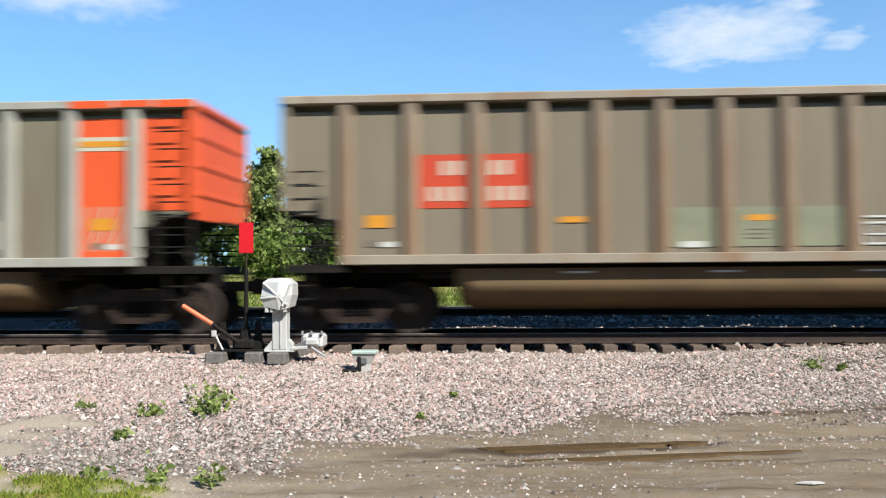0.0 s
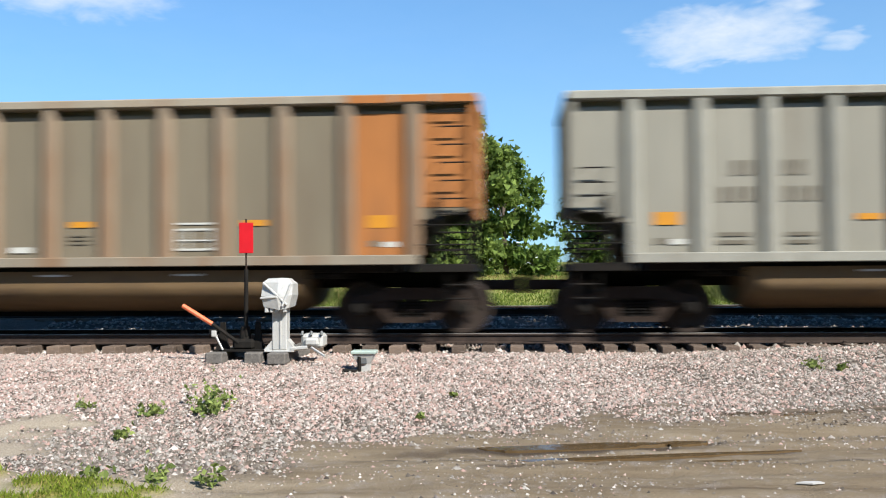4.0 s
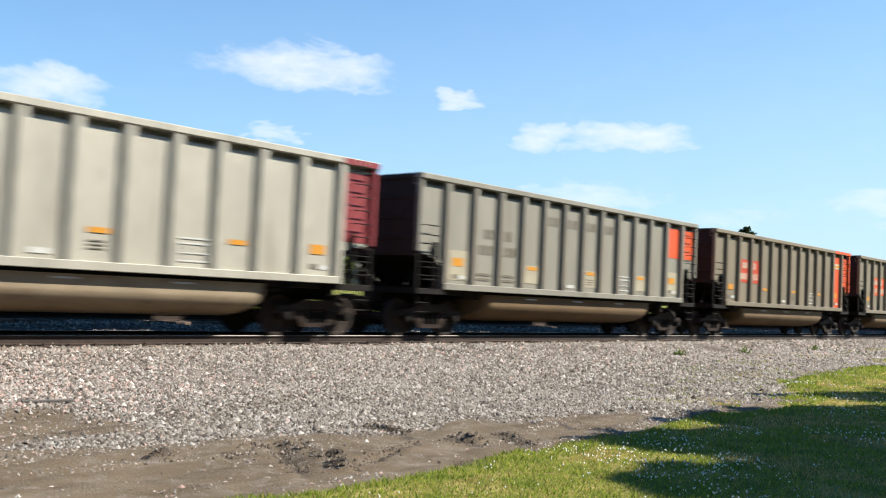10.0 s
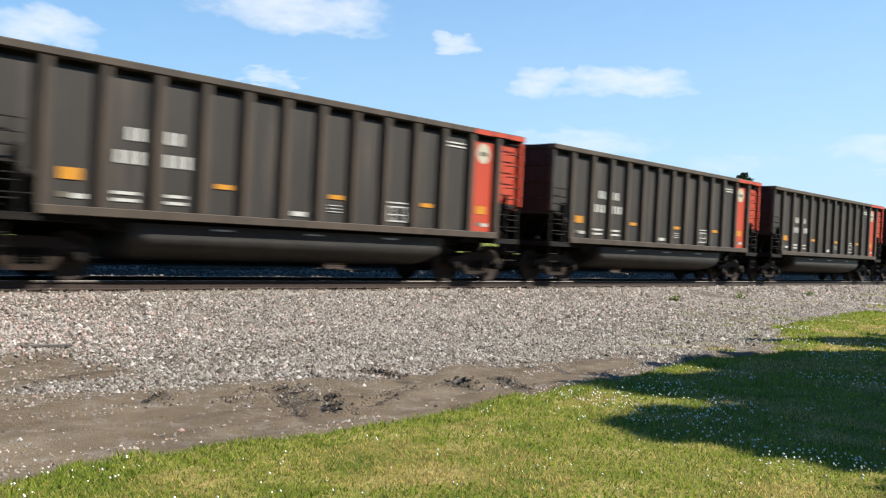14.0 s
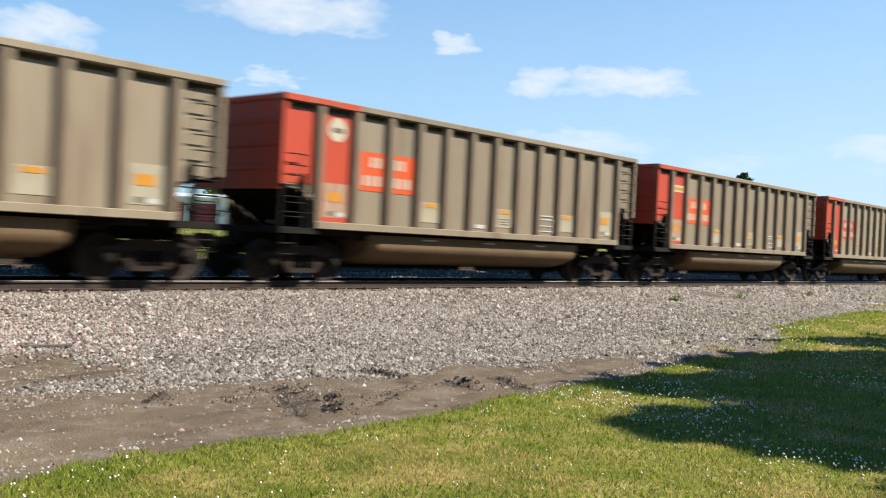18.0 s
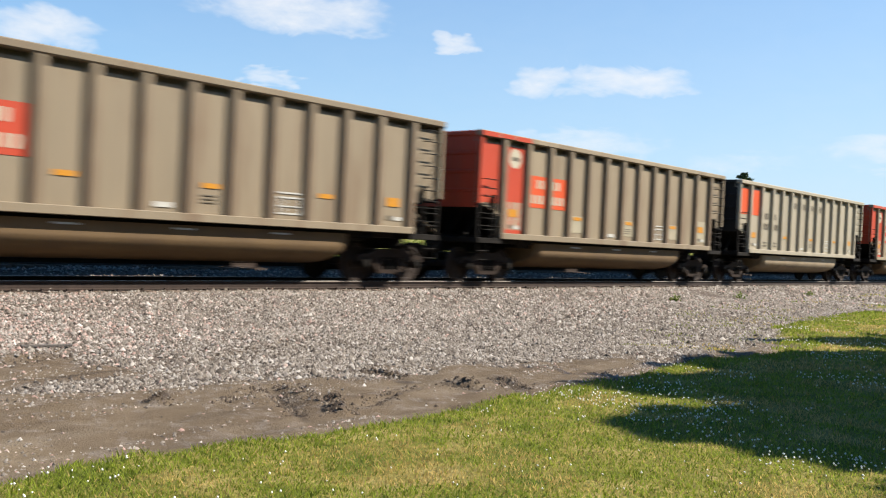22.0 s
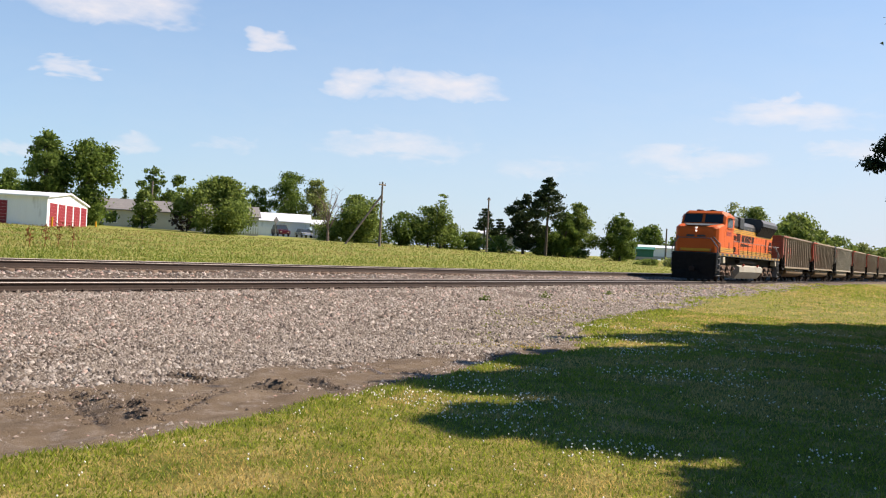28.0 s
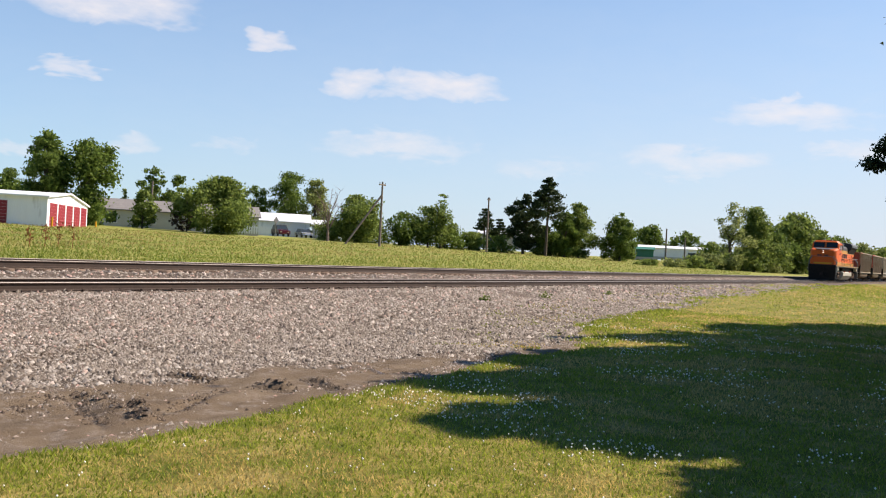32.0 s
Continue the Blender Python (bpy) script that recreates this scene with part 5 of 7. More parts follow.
def leaf_quads(rng, centres, spread, per, size, flat=0.0):
    """Small leaf sprays, scattered in clumps round the centres."""
    n = len(centres) * per
    c = np.repeat(centres, per, 0) + rng.normal(0, 1, (n, 3)) * np.repeat(spread, per)[:, None] * np.array([1, 1, 0.8 - 0.5 * flat])
    u = rng.normal(0, 1, (n, 3))
    u /= np.linalg.norm(u, axis=1)[:, None]
    w = rng.normal(0, 1, (n, 3))
    w[:, 2] += 0.8
    v = np.cross(u, w)
    v /= np.linalg.norm(v, axis=1)[:, None] + 1e-9
    s = size * rng.uniform(0.5, 1.3, n)[:, None]
    verts = np.stack([c - u * s * 0.5, c + v * s * 0.28, c + u * s * 0.5, c - v * s * 0.28], 1).reshape(-1, 3)
    return verts, np.arange(n * 4).reshape(-1, 4)


def leaf_tris(rng, c, size):
    """One small three-cornered leaf spray at each point, turned at random."""
    n = len(c)
    u = rng.normal(0, 1, (n, 3))
    u /= np.linalg.norm(u, axis=1)[:, None]
    w = rng.normal(0, 1, (n, 3))
    w[:, 2] += 0.6
    v = np.cross(u, w)
    v /= np.linalg.norm(v, axis=1)[:, None] + 1e-9
    s = size * rng.uniform(0.55, 1.4, n)[:, None]
    verts = np.stack([c - u * s * 0.5 - v * s * 0.25, c + u * s * 0.55, c - u * s * 0.35 + v * s * 0.5], 1).reshape(-1, 3)
    return verts, np.arange(n * 3).reshape(-1, 3)


def bough_points(rng, h, radius, style, low, size, count):
    """Points of a broadleaf crown: boughs of unlike size, some reaching out, some missing, so that the outline is broken; each is leafy on its outside and frays into sprays."""
    boughs = {"round": 21, "tall": 20, "bush": 11}[style]
    mid, half = h * (1 + low) / 2, h * (1 - low) / 2
    area = 2 * radius * h * (1 - low)
    total = int(min(max(4.6 * count * area / (0.30 * size * size), 900), 15000))
    out, skew = [], rng.uniform(0, 6.28)
    for k in range(boughs):
        f = -1 + 2 * (k + 0.5) / boughs
        wide = math.sqrt(max(1 - f * f, 0.12)) * (1.02 - 0.25 * f if style != "tall" else 0.95 - 0.40 * f)
        a = k * 2.4 + rng.uniform(-0.7, 0.7)
        lr = radius * rng.uniform(0.20, 0.50) * (0.7 if f > 0.55 else 1.0)
        reach = rng.uniform(0.35, 1.18) * (1 + 0.16 * math.cos(a - skew))
        d = max(wide * radius * reach - lr * 0.6, 0)
        z = min(mid + f * half * rng.uniform(0.80, 1.06), h - lr * rng.uniform(0.3, 0.7))
        n = int(total * (lr / radius) ** 2 / (boughs * 0.125)) + 8
        v = rng.normal(0, 1, (n, 3))
        v /= np.linalg.norm(v, axis=1)[:, None]
        q = lr * (1 - 0.6 * rng.rand(n) ** 1.5) * (1 + 0.28 * np.sin(6 * v[:, 0] + k) * np.sin(5 * v[:, 2] + 2 * k) + 0.15 * np.sin(11 * v[:, 1] + 3 * k))
        p = np.array([math.cos(a) * d, math.sin(a) * d, z]) + v * q[:, None] * np.array([1, 1, 0.74])
        p += rng.normal(0, 0.085 * radius, (n, 3)) * (rng.rand(n) < 0.22)[:, None]
        out.append(p)
    p = np.concatenate(out)
    return p[p[:, 2] < h * 1.01]


def limb(bm, p, q, r0, r1, sides=7):
    rod(bm, p, q, r0, sides, r1)


def make_tree(x, y, top, radius, style="round", leaf=None, seed=1, label="", count=1.0, base=None, trunk=0.28, size=0.33, bare_to=0.30):
    """A broadleaf, pine or bare tree: tapered trunk and limbs, and a crown of many leaf sprays with an uneven outline."""
    rng = np.random.RandomState(seed)
    z0 = height_at(x, y) if base is None else base
    h = top - z0
    names = {"round": "broadleaf_tree", "tall": "broadleaf_tree", "pine": "pine_tree", "bare": "dead_tree", "bush": "shrub"}
    words = label or {"round": "full-crowned green broadleaf tree on the field's far side", "tall": "tall slender green broadleaf tree behind the line", "pine": "dark green pine with layered branches",
                      "bare": "leafless grey-brown dead tree", "bush": "dense green shrub in rough grass"}[style]
    tree = thing(names[style], (x, y, z0 - 0.05), words, "shrub" if style == "bush" else "tree")
    bm = bmesh.new()
    leader = h * {"round": 0.55, "tall": 0.8, "pine": 0.97, "bare": 0.45, "bush": 0.3}[style]
    lean = Vector((rng.uniform(-0.03, 0.03) * h, rng.uniform(-0.03, 0.03) * h, leader))
    r = max(trunk * h / 10, 0.05)
    limb(bm, (0, 0, 0), lean * 0.5, r, r * 0.72)
    limb(bm, lean * 0.5, lean, r * 0.72, r * 0.3)
    centres, spread = [], []
    if style == "pine":
        tiers = int(h * 1.3)
        for k in range(tiers):
            f = (k + 1) / tiers
            z = h * (bare_to + (1 - bare_to) * f)
            reach = radius * (1.05 - f) ** 0.75 * rng.uniform(0.7, 1.15) + 0.15
            for j in range(5):
                a = rng.uniform(0, 2 * math.pi)
                tip = Vector((math.cos(a) * reach, math.sin(a) * reach, z + reach * 0.12))
                limb(bm, (lean.x * f, lean.y * f, z - 0.1), tip, r * 0.2, 0.01, 5)
                for t in (0.55, 0.8, 1.0):
                    centres.append((tip.x * t, tip.y * t, z + reach * 0.12 * t))
                    spread.append(0.12 + reach * 0.13)
        per = int(30 * count)
    else:
        limbs = {"round": 9, "tall": 9, "bare": 13, "bush": 6}[style]
        for k in range(limbs):
            a = 2 * math.pi * (k + rng.uniform(-0.3, 0.3)) / limbs
            f = rng.uniform(0.35, 0.98)
            start = lean * f
            reach = radius * (rng.uniform(0.55, 0.95) if style == "bare" else rng.uniform(0.25, 0.55))
            tip = Vector((math.cos(a) * reach, math.sin(a) * reach, h * (rng.uniform(0.5, 0.95) if style == "bare" else rng.uniform(0.4, 0.72))))
            mid = start.lerp(tip, 0.5) + Vector((0, 0, h * 0.05))
            limb(bm, start, mid, r * 0.38, r * 0.2, 6)
            limb(bm, mid, tip, r * 0.2, 0.015, 5)
            if style == "bare":
                for _ in range(5):
                    t = mid.lerp(tip, rng.uniform(0, 1))
                    limb(bm, t, t + Vector((rng.uniform(-1, 1), rng.uniform(-1, 1), rng.uniform(0.2, 1.2))) * (h * 0.13), 0.03, 0.006, 4)
    part("trunk", bm, DEAD if style == "bare" else BARK, tree)
    if style == "pine":
        c = np.array(centres)
        c = np.repeat(c, per, 0) + rng.normal(0, 1, (len(c) * per, 3)) * np.repeat(np.array(spread), per)[:, None] * np.array([1, 1, 0.4])
    elif style != "bare":
        c = bough_points(rng, h, radius, style, {"round": 0.07, "tall": 0.04, "bush": 0.0}[style], size, count)
    if style != "bare":
        c[:, 2] = np.maximum(c[:, 2], 0.12)
        verts, faces = leaf_tris(rng, c, size)
        verts[:, 2] = np.maximum(verts[:, 2], 0.08)
        part("crown", fast_mesh("crown", verts, faces, [leaf or LEAF_MID]), None, tree)
    return tree


# behind the field, as the camera sees them once the train has gone
make_tree(71.2, 86.4, 11.6, 4.3, "round", LEAF_DEEP, 11, "large dense green tree behind the storage sheds", 1.3)
make_tree(67.6, 88.6, 12.6, 3.0, "tall", LEAF_DEEP, 111, "tall leafy tree behind the storage sheds", 1.3)
make_tree(87.2, 122.0, 9.8, 3.2, "round", LEAF_DEEP, 12)
make_tree(90.3, 119.8, 7.6, 1.6, "round", LEAF_MID, 13)
make_tree(81.2, 88.4, 6.7, 1.8, "round", LEAF_MID, 14, "small round yard tree before the long house")
make_tree(101.5, 108.5, 11.5, 2.6, "round", LEAF_DEEP, 15)
make_tree(105.6, 107.5, 10.6, 2.2, "round", LEAF_DEEP, 47)
make_tree(99.5, 112.3, 8.3, 1.3, "tall", LEAF_LIGHT, 16, "", 0.35)
make_tree(87.8, 81.8, 8.9, 4.4, "round", LEAF_MID, 17, "broad spreading green tree in the house yard", 1.5)
make_tree(86.3, 86.2, 5.8, 1.7, "round", LEAF_PLUM, 18, "small plum-brown ornamental tree before the house", 0.6)
make_tree(107.9, 104.2, 10.0, 3.0, "round", LEAF_MID, 19)
make_tree(147.3, 120.0, 15.2, 5.2, "round", LEAF_DEEP, 20, "", 1.3)
make_tree(143.0, 125.0, 12.2, 3.6, "round", LEAF_DEEP, 48)
make_tree(146.5, 113.0, 14.2, 3.0, "tall", LEAF_LIGHT, 21, "tall pale green willow-like tree behind the garage", 0.9)
make_tree(108.1, 80.9, 9.6, 2.8, "bare", None, 22)
make_tree(114.3, 80.8, 8.8, 4.0, "round", LEAF_MID, 23, "", 1.2)
make_tree(126.0, 80.0, 7.0, 3.2, "round", LEAF_DEEP, 24)
make_tree(129.0, 77.0, 8.2, 4.2, "round", LEAF_MID, 25, "", 1.2)
make_tree(129.8, 75.1, 10.9, 1.9, "round", LEAF_MID, 26, "thin open-crowned young tree", 0.22)
make_tree(168.6, 87.6, 9.9, 2.4, "pine", NEEDLE, 27)
make_tree(169.9, 85.0, 8.0, 1.5, "pine", NEEDLE, 28)
make_tree(149.4, 70.1, 11.7, 3.2, "round", NEEDLE, 29, "dark dense evergreen beside the far house", 1.6)
make_tree(146.4, 64.5, 14.2, 3.0, "pine", NEEDLE, 30, "tall dark pine with open layered branches", 1.0, trunk=0.2, bare_to=0.45)
make_tree(157.0, 62.9, 11.2, 3.4, "round", LEAF_MID, 31, "", 1.2)
make_tree(153.0, 63.9, 9.0, 2.6, "round", LEAF_DEEP, 49, "", 1.2)
make_tree(160.3, 56.5, 9.5, 3.2, "round", LEAF_DEEP, 32, "", 1.3)
make_tree(246.0, 78.0, 11.2, 4.6, "round", LEAF_DEEP, 33, size=0.7)
make_tree(250.0, 70.0, 9.8, 4.6, "round", LEAF_DEEP, 50, size=0.7)
make_tree(163.5, 38.2, 12.2, 3.0, "round", LEAF_LIGHT, 34, "open pale-leaved tree at the line's edge", 0.4)
make_tree(171.5, 36.0, 11.8, 4.4, "round", LEAF_MID, 35, "", 1.2)
make_tree(197.5, 33.6, 12.4, 6.0, "round", LEAF_MID, 36, "", 1.5, size=0.6)
make_tree(186.0, 36.8, 9.2, 4.2, "round", LEAF_DEEP, 37, "", 1.2)
make_tree(228.0, 33.9, 10.5, 4.6, "round", LEAF_MID, 51, size=0.6)
make_tree(257.9, 34.0, 10.4, 5.0, "round", LEAF_MID, 38, size=0.7)
make_tree(318.4, 34.5, 10.6, 6.0, "round", LEAF_LIGHT, 39, size=0.6)
make_tree(390.0, 35.5, 11.5, 7.0, "round", LEAF_MID, 52, size=0.7)
make_tree(480.0, 37.0, 13.0, 9.0, "round", LEAF_MID, 53, size=0.9)
make_tree(480.0, -6.0, 13.0, 9.0, "round", LEAF_MID, 54, size=0.9)
make_tree(193.9, 49.1, 6.0, 3.4, "round", LEAF_MID, 40)
for i, (bx, by, bt, br) in enumerate([(150, 40.5, 2.6, 2.6), (156, 39.8, 3.2, 2.8), (161.5, 39.0, 3.4, 2.6), (143, 41.5, 2.0, 2.2), (167.5, 36.8, 4.2, 2.4), (176, 34.5, 3.6, 2.6), (183, 33.9, 3.2, 2.4), (160, 37.2, 2.6, 1.6), (136, 43.5, 1.6, 1.8)]):
    make_tree(bx, by, bt, br, "bush", LEAF_LIGHT if i % 2 else LEAF_MID, 60 + i)
# thickets under and between the far trees
for i, (bx, by, bt, br) in enumerate([(116.5, 86.0, 5.0, 3.2), (121.0, 83.5, 5.6, 3.4), (133.5, 76.5, 5.4, 3.6), (138.0, 74.0, 4.6, 3.2), (151.5, 67.0, 6.6, 3.2), (155.5, 65.0, 6.4, 3.4), (164.0, 58.5, 5.4, 3.0), (143.0, 71.5, 4.4, 2.8),
                                      (76.5, 92.0, 4.6, 2.6), (97.5, 97.5, 4.4, 2.4), (104.5, 95.0, 4.6, 2.6), (237.0, 80.0, 6.4, 5.0), (257.0, 67.0, 6.0, 5.0), (201.0, 44.5, 5.2, 4.0), (208.0, 42.0, 6.2, 4.4)]):
    make_tree(bx, by, bt, br, "bush", LEAF_DEEP if i % 3 else LEAF_MID, 120 + i, "dense thicket of green shrubs beneath trees")
# across the line from the first view, seen between the cars
make_tree(-2.1, 52.0, 10.2, 2.9, "tall", LEAF_MID, 70, "tall conical green tree across the line", 1.6)
make_tree(-0.2, 55.0, 8.5, 2.4, "round", LEAF_DEEP, 71)
make_tree(-14.6, 58.0, 9.0, 2.6, "round", LEAF_LIGHT, 72, "light green broadleaf tree across the line", 1.3)
make_tree(-17.5, 60.0, 7.0, 3.0, "round", LEAF_MID, 73)
make_tree(-11.0, 56.0, 5.2, 2.6, "round", LEAF_DEEP, 74)
make_tree(-7.0, 60.0, 5.6, 3.0, "round", LEAF_MID, 75)
make_tree(18.6, 55.0, 9.9, 2.6, "tall", LEAF_MID, 76, "tall green tree behind the passing cars", 1.4)
make_tree(15.4, 58.0, 7.0, 2.6, "round", LEAF_DEEP, 77)
make_tree(10.0, 62.0, 6.0, 3.0, "round", LEAF_MID, 78)
make_tree(5.5, 60.0, 6.5, 2.8, "round", LEAF_DEEP, 79)
make_tree(-24.0, 62.0, 8.0, 3.4, "round", LEAF_MID, 80)
make_tree(23.8, 66.0, 8.0, 2.4, "round", LEAF_DEEP, 81)
for i, bx in enumerate((-21, -13, -9.5, -4.4, 1.5, 7.6, 12.5)):
    make_tree(bx, 50.0 + (i % 3) * 2, 2.6 + (i % 2), 1.9, "bush", LEAF_MID if i % 2 else LEAF_DEEP, 84 + i)


# ---- evergreens beside the camera, whose shadows lie on the lawn ----
def shade_pine(x, y, h, radius, low, seed, boughs, label, thick=44, needle=0.34):
    rng = np.random.RandomState(seed)
    z0 = height_at(x, y)
    tree = thing("pine_tree", (x, y, z0 - 0.05), label, "tree")
    bm, centres, spread = bmesh.new(), [], []
    limb(bm, (0, 0, 0), (0.1, 0, h * 0.6), 0.26, 0.16, 10)
    limb(bm, (0.1, 0, h * 0.6), (0.1, 0.1, h), 0.16, 0.02, 8)
    tips = list(boughs)
    for k in range(96):
        f = k / 96
        a = k * 2.4
        reach = radius * (1 - f) ** 0.55 * rng.uniform(0.65, 1.1)
        tips.append((math.cos(a) * reach, math.sin(a) * reach, low + (h - low) * f))
    for tx, ty, tz in tips:
        root = Vector((0.05, 0, tz - 0.1))
        tip = Vector((tx, ty, tz + 0.1))
        limb(bm, root, tip, 0.05, 0.012, 6)
        for t in np.linspace(0.3, 1.0, 9):
            p = root.lerp(tip, float(t))
            centres.append(tuple(p))
            spread.append(0.16 + 0.12 * (1 - t))
    part("trunk", bm, BARK, tree)
    c, w, k = np.array(centres), np.array(spread), len(boughs) * 9

    def tuft(c, w, per, size):
        n = len(c) * per
        return leaf_tris(rng, np.repeat(c, per, 0) + rng.normal(0, 1, (n, 3)) * np.repeat(w, per)[:, None] * np.array([1, 1, 0.6]), size)
    verts, faces = tuft(c[k:], w[k:], thick, needle)
    if boughs:
        fine_v, fine_f = tuft(c[:k], w[:k] * 0.85, 420, 0.10)
        verts, faces = np.concatenate([verts, fine_v]), np.concatenate([faces, fine_f + len(verts)])
    part("crown", fast_mesh("crown", verts, faces, [NEEDLE]), None, tree)


shade_pine(28.6, -2.4, 11.6, 4.6, 2.0, 91, [(-3.5, 4.95, 4.25), (-3.4, 4.7, 4.6), (-3.0, 4.6, 4.9), (-4.0, 4.4, 7.5), (-3.8, 4.35, 7.0), (-2.4, 4.4, 3.4)], "dark pine beside the lawn, casting shade", 40, 0.24)
shade_pine(16.6, -4.3, 11.0, 3.3, 1.6, 92, [], "dark pine at the lawn's edge, casting shade", 36, 0.52)
shade_pine(14.0, -6.1, 9.1, 4.4, 1.6, 106, [], "lower dark pine at the lawn's edge", 36, 0.55)
shade_pine(19.7, -3.5, 12.2, 3.5, 1.6, 93, [], "dark pine among others beside the lawn", 36, 0.52)
shade_pine(22.8, -3.0, 12.0, 4.6, 1.6, 107, [], "dense dark pine beside the lawn", 36, 0.55)
# out of view, added to close a lit gap in the lawn's shadow
shade_pine(13.6, -4.1, 6.7, 1.7, 1.8, 108, [], "unseen young pine, added to shade the lawn", 26, 0.45)
shade_pine(35.0, -3.8, 12.5, 5.0, 2.2, 94, [], "dark pine at the end of the row", 26, 0.6)
# unseen row, added to hold sky light off the shaded lawn
for i, (px, py) in enumerate(((12.0, -13.0), (20.5, -12.5), (30.0, -12.0), (40.0, -12.5), (3.0, -15.0), (-7.0, -15.5), (-18.0, -14.5))):
    shade_pine(px, py, 12.5, 4.8, 1.6, 95 + i, [], "unseen dark pine, added behind the lawn to block sky light", 14, 1.0)


# ---- buildings ----
WHITE_SIDING = material("white_metal_siding", (0.72, 0.73, 0.74), 0.5, 0.0, 0.06, 0.6, 12, 0.05, (0.396, 0.396, 0.3888), 0.1, (1, 1, 0.2))
CLAPBOARD = material("pale_clapboard", (0.432, 0.4176, 0.3816), 0.7, 0.0, 0.1, 0.8, 14, 0.1, (0.324, 0.3096, 0.288), 0.1)
DOOR_RED = material("red_roll_up_door", (0.216, 0.0252, 0.036), 0.5, 0.0, 0.1, 1, 20, 0.05)
ROOF_PALE = material("pale_metal_roof", (0.70, 0.71, 0.72), 0.4, 0.2, 0.08, 0.6, 12, 0.05)
ROOF_GREY = material("grey_shingle_roof", (0.1584, 0.1512, 0.144), 0.85, 0.0, 0.2, 1.5, 30, 0.3)
CONCRETE = material("pale_concrete", (0.36, 0.3456, 0.324), 0.85, 0.0, 0.12, 1, 20, 0.2)
POLE_WOOD = material("weathered_pole_wood", (0.144, 0.1188, 0.0972), 0.9, 0.0, 0.2, 2, 20, 0.3, stretch=(2, 2, 0.3))
PALE_GREEN = material("green_metal_siding", (0.0288, 0.144, 0.1008), 0.5, 0.0, 0.1, 1, 20, 0.05)
WINDOW_DARK = material("dark_window_glass", (0.0288, 0.036, 0.0396), 0.1, 0.0, 0.1, 2, 20, 0.0, spec=0.7)


def gable_shell(bm, length, width, eave, ridge, over=0.0, roof=False):
    """Walls with gables, or the two slabs of a pitched roof; the ridge runs along x."""
    if not roof:
        o = [(0, 0), (width, 0), (width, eave), (width / 2, ridge), (0, eave)]
        prism(bm, o, "x", 0, length)
    else:
        rise = (ridge - eave) / (width / 2)
        for s in (-1, 1):
            m = width / 2
            a = (m + s * (m + over), eave - rise * over)
            prism(bm, [a, (m, ridge), (m, ridge + 0.14), (a[0], a[1] + 0.14)], "x", -over, length + over)


def make_house(name, x, y, turn, length, width, eave, ridge, wall, roof, label, openings, category="house", base=None):
    """openings: (face, along, up, wide, tall, kind); face 0 is the long side at y = 0, face 1 the gable at x = 0, face 2 the gable at the far end."""
    z0 = height_at(x, y) if base is None else base
    house = thing(name, pose(x, y, z0 - 0.15, 0, 0, turn), label, category)
    part("wall", bmx(gable_shell, length, width, eave + 0.15, ridge + 0.15), wall, house)
    part("roof", bmx(gable_shell, length, width, eave + 0.15, ridge + 0.15, 0.3, True), roof, house)
    part("foundation", bmx(box, -0.06, length + 0.06, -0.06, width + 0.06, -0.4, 0.22), CONCRETE, house)
    for face, a, u, w, t, kind in openings:
        mats = {"door": DOOR_RED, "garage": WHITE_SIDING, "window": WINDOW_DARK, "front_door": WHITE_SIDING}[kind]
        lo, hi = u + 0.15, u + t + 0.15
        if face == 0:
            slab, trim = (a, a + w, -0.05, 0.02, lo, hi), (a - 0.08, a + w + 0.08, -0.035, 0.01, lo - 0.06, hi + 0.1)
        elif face == 1:
            slab, trim = (-0.05, 0.02, a, a + w, lo, hi), (-0.035, 0.01, a - 0.08, a + w + 0.08, lo - 0.06, hi + 0.1)
        else:
            slab, trim = (length - 0.02, length + 0.05, a, a + w, lo, hi), (length - 0.01, length + 0.035, a - 0.08, a + w + 0.08, lo - 0.06, hi + 0.1)
        leaf = part("window" if kind == "window" else "door", bmx(box, *trim), WHITE_SIDING, house)
        if kind in ("door", "garage"):
            for k in range(5):
                z = lo + (hi - lo) * k / 5
                z2 = lo + (hi - lo) * (k + 1) / 5 - 0.02
                part("door_panel", bmx(box, *slab[:4], z, z2), mats, leaf)
        else:
            part("pane" if kind == "window" else "leaf", bmx(box, *slab), mats, leaf)
    return house


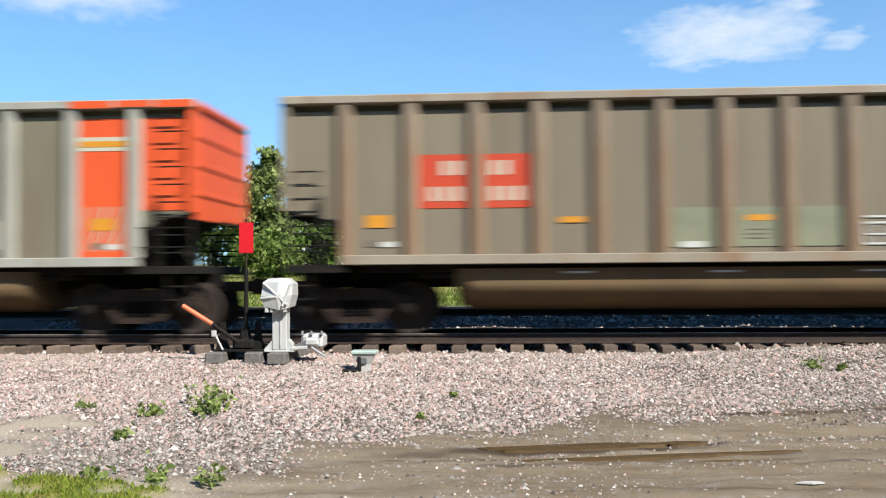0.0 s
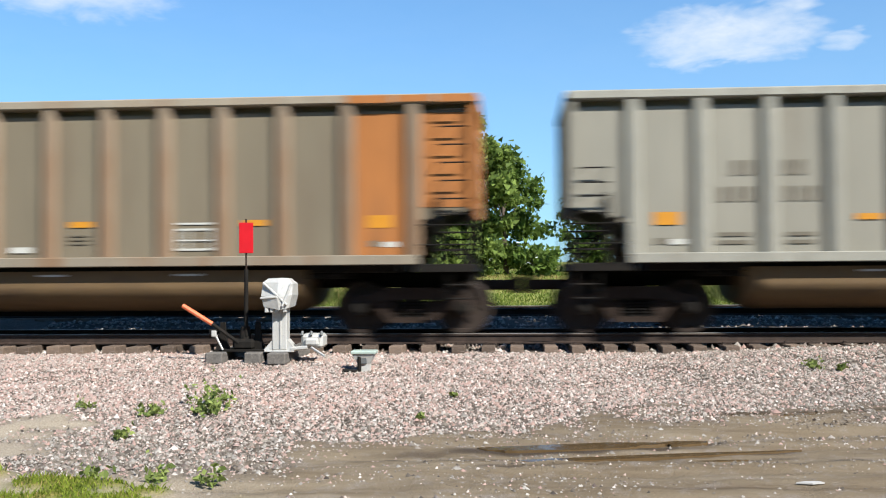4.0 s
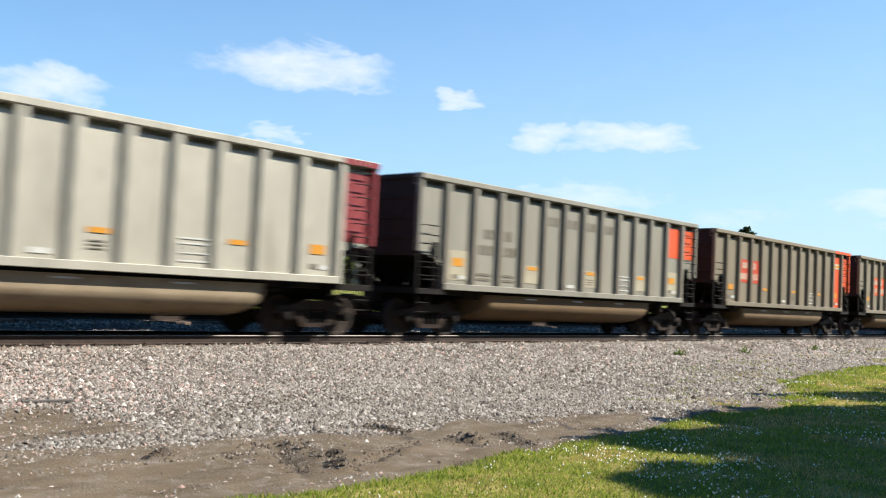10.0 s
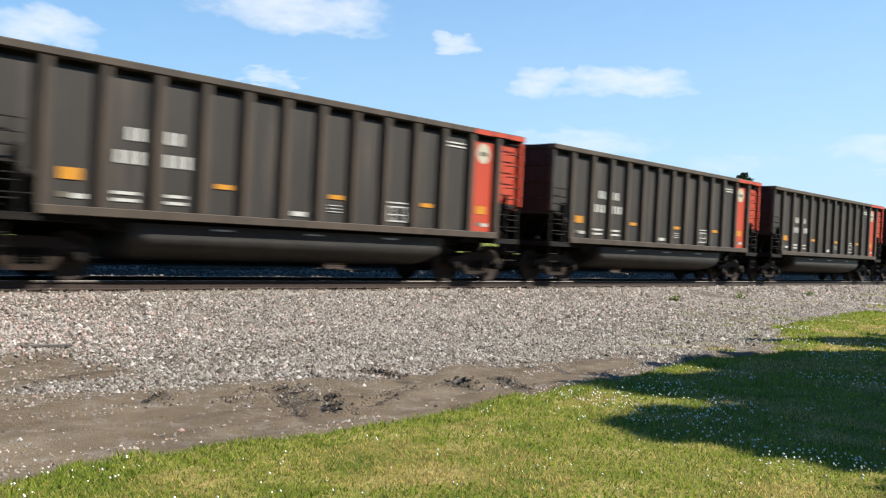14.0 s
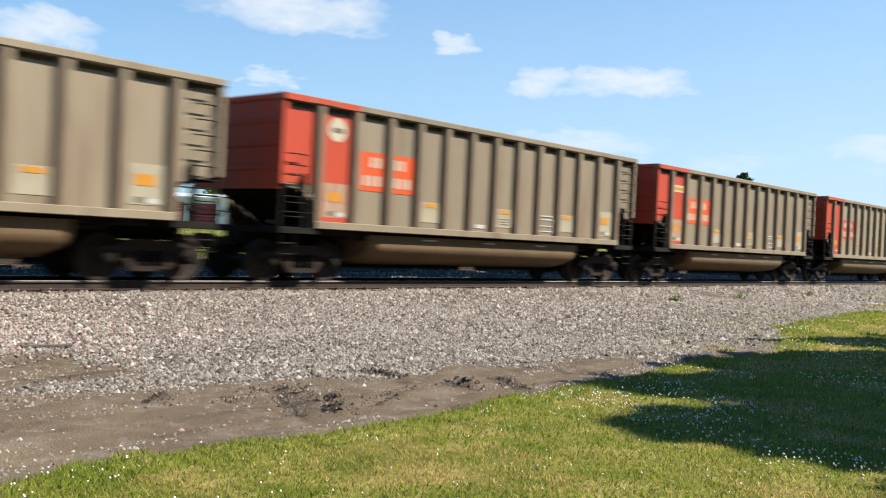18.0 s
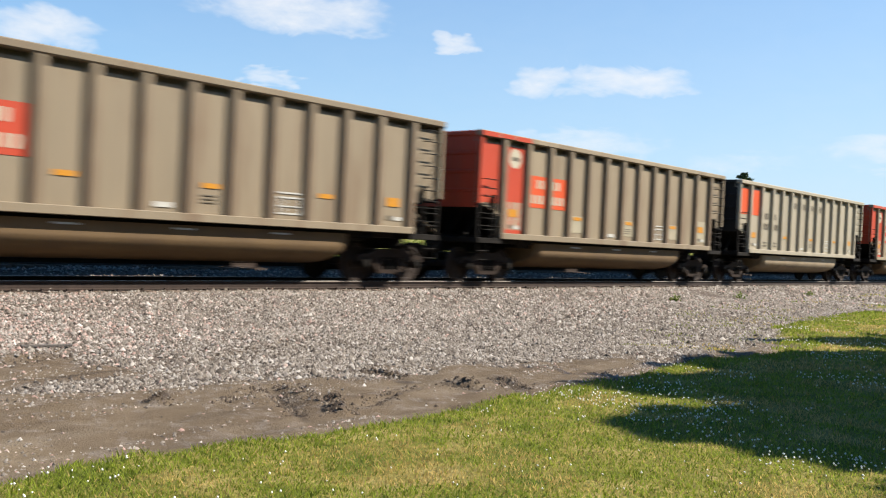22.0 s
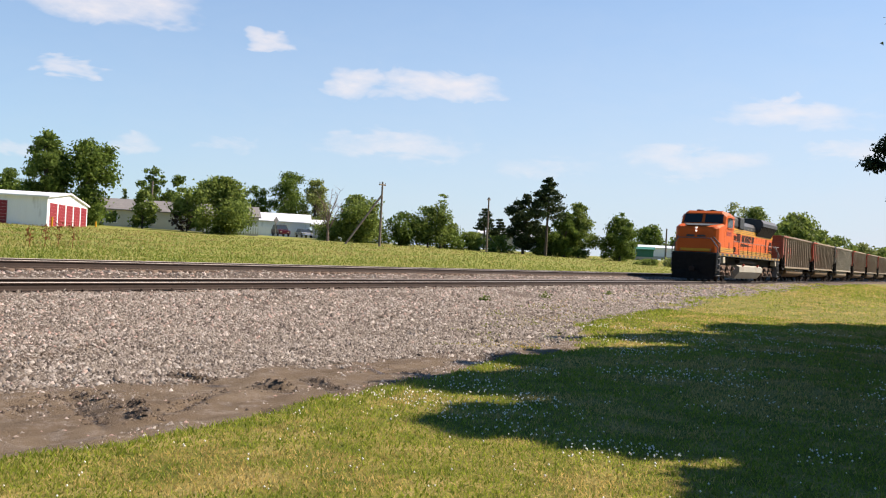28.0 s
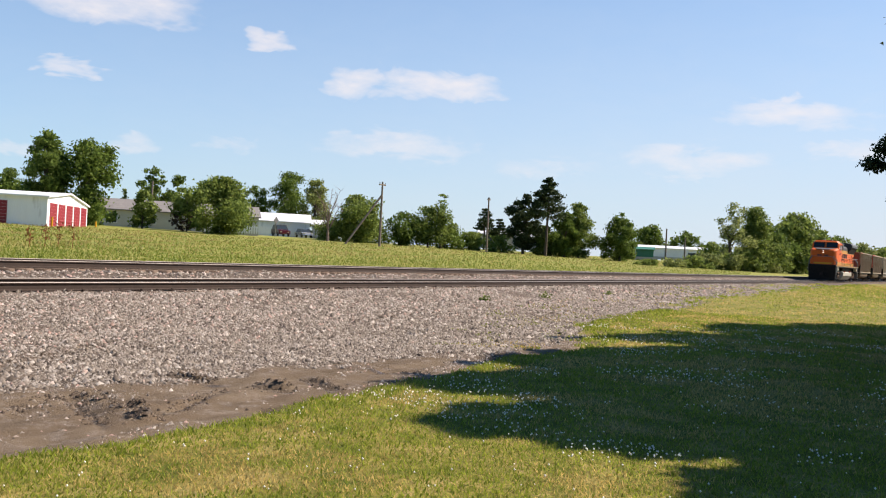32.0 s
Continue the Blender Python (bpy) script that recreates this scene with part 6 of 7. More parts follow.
# storage sheds: the gable end and one long side face the line
def storage():
    z0 = 1.25
    turn = 38.2
    shed = thing("storage_shed", pose(54.8, 71.4, z0 - 0.1, 0, 0, turn), "white metal storage shed with red roll-up doors", "storage shed")
    part("wall", bmx(prism, [(0, 0), (15.5, 0), (15.5, 2.6), (7.75, 3.45), (0, 2.85)], "y", 0, 34), WHITE_SIDING, shed)
    for s, pts in (("roof", [(-0.25, 2.82), (7.75, 3.46), (7.75, 3.60), (-0.25, 2.98)]), ("roof", [(7.75, 3.46), (15.75, 2.56), (15.75, 2.72), (7.75, 3.60)])):
        part(s, bmx(prism, pts, "y", -0.2, 34.2), ROOF_PALE, shed)
    part("slab", bmx(box, -1.5, 17, -2.0, 34.5, -0.3, 0.06), CONCRETE, shed)
    for i in range(5):
        a = 0.75 + i * 2.95
        d = part("door", bmx(box, a - 0.1, a + 2.5, -0.03, 0.02, 0.06, 2.5), WHITE_SIDING, shed)
        for k in range(8):
            z = 0.1 + k * 0.29
            part("door_panel", bmx(box, a, a + 2.4, -0.055, -0.028, z, z + 0.275), DOOR_RED, d)
        part("corner_trim", bmx(box, a - 0.42, a - 0.14, -0.06, 0.0, 0.06, 2.6), WHITE_SIDING, shed)
    for i in range(10):
        a = 3.3 + i * 3.0
        d = part("door", bmx(box, -0.03, 0.02, a - 0.1, a + 2.5, 0.06, 2.5), WHITE_SIDING, shed)
        for k in range(8):
            z = 0.1 + k * 0.29
            part("door_panel", bmx(box, -0.055, -0.028, a, a + 2.4, z, z + 0.275), DOOR_RED, d)
    for bx, by in ((-0.6, -0.6), (16.0, -0.8)):
        b = thing("bollard", shed.matrix_basis @ Matrix.Translation((bx, by, 0.06)), "yellow painted steel bollard beside the shed", "bollard", "bollards by the shed")
        part("post", bmx(rod, (0, 0, 0), (0, 0, 1.1), 0.09, 10), L_YELLOW, b)


storage()
make_house("house", 83.7, 99.5, -44.2, 20.5, 8.0, 2.5, 3.9, CLAPBOARD, ROOF_GREY, "long pale single-storey house with grey shingle roof",
           [(0, 1.2, 0.8, 1.3, 1.2, "window"), (0, 6.3, 0.9, 1.0, 1.1, "window"), (0, 11.4, 0.8, 1.6, 1.1, "window"), (0, 14.3, 0.1, 0.95, 2.0, "front_door"), (0, 16.2, 0.8, 1.4, 1.2, "window"), (0, 18.4, 0.8, 1.2, 1.2, "window")], base=1.85)
make_house("garage", 123.6, 109.3, -50.4, 10.3, 9.0, 2.6, 4.0, WHITE_SIDING, ROOF_PALE, "white metal garage with pale roof and two wide doors",
           [(0, 0.8, 0.05, 4.2, 2.2, "garage"), (0, 5.6, 0.05, 4.0, 2.2, "garage")], "garage", 2.2)
make_house("shed", 126.6, 97.9, -52.0, 3.6, 4.0, 2.2, 2.9, CLAPBOARD, ROOF_PALE, "small pale garden shed", [(0, 2.0, 0.9, 0.9, 0.8, "window")], "shed", 2.3)
make_house("house", 172.5, 90.9, -64.4, 14.6, 9.0, 2.1, 3.4, CLAPBOARD, ROOF_PALE, "far grey house with a pale hipped roof",
           [(0, 1.6, 0.8, 1.1, 1.1, "window"), (0, 4.0, 0.8, 1.1, 1.1, "window"), (0, 7.0, 0.8, 2.0, 1.1, "window"), (0, 11.4, 0.8, 1.2, 1.1, "window")], base=2.95)
make_house("metal_building", 218.3, 72.4, -73.6, 15.8, 10.0, 2.0, 2.6, WHITE_SIDING, ROOF_PALE, "long low pale metal building far down the line", [(0, 11.4, 0.05, 3.4, 1.2, "window")], "building", 2.6)
make_house("green_shed", 180.0, 60.2, -70.0, 3.4, 4.0, 1.5, 1.9, PALE_GREEN, PALE_GREEN, "small green metal shed in the grass", [], "shed", 2.1)
make_house("house", -20.6, 86.0, 8.0, 11.0, 8.0, 2.7, 4.4, CLAPBOARD, ROOF_GREY, "white house half hidden by trees across the line", [(0, 2.0, 0.9, 1.2, 1.3, "window"), (0, 7.5, 0.9, 1.2, 1.3, "window")])
make_house("barn", 33.5, 84.0, 16.0, 12.0, 9.0, 2.8, 4.0, WHITE_SIDING, ROOF_PALE, "white metal outbuilding behind the trees", [(0, 4.0, 0.05, 3.0, 2.4, "garage")], "barn")


# ---- poles, signs and cars by the houses ----
def utility_pole(x, y, top, arm=1.2, brace=False, base=None, label="weathered wooden utility pole with a cross-arm"):
    z0 = height_at(x, y) if base is None else base
    p = thing("utility_pole", (x, y, z0 - 0.2), label, "utility pole")
    h = top - z0 + 0.2
    part("post", bmx(rod, (0, 0, 0), (0.0, 0, h), 0.17, 10, 0.11), POLE_WOOD, p)
    if arm:
        part("crossarm", bmx(box, -arm / 2, arm / 2, -0.07, 0.07, h - 0.45, h - 0.3), POLE_WOOD, p)
        for dx in (-arm / 2 + 0.1, arm / 2 - 0.1):
            part("insulator", bmx(rod, (dx, 0, h - 0.3), (dx, 0, h - 0.1), 0.05, 8), L_GREY, p)
    if brace:
        part("brace", bmx(rod, (0, 0, h * 0.8), (-3.9, 2.6, 0.1), 0.13, 8), POLE_WOOD, p)
    return p


utility_pole(71.7, 93.7, 9.7, 0.0)
utility_pole(99.8, 66.6, 9.45, 1.4, True, None, "wooden utility pole with a slanting push brace")
utility_pole(133.3, 68.8, 10.0, 0.9)
utility_pole(92.1, 98.7, 8.6, 0.0)
utility_pole(143.6, 43.3, 6.4, 0.0)
utility_pole(154.0, 43.3, 5.5, 0.0)
sign = thing("road_sign", (107.4, 89.8, 1.7), "grey diamond road sign seen from behind", "sign")
part("post", bmx(box, -0.04, 0.04, -0.04, 0.04, 0, 3.1), L_GREY, sign)
part("plate", bmx(prism, [(-0.55, 2.65), (0, 2.1), (0.55, 2.65), (0, 3.2)], "y", -0.07, -0.05), L_GREY, sign)


def make_vehicle(name, x, y, turn, length, width, tall, paint, label, bonnet=0.28, rear=0.1):
    z0 = 2.25 if y > 90 else height_at(x, y)
    v = thing(name, pose(x, y, z0, 0, 0, turn), label, "car")
    h, l = tall, length / 2
    body = [(-l, 0.35), (-l, h * 0.55), (-l + length * rear, h * 0.60), (l - length * bonnet, h * 0.60), (l - 0.1, h * 0.5), (l, 0.4)]
    part("body", bmx(prism, body, "y", -width / 2, width / 2), paint, v)
    part("cabin", bmx(loft, [[(-l + length * rear, -width / 2 + 0.05, h * 0.6), (l - length * bonnet, -width / 2 + 0.05, h * 0.6), (l - length * bonnet, width / 2 - 0.05, h * 0.6), (-l + length * rear, width / 2 - 0.05, h * 0.6)],
                             [(-l + length * (rear + 0.06), -width / 2 + 0.2, h), (l - length * (bonnet + 0.15), -width / 2 + 0.2, h), (l - length * (bonnet + 0.15), width / 2 - 0.2, h), (-l + length * (rear + 0.06), width / 2 - 0.2, h)]]), WINDOW_DARK, v)
    part("roof", bmx(box, -l + length * (rear + 0.05), l - length * (bonnet + 0.14), -width / 2 + 0.18, width / 2 - 0.18, h - 0.05, h + 0.02, 0.02), paint, v)
    for sx in (-0.31, 0.31):
        for sy in (-1, 1):
            w = part("wheel", bmx(rod, (sx * length, sy * (width / 2 - 0.2), 0.34), (sx * length, sy * (width / 2 + 0.01), 0.34), 0.34, 14), UNDER, v)
            part("rim", bmx(rod, (sx * length, sy * (width / 2 + 0.005), 0.34), (sx * length, sy * (width / 2 + 0.02), 0.34), 0.2, 10), L_GREY, w)
    for sy in (-0.6, 0.6):
        part("headlight", bmx(box, l - 0.08, l + 0.02, sy - 0.14, sy + 0.14, 0.62, 0.76), CREAM, v)
    return v


CAR_WINE = material("wine_red_car_paint", (0.072, 0.00864, 0.0108), 0.25, 0.2, 0.05, 1, 20, 0.0)
CAR_SILVER = material("silver_car_paint", (0.36, 0.3744, 0.396), 0.25, 0.4, 0.05, 1, 20, 0.0)
CAR_WHITE = material("white_car_paint", (0.75, 0.75, 0.75), 0.3, 0.0, 0.05, 1, 20, 0.0)
make_vehicle("suv", 122.4, 101.2, 235, 4.8, 1.95, 1.85, CAR_WINE, "wine-red sport utility vehicle parked before the garage", 0.26, 0.02)
make_vehicle("sedan", 125.6, 98.9, 235, 4.6, 1.8, 1.42, CAR_SILVER, "silver sedan parked before the garage")
make_vehicle("pickup_truck", 0.6, 68.0, 180, 5.4, 1.95, 1.85, CAR_WHITE, "white pickup truck parked across the line", 0.3, 0.42)


def picket_fence(x, y, turn, length, base):
    f = thing("picket_fence", pose(x, y, base, 0, 0, turn), "white picket fence before the house", "fence")
    for z in (0.35, 0.8):
        part("fence_rail", bmx(box, 0, length, 0.0, 0.05, z, z + 0.1), WHITE_SIDING, f)
    for i in range(int(length / 0.32)):
        part("picket", shared("picket", WHITE_SIDING, lambda bm: prism(bm, [(0, 0), (0.2, 0), (0.2, 1.0), (0.1, 1.12), (0, 1.0)], "y", -0.03, 0.0)), None, f, "", (i * 0.32, 0, 0))


picket_fence(93.0, 90.2, -44, 9.0, 2.15)


# ---- beside the points: hand switch stand, signal lamp case and junction box ----
def at_ground(x, y, lift=0.0):
    return height_at(x, y) + lift


SWITCH_WHITE = material("chipped_silver_paint", (0.42, 0.41, 0.385), 0.45, 0.2, 0.12, 6, 40, 0.08, (0.216, 0.2016, 0.1872), 0.15)
TARGET_RED = material("red_switch_target", (0.4464, 0.00864, 0.0144), 0.4, 0.0, 0.08, 4, 40, 0.03)
LEVER_ORANGE = material("orange_lever_sleeve", (0.576, 0.1296, 0.0504), 0.5, 0.0, 0.1, 6, 40, 0.05)
JB_GREEN = material("pale_green_enamel", (0.3024, 0.36, 0.3168), 0.5, 0.0, 0.12, 6, 40, 0.05)
OLD_TIE = material("split_grey_timber", (0.108, 0.0972, 0.0864), 0.9, 0, 0.3, 5, 40, 0.4, (0.1872, 0.1656, 0.144), 0.25, (4, 0.6, 4))


def switch_stand():
    s = thing("switch_stand", (-4.1, 14.55, -0.32), "black hand switch stand with red target and orange lever", "switch stand")
    for x in (-0.42, 0.18):
        part("timber", bmx(box, x - 0.13, x + 0.13, -0.2, 2.0, 0.0, 0.17, 0.015), OLD_TIE, s)
    part("base_plate", bmx(box, -0.5, 0.4, 0.05, 0.5, 0.17, 0.20), UNDER, s)
    part("housing", bmx(lambda bm: (box(bm, -0.22, 0.12, 0.1, 0.42, 0.19, 0.36, 0.04), rod(bm, (-0.05, 0.26, 0.34), (-0.05, 0.26, 0.55), 0.10, 12, 0.07))), UNDER, s)
    part("mast", bmx(rod, (-0.02, 0.2, 0.4), (-0.02, 0.2, 1.45), 0.033, 10), UNDER, s)
    part("target_rod", bmx(rod, (-0.02, 0.2, 1.4), (-0.02, 0.2, 2.24), 0.014, 8), RUST_IRON, s)
    part("target", bmx(box, -0.125, 0.10, 0.17, 0.182, 1.70, 2.18, 0.004), TARGET_RED, s, "red rectangular switch target with clipped corners")
    part("lever", bmx(lambda bm: (rod(bm, (-0.12, 0.12, 0.30), (-0.52, 0.06, 0.60), 0.03, 8), box(bm, -0.56, -0.44, 0.02, 0.12, 0.42, 0.52, 0.01))), UNDER, s)
    part("lever_sleeve", bmx(rod, (-0.52, 0.06, 0.60), (-0.97, 0.0, 0.89), 0.036, 8), LEVER_ORANGE, s, "orange lever sleeve")
    part("latch", bmx(lambda bm: (box(bm, -0.52, -0.44, 0.0, 0.1, 0.40, 0.50, 0.01), rod(bm, (-0.46, 0.05, 0.42), (-0.34, 0.02, 0.20), 0.016, 6))), SWITCH_WHITE, s, "bright steel latch")
    for x in (-0.4, 0.16):
        part("lever_rest", bmx(lambda bm: (prism(bm, [(x - 0.12, 0.17), (x + 0.12, 0.17), (x + 0.05, 0.38), (x + 0.035, 0.62), (x - 0.035, 0.62), (x - 0.05, 0.38)], "y", 0.2, 0.27))), UNDER, s)
    part("throw_rod", bmx(rod, (-0.05, 0.4, 0.24), (-0.05, 2.1, 0.22), 0.03, 8), RUST_IRON, s)


def lamp_case():
    s = thing("signal_case", (-3.55, 14.6, -0.30), "silver-painted pedestal case wrapped in white sheeting", "signal case")
    part("timber", bmx(box, -0.12, 0.16, -0.35, 1.9, -0.02, 0.15, 0.015), OLD_TIE, s)
    part("base_flange", bmx(lambda bm: (box(bm, -0.22, 0.25, -0.12, 0.22, 0.15, 0.18, 0.005), prism(bm, [(-0.24, 0.18), (0.27, 0.18), (0.13, 0.34), (-0.1, 0.34)], "y", -0.06, 0.16))), SWITCH_WHITE, s)
    part("pedestal", bmx(lambda bm: (box(bm, -0.105, 0.125, -0.08, 0.16, 0.18, 0.86, 0.012), box(bm, 0.02, 0.04, -0.095, -0.07, 0.22, 0.84))), SWITCH_WHITE, s)
    wrap = bmx(loft, [[(-0.20, -0.2, 0.85), (0.05, -0.24, 0.80), (0.19, -0.2, 0.83), (0.2, 0.2, 0.85), (0.0, 0.24, 0.84), (-0.2, 0.2, 0.88)],
                      [(-0.235, -0.22, 1.02), (0.02, -0.27, 0.98), (0.245, -0.22, 1.03), (0.24, 0.22, 1.02), (0.0, 0.26, 1.0), (-0.23, 0.22, 1.04)],
                      [(-0.21, -0.2, 1.22), (0.03, -0.22, 1.22), (0.25, -0.19, 1.20), (0.24, 0.2, 1.2), (0.02, 0.22, 1.22), (-0.2, 0.2, 1.22)],
                      [(-0.15, -0.13, 1.28), (0.03, -0.14, 1.29), (0.17, -0.12, 1.28), (0.16, 0.12, 1.28), (0.02, 0.13, 1.29), (-0.13, 0.12, 1.28)]])
    part("head", wrap, SWITCH_WHITE, s, "wrapped silver lamp head")
    for a, b in (((-0.2, -0.245, 1.22), (0.17, -0.25, 0.88)), ((0.23, -0.22, 1.2), (0.1, -0.26, 0.86)), ((-0.24, -0.23, 0.98), (0.02, -0.265, 1.0))):
        part("strap", bmx(rod, a, b, 0.018, 6), SWITCH_WHITE, s)
    for x in (-0.16, -0.08, 0.0, 0.12):
        part("conduit_stub", bmx(box, x - 0.03, x + 0.03, -0.2, -0.1, 0.76, 0.88, 0.01), SWITCH_WHITE, s)
    motor = part("motor_box", bmx(lambda bm: (box(bm, 0.34, 0.68, -0.05, 0.35, 0.20, 0.42, 0.04), box(bm, 0.40, 0.62, -0.1, 0.1, 0.24, 0.36, 0.03))), SWITCH_WHITE, s, "small silver motor box")
    for x in (0.36, 0.5, 0.66):
        part("bolt", bmx(rod, (x, -0.07, 0.40), (x, -0.02, 0.46), 0.022, 6), L_GREY, motor)
    part("cable", bmx(lambda bm: (rod(bm, (0.5, -0.05, 0.22), (0.75, -0.25, 0.1), 0.02, 6), rod(bm, (0.2, -0.1, 0.2), (0.45, -0.1, 0.22), 0.03, 6))), SWITCH_WHITE, s)


def junction_box():
    s = thing("junction_box", (-2.14, 14.0, at_ground(-2.14, 14.0, -0.02)), "pale green cable junction box on a flared pedestal", "junction box")
    part("pedestal", bmx(loft, [[(-0.085, -0.08, 0), (0.09, -0.08, 0), (0.09, 0.08, 0), (-0.085, 0.08, 0)], [(-0.085, -0.08, 0.13), (0.09, -0.08, 0.13), (0.09, 0.08, 0.13), (-0.085, 0.08, 0.13)],
                                [(-0.17, -0.13, 0.28), (0.17, -0.13, 0.28), (0.17, 0.13, 0.28), (-0.17, 0.13, 0.28)]]), SWITCH_WHITE, s)
    part("lid", bmx(box, -0.185, 0.185, -0.15, 0.15, 0.275, 0.325, 0.012), JB_GREEN, s, "pale green lid")
    part("conduit", bmx(lambda bm: (rod(bm, (-0.06, -0.1, 0.0), (-0.06, -0.1, 0.24), 0.03, 8), rod(bm, (-0.06, -0.1, 0.02), (-0.3, -0.16, 0.04), 0.03, 8))), UNDER, s)
    part("bracket", bmx(box, -0.05, 0.05, -0.11, -0.075, 0.13, 0.26, 0.01), L_GREY, s)


switch_stand()
lamp_case()
junction_box()


# ---- standing water in the wheel tracks ----
def puddle(x, y, long, wide, turn, seed):
    """A level sheet of water; its shore is where the mud rises through it."""
    rng = np.random.RandomState(seed)
    w = thing("puddle", pose(x, y, puddle_level(y), 0, 0, math.degrees(turn)), "shallow brown puddle in a wheel track", "puddle", "puddles on the mud")
    wave = rng.uniform(0, 6.28, 3)
    pts = []
    for i in range(36):
        a = 2 * math.pi * i / 36
        k = 1.12 + 0.10 * math.sin(3 * a + wave[0]) + 0.08 * math.sin(5 * a + wave[1]) + 0.05 * math.sin(9 * a + wave[2])
        pts.append((long * k * math.cos(a), wide * k * math.sin(a)))
    part("water", bmx(prism, pts, "z", -0.05, 0.0), WATER, w)


WATER = material("muddy_brown_water", (0.085, 0.055, 0.026), 0.1, 0.0, 0.15, 2.0, 8, 0.0, spec=0.5)
for i, spot in enumerate(PUDDLES):
    puddle(*spot, 200 + i)


# ---- litter on the mud: a flat pale stone slab and a dropped board ----
slab = thing("stone_flake", (2.35, 7.72, at_ground(2.35, 7.72, 0.01)), "thin pale stone flake lying on mud", "stone")
part("flake", bmx(prism, [(-0.12, -0.015), (0.0, -0.04), (0.1, -0.01), (0.07, 0.035), (-0.04, 0.025)], "z", 0.0, 0.012), CONCRETE, slab)
board = thing("board", pose(5.9, 11.75, at_ground(5.9, 11.75, 0.02), 0, 0, -14), "weathered board lying on the ballast", "board")
part("plank", bmx(box, -0.31, 0.31, -0.03, 0.03, 0, 0.03, 0.005), OLD_TIE, board)


# ---- ties, ballast stones, grass: many small pieces ----
def tie_mesh(bm):
    box(bm, -0.115, 0.115, -1.3, 1.3, -0.36, -0.185, 0.012)


def tie_plate(bm):
    for s in (-0.7535, 0.7535):
        box(bm, -0.09, 0.09, s - 0.17, s + 0.17, -0.186, -0.173)
        for dx, dy in ((-0.05, -0.1), (0.05, 0.1)):
            box(bm, dx - 0.02, dx + 0.02, s + dy - 0.02, s + dy + 0.02, -0.175, -0.145)


def lay_ties():
    rng = np.random.RandomState(5)
    tie, plate = shared("tie", TIE, tie_mesh), shared("tie_plate", RAIL, tie_plate)
    x, k = -13.0, 0
    while k < 260:
        t = part("tie", tie, None, near_track, "", pose(x + rng.uniform(-0.03, 0.03), rng.uniform(-0.07, 0.07), rng.uniform(-0.01, 0.005), 0, 0, rng.uniform(-1.6, 1.6)))
        if x < 60:
            part("tie_plate", plate, None, t)
        x += 0.505
        k += 1
    for track, start, stop in ((near_track, x, 420.0), (far_track, -60.0, 420.0)):
        bm_v, bm_f = [], []
        cube = np.array([[sx, sy, sz] for sx in (-0.115, 0.115) for sy in (-1.3, 1.3) for sz in (-0.36, -0.19)])
        quad = np.array([[0, 1, 3, 2], [4, 6, 7, 5], [0, 4, 5, 1], [2, 3, 7, 6], [0, 2, 6, 4], [1, 5, 7, 3]])
        for i, cx in enumerate(np.arange(start, stop, 0.51)):
            bm_v.append(cube + np.array([cx + rng.uniform(-0.04, 0.04), rng.uniform(-0.06, 0.06), 0]))
            bm_f.append(quad + 8 * i)
        tagged(part("tie_row", fast_mesh("tie_row", np.concatenate(bm_v), np.concatenate(bm_f), [TIE_FAR]), None, track), kind="stuff")


TIE_FAR = material("weathered_ties_in_a_row", (0.1152, 0.0828, 0.0612), 0.9, 0, 0.35, 5, 40, 0.2, (0.2016, 0.1584, 0.1296), 0.2, (0.6, 4, 4), 0.3)
lay_ties()


def stone_material(name, stops):
    m = material(name, (0.5, 0.5, 0.5), 0.85, 0, 0.18, 30, 120, 0.3)
    nt = m.node_tree
    g = nt.nodes.new("ShaderNodeNewGeometry")
    ramp = nt.nodes.new("ShaderNodeValToRGB")
    ramp.color_ramp.interpolation = "LINEAR"
    while len(ramp.color_ramp.elements) < len(stops):
        ramp.color_ramp.elements.new(0.5)
    for e, (p, c) in zip(ramp.color_ramp.elements, stops):
        e.position, e.color = p, (*c, 1)
    nt.links.new(g.outputs["Random Per Island"], ramp.inputs[0])
    for n in nt.nodes:
        if n.bl_idname == "ShaderNodeMix" and n.blend_type == "MULTIPLY":
            nt.links.new(ramp.outputs[0], n.inputs["A"])
    return m


PINK_STONE = stone_material("pink_granite_ballast", [(0.0, (0.082, 0.060, 0.050)), (0.10, (0.192, 0.158, 0.134)), (0.28, (0.288, 0.187, 0.154)), (0.52, (0.346, 0.240, 0.202)), (0.70, (0.259, 0.235, 0.202)), (0.86, (0.394, 0.322, 0.278)), (1.0, (0.499, 0.446, 0.398))])
GREY_STONE = stone_material("grey_limestone_gravel", [(0.0, (0.043, 0.034, 0.027)), (0.18, (0.103, 0.085, 0.067)), (0.45, (0.159, 0.135, 0.111)), (0.7, (0.194, 0.169, 0.143)), (0.86, (0.249, 0.225, 0.196)), (1.0, (0.344, 0.318, 0.280))])
CLOD = stone_material("dark_mud_clods", [(0.0, (0.035, 0.024, 0.016)), (0.6, (0.075, 0.055, 0.038)), (1.0, (0.15, 0.12, 0.088))])


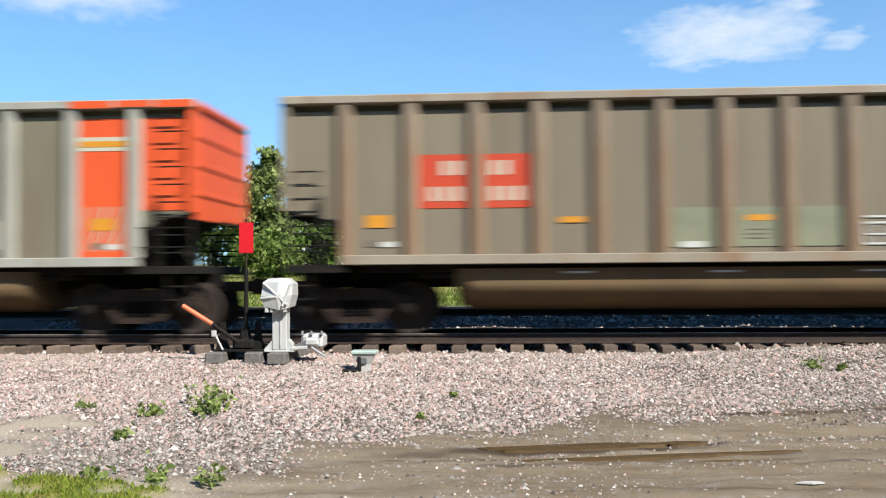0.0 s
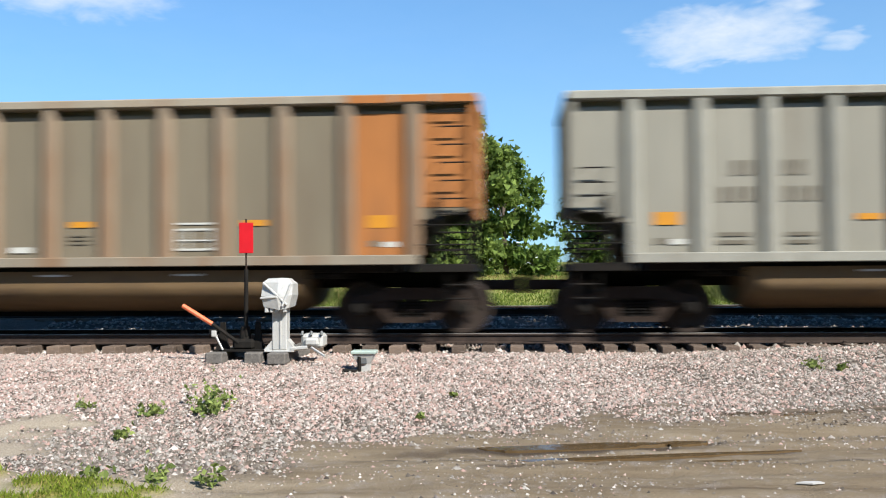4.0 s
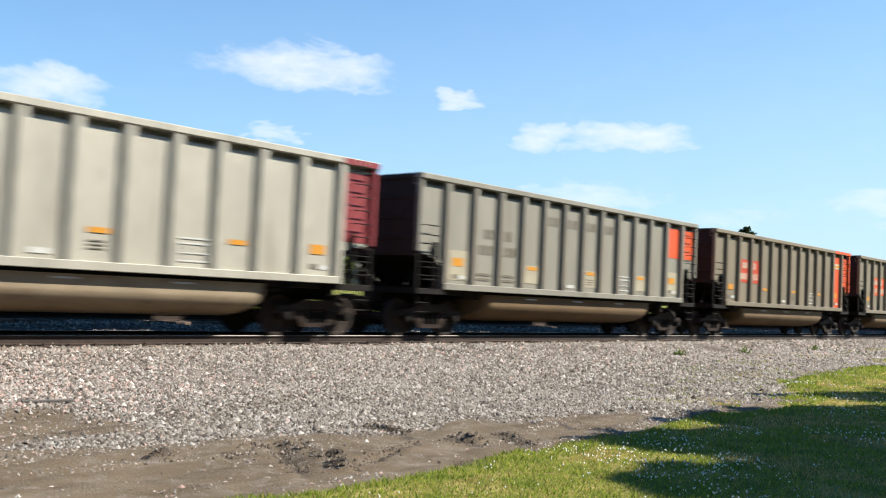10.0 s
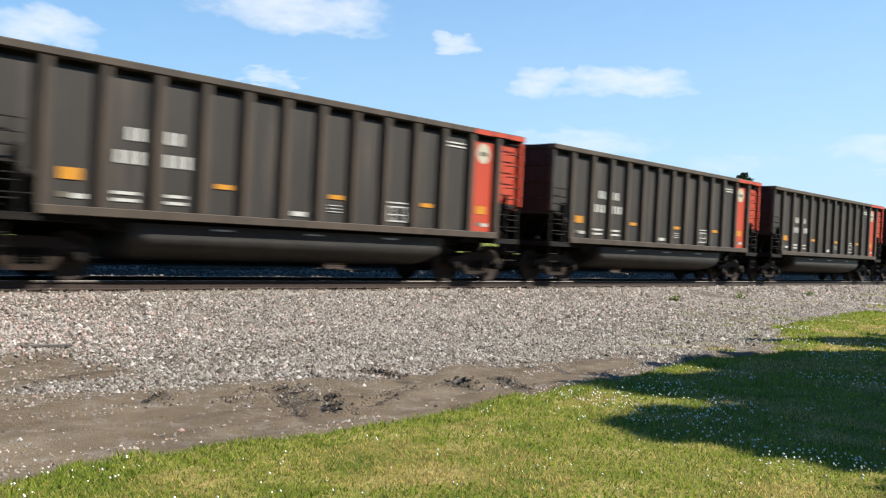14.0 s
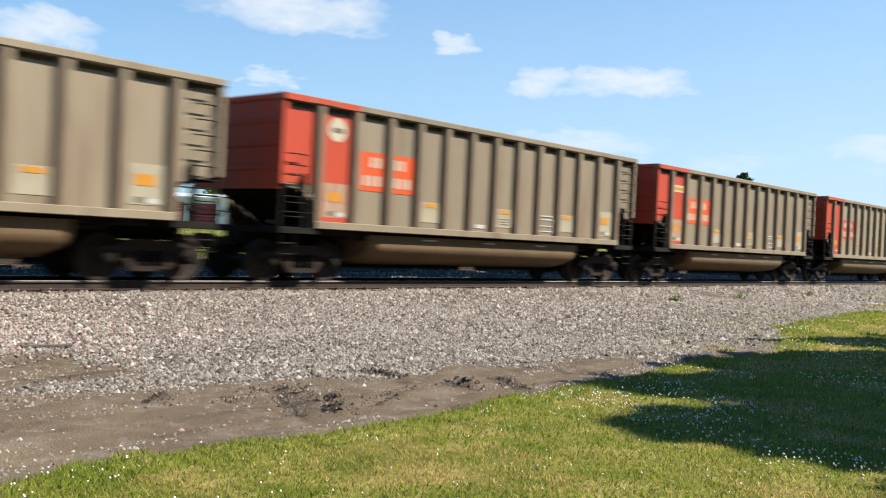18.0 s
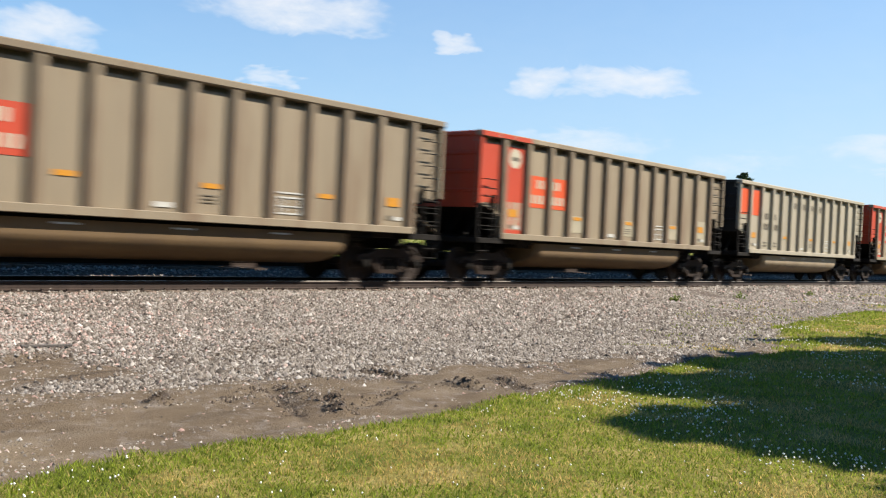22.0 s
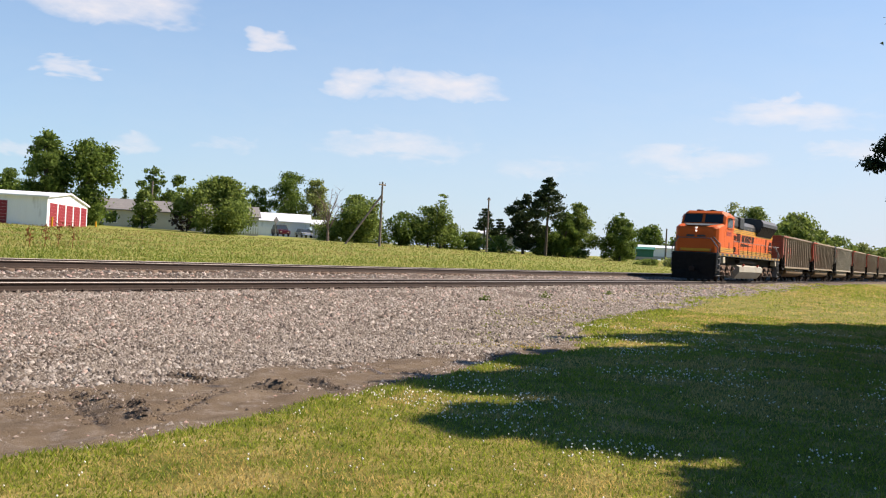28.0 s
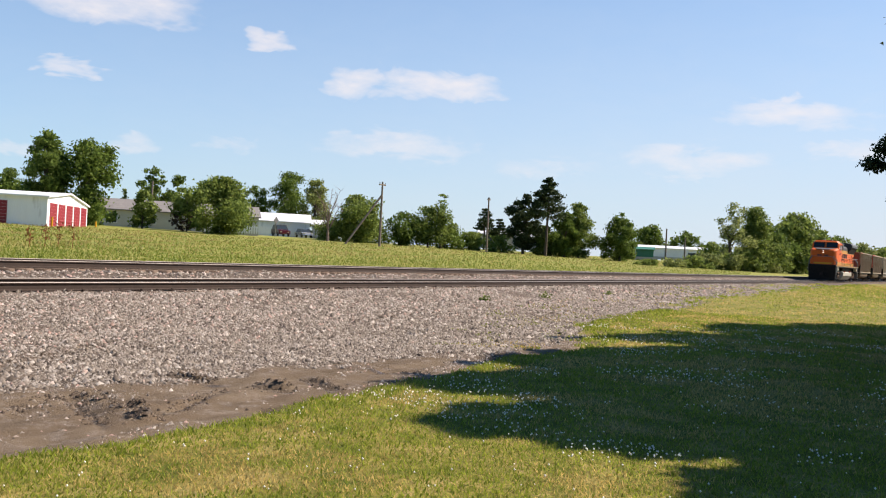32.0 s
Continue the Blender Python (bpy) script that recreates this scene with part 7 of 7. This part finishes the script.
def scatter_stones(name, label, x, y, size, mats, seed, pick=None, sink=0.25):
    """Angular stones, each a lopsided cap of four faces whose foot is sunk in the ground."""
    rng = np.random.RandomState(seed)
    n = len(x)
    z = ground_height(x, y)
    s = size * rng.uniform(0.6, 1.5, n)
    form = np.array([[1, 0, -0.5], [0, 1, -0.5], [-1, 0, -0.5], [0, -1, -0.5], [0, 0, 1]], float)
    v = form[None] * rng.uniform(0.7, 1.15, (n, 5, 1)) + rng.normal(0, 0.2, (n, 5, 3)) * np.array([1, 1, 0.7])
    v *= np.stack([s, s * rng.uniform(0.6, 1.0, n), s * rng.uniform(0.4, 0.75, n)], 1)[:, None] * 0.5
    a = rng.uniform(0, 2 * math.pi, n)
    c, q = np.cos(a)[:, None], np.sin(a)[:, None]
    vx, vy = v[..., 0] * c - v[..., 1] * q, v[..., 0] * q + v[..., 1] * c
    verts = np.stack([vx + x[:, None], vy + y[:, None], v[..., 2] + (z + s * sink * rng.uniform(0, 1.0, n))[:, None]], 2).reshape(-1, 3)
    tri = np.array([[0, 1, 4], [1, 2, 4], [2, 3, 4], [3, 0, 4]])
    faces = (tri[None] + 5 * np.arange(n)[:, None, None]).reshape(-1, 3)
    index = None if pick is None else np.repeat(pick, 4)
    tagged(new(name, fast_mesh(name, verts, faces, mats, index)), label, "stones", kind="stuff")


def ballast_field():
    rng = np.random.RandomState(8)
    xs, ys, sizes = [], [], []
    # plan stretches: x from, to, y from, to, stones, stone size
    for x0, x1, y0, y1, n, size in ((-9, 5, 7.6, 16.2, 150000, 0.037), (5, 16, 6.8, 16.2, 90000, 0.047), (16, 34, 6.8, 16.2, 62000, 0.062), (34, 95, 8.0, 16.2, 34000, 0.10), (-9, 60, 16.2, 20.4, 22000, 0.07)):
        u = rng.rand(n) if x0 < 34 else rng.rand(n) ** 1.5
        xs.append(x0 + (x1 - x0) * u)
        ys.append(y0 + (y1 - y0) * rng.rand(n))
        sizes.append(np.full(n, size))
    x, y, size = np.concatenate(xs), np.concatenate(ys), np.concatenate(sizes)
    lawn, ballast, wild = zones(x, y)
    keep = (rng.rand(len(x)) < ballast ** 1.4) & (lawn < 0.3)
    x, y, size = x[keep], y[keep], size[keep]
    pink = np.clip(0.92 - (x + 2) / 15, 0.12, 0.92) * np.clip((y - 8) / 3.5, 0.35, 1) * np.where(x > 3.5, np.clip((y - 10.2) / 2.0, 0.15, 1), 1)
    pick = (rng.rand(len(x)) > pink).astype(int)
    scatter_stones("ballast", "pink and grey crushed stone ballast along the track", x, y, size * np.exp(rng.normal(0, 0.26, len(x))), [PINK_STONE, GREY_STONE], 9, pick)
    # between and beyond the tracks
    m = 30000
    x = -10 + 130 * rng.rand(m) ** 1.3
    y = 18.9 + 5.8 * rng.rand(m)
    scatter_stones("ballast", "crushed stone ballast between the two tracks", x, y, 0.09, [PINK_STONE, GREY_STONE], 10, (rng.rand(m) > 0.3).astype(int))
    # loose gravel over the mud, drawn out in rows along the wheel tracks
    m = 70000
    x, y = -8 + 30 * rng.rand(m), 6.0 + 6.5 * rng.rand(m)
    lawn, ballast, wild = zones(x, y)
    clump = lattice_noise(x * 0.28 - y * 0.06, y * 1.5 - x * 0.3, 0.42, 41)
    keep = (lawn < 0.2) & (ballast < 0.8) & (rng.rand(m) < np.clip((clump - 0.44) * 3.4, 0.05, 0.9))
    for px, py, long, wide, turn in PUDDLES:
        u, v = (x - px) * math.cos(turn) + (y - py) * math.sin(turn), -(x - px) * math.sin(turn) + (y - py) * math.cos(turn)
        keep &= (u / long) ** 2 + (v / (wide + 0.03)) ** 2 > 1.1
    x, y = x[keep], y[keep]
    scatter_stones("gravel", "loose pale gravel strewn over the mud", x, y, 0.026 * np.exp(rng.normal(0, 0.35, len(x))), [GREY_STONE, PINK_STONE], 12, (rng.rand(len(x)) > np.where(x < -1, 0.4, 0.8)).astype(int), 0.15)
    # clods beside the ruts
    xs, ys, sizes = [], [], []
    for px, py, depth, long, wide, turn in RUTS:
        if px > 4:
            k = int(70 + 110 * long)
            a, b = rng.uniform(-long, long, k), rng.normal(0, wide * 0.7, k) + wide * rng.choice([-1.0, 0.8], k)
            xs.append(px + a * math.cos(turn) - b * math.sin(turn))
            ys.append(py + a * math.sin(turn) + b * math.cos(turn))
            sizes.append(np.minimum(0.030 * np.exp(rng.normal(0, 0.4, k)), 0.06))
    x, y, size = np.concatenate(xs), np.concatenate(ys), np.concatenate(sizes)
    keep = zones(x, y)[0] < 0.3
    scatter_stones("mud_clods", "dark clods thrown up beside tyre ruts", x[keep], y[keep], size[keep], [CLOD], 13, None, 0.25)


ballast_field()

GRASS = leaf_material("mown_grass_blades", (0.187, 0.255, 0.034), 0.4, 0.55)
GRASS_DRY = leaf_material("dry_grass_blades", (0.40, 0.335, 0.12), 0.3, 0.55)
FIELD_GRASS = leaf_material("rough_field_grass", (0.128, 0.180, 0.030), 0.3, 0.55)
FIELD_DRY = leaf_material("seeding_field_grass", (0.255, 0.215, 0.085), 0.3, 0.55)
CLOVER = material("white_clover_heads", (0.75, 0.74, 0.68), 0.8, 0, 0.1, 20, 60, 0.1)
WEED = leaf_material("roadside_weed_leaves", (0.1584, 0.216, 0.0612), 0.4, 0.35)
DOCK = leaf_material("rusty_dock_seed", (0.144, 0.0504, 0.0216), 0.4, 0.2)


def scatter_blades(name, label, x, y, tall, wide, mats, seed, pick, category="grass", lean=0.5):
    """Upright blades, each a slender bent pair of triangles."""
    rng = np.random.RandomState(seed)
    n = len(x)
    z = ground_height(x, y)
    h = tall * rng.uniform(0.45, 1.4, n) * np.ones(n)
    a, b = rng.uniform(0, 2 * math.pi, n), rng.uniform(0, 2 * math.pi, n)
    dx, dy = np.cos(a) * wide / 2, np.sin(a) * wide / 2
    lx, ly = np.cos(b) * h * lean * rng.rand(n), np.sin(b) * h * lean * rng.rand(n)
    base = np.stack([x, y, z - 0.01], 1)
    v0, v1 = base + np.stack([dx, dy, 0 * x], 1), base - np.stack([dx, dy, 0 * x], 1)
    mid = base + np.stack([lx * 0.4, ly * 0.4, h * 0.6], 1)
    tip = base + np.stack([lx, ly, h], 1)
    m0, m1 = mid + np.stack([dx, dy, 0 * x], 1) * 0.7, mid - np.stack([dx, dy, 0 * x], 1) * 0.7
    verts = np.stack([v0, v1, m1, m0, tip], 1).reshape(-1, 3)
    tri = np.array([[0, 1, 2], [0, 2, 3], [3, 2, 4]])
    faces = (tri[None] + 5 * np.arange(n)[:, None, None]).reshape(-1, 3)
    tagged(new(name, fast_mesh(name, verts, faces, mats, np.repeat(pick, 3))), label, category, kind="stuff")


def grass_fields():
    rng = np.random.RandomState(14)
    n = 330000
    d = 4.2 + 30 * rng.rand(n) ** 1.5
    a = np.radians(rng.uniform(22, 92, n))
    x, y = d * np.sin(a), d * np.cos(a)
    far_n = 40000
    fx, fy = 26 + 110 * rng.rand(far_n) ** 1.4, rng.uniform(-2, 15, far_n)
    extra = 16000
    x = np.concatenate([x, fx, -6 + 4.2 * rng.rand(extra)])
    y = np.concatenate([y, fy, 6.4 + 1.6 * rng.rand(extra)])
    stray = 30000
    sx = 15 + 90 * rng.rand(stray) ** 1.5
    sy = np.interp(sx, EDGE_X, EDGE_Y) + 3.2 * rng.rand(stray) ** 1.6
    tufty = (lattice_noise(sx * 0.5, sy, 0.5, 57) > 0.62) & (sy < 15.2)
    lawn = np.concatenate([zones(x, y)[0], np.where(tufty, 1.0, 0.0)])
    x, y = np.concatenate([x, sx]), np.concatenate([y, sy])
    keep = rng.rand(len(x)) < np.where(lawn > 0.45, lawn, 0)
    x, y = x[keep], y[keep]
    d = np.hypot(x, y)
    dry = np.clip((lattice_noise(x, y, 1.3, 51) * 0.6 + lattice_noise(x, y, 0.5, 55) * 0.4 - 0.44) * 4.5, 0.08, 0.9)
    fresh = (np.abs(y - np.interp(x, EDGE_X, EDGE_Y)) < 0.55) | (x < 0)
    dry = np.where(fresh, 0.04, dry)
    pick = (rng.rand(len(x)) < dry).astype(int)
    scatter_blades("lawn_grass", "mown grass of a lawn, partly dry", x, y, np.where(fresh, 0.040, 0.032) * (1 + d / 45), 0.0050 * (1 + d / 7), [GRASS, GRASS_DRY], 15, pick, lean=1.3)
    # white clover
    m = 30000
    d = 4.0 + 24 * rng.rand(m) ** 1.3
    a = np.radians(rng.uniform(22, 92, m))
    x, y = d * np.sin(a), d * np.cos(a)
    patch = lattice_noise(x, y, 1.1, 52) * 0.6 + lattice_noise(x, y, 0.4, 53) * 0.4
    lawn = zones(x, y)[0]
    keep = (lawn > 0.7) & (rng.rand(m) < np.clip((patch - 0.53) * 5, 0.03, 0.8))
    x, y = x[keep], y[keep]
    scatter_blooms(x, y)
    # rough field beyond the tracks
    k = 120000
    y = 24.3 + 52 * rng.rand(k) ** 1.6
    x = y * np.tan(np.radians(rng.uniform(-24, 78, k)))
    keep = (x < 240) & (zones(x, y)[2] > rng.rand(k))
    x, y = x[keep], y[keep]
    far = np.hypot(x, y)
    dry = np.clip((lattice_noise(x * 0.4, y, 2.6, 54) - 0.34) * 2.2, 0.12, 0.75) * np.clip((y - 28) / 14, 0.06, 1)
    pick = (rng.rand(len(x)) < dry).astype(int)
    scatter_blades("field_grass", "tall rough grass of the field, seeding", x, y, np.where(y < 28, 0.10, 0.12), 0.016 + far / 2400, [FIELD_GRASS, FIELD_DRY], 16, pick, lean=1.7)
    # weeds rooted in the ballast and along the toe
    for wx, wy, tall, count in ((-3.6, 11.4, 0.30, 90), (-3.55, 11.0, 0.2, 60), (-4.2, 10.95, 0.16, 50), (-4.05, 9.75, 0.12, 40), (-5.1, 11.2, 0.12, 26), (4.35, 14.1, 0.16, 40), (4.7, 14.0, 0.10, 30), (-2.4, 7.6, 0.14, 26),
                               (-2.9, 7.65, 0.15, 26), (-3.4, 7.6, 0.15, 26), (-1.0, 10.7, 0.06, 20), (26.0, 13.4, 0.16, 60), (31.0, 13.6, 0.2, 70), (38.0, 13.8, 0.2, 70), (-0.7, 11.9, 0.05, 18)):
        q = rng.normal(0, 1, (count, 2)) * tall * 0.45
        w = thing("weed", (0, 0, 0), "green weed rooted in the ballast", "weed", "weeds in the ballast")
        w.matrix_basis = Matrix.Translation((wx, wy, height_at(wx, wy) - 0.01))
        c = np.stack([q[:, 0], q[:, 1], np.abs(rng.normal(0, 0.5, count)) * tall * 0.8 + 0.03], 1)
        verts, faces = leaf_quads(rng, c, np.full(count, tall * 0.10), 2, 0.075)
        verts[:, 2] = np.maximum(verts[:, 2], 0.0)
        part("leaves", fast_mesh("leaves", verts, faces, [WEED]), None, w)
        part("stem", bmx(rod, (0, 0, 0), (tall * 0.1, 0, tall * 0.9), 0.006, 5, 0.003), WEED, w)
    for wx, wy, tall in ((25.6, 33.4, 1.0), (26.4, 33.6, 1.15), (27.2, 33.7, 1.1), (24.8, 33.3, 0.8), (53.5, 38.0, 1.1), (83.0, 41.5, 1.0)):
        w = thing("dock_plant", (wx, wy, height_at(wx, wy) - 0.02), "rust-brown dock plant in the field grass", "plant", "dock plants in the field")
        part("stem", bmx(rod, (0, 0, 0), (0.05, 0, tall), 0.015, 5, 0.006), DOCK, w)
        c = np.stack([rng.normal(0, 0.09, 30), rng.normal(0, 0.09, 30), rng.uniform(0.35, 1, 30) * tall], 1)
        verts, faces = leaf_quads(rng, c, np.full(30, 0.03), 4, 0.08)
        tagged(part("seed_head", fast_mesh("seed_head", verts, faces, [DOCK if wx < 40 else WEED]), None, w), kind="stuff")


def scatter_blooms(x, y):
    rng = np.random.RandomState(17)
    n = len(x)
    z = ground_height(x, y) + 0.03 + 0.03 * rng.rand(n)
    s = 0.0075 * rng.uniform(0.7, 1.25, n) * (1 + np.hypot(x, y) / 30)
    form = np.array([[1, 0, 0], [-1, 0, 0], [0, 1, 0], [0, -1, 0], [0, 0, 1], [0, 0, -1]], float)
    verts = (np.stack([x, y, z], 1)[:, None] + form[None] * s[:, None, None]).reshape(-1, 3)
    tri = np.array([[0, 2, 4], [2, 1, 4], [1, 3, 4], [3, 0, 4], [2, 0, 5], [1, 2, 5], [3, 1, 5], [0, 3, 5]])
    tagged(new("clover_flowers", fast_mesh("clover_flowers", verts, (tri[None] + 6 * np.arange(n)[:, None, None]).reshape(-1, 3), [CLOVER])), "white clover heads in the lawn", "flowers", kind="stuff")


grass_fields()


# ---- what moves ----
def train_at(t):
    """Where the joint behind car 0 stands along the line: the train gathers a little speed."""
    return -4.55 + 13.28 * t + 0.0128 * t * t


def motions():
    steps = [SECONDS * i / 16 for i in range(17)]
    for n, car in CARS.items():
        walk(car, [(t, pose(train_at(t) - CAR_PITCH * (n - 0.5), TRACK_Y, 0)) for t in steps])
    walk(loco, [(t, pose(train_at(t) - CAR_PITCH * 18 - LOCO_HALF, TRACK_Y, 0)) for t in steps])
    # every wheelset turns as the train rolls: axles at one place of their trucks share one set of keys
    for wheels, radius in ((WHEELSETS["front"], WHEEL_R), (WHEELSETS["rear"], WHEEL_R), *[(w, LOCO_WHEEL_R) for w in LOCO_WHEELSETS]):
        first = wheels[0]
        at = first.location.copy()
        walk(first, [(k / FPS, pose(*at, 0, math.degrees(train_at(k / FPS) / radius) % 360, 0)) for k in range(int(SECONDS * FPS) + 1)])
        for other in wheels[1:]:
            other.rotation_mode = "QUATERNION"
            keys = other.animation_data_create()
            keys.action = first.animation_data.action
            keys.action_slot = first.animation_data.action_slot


motions()
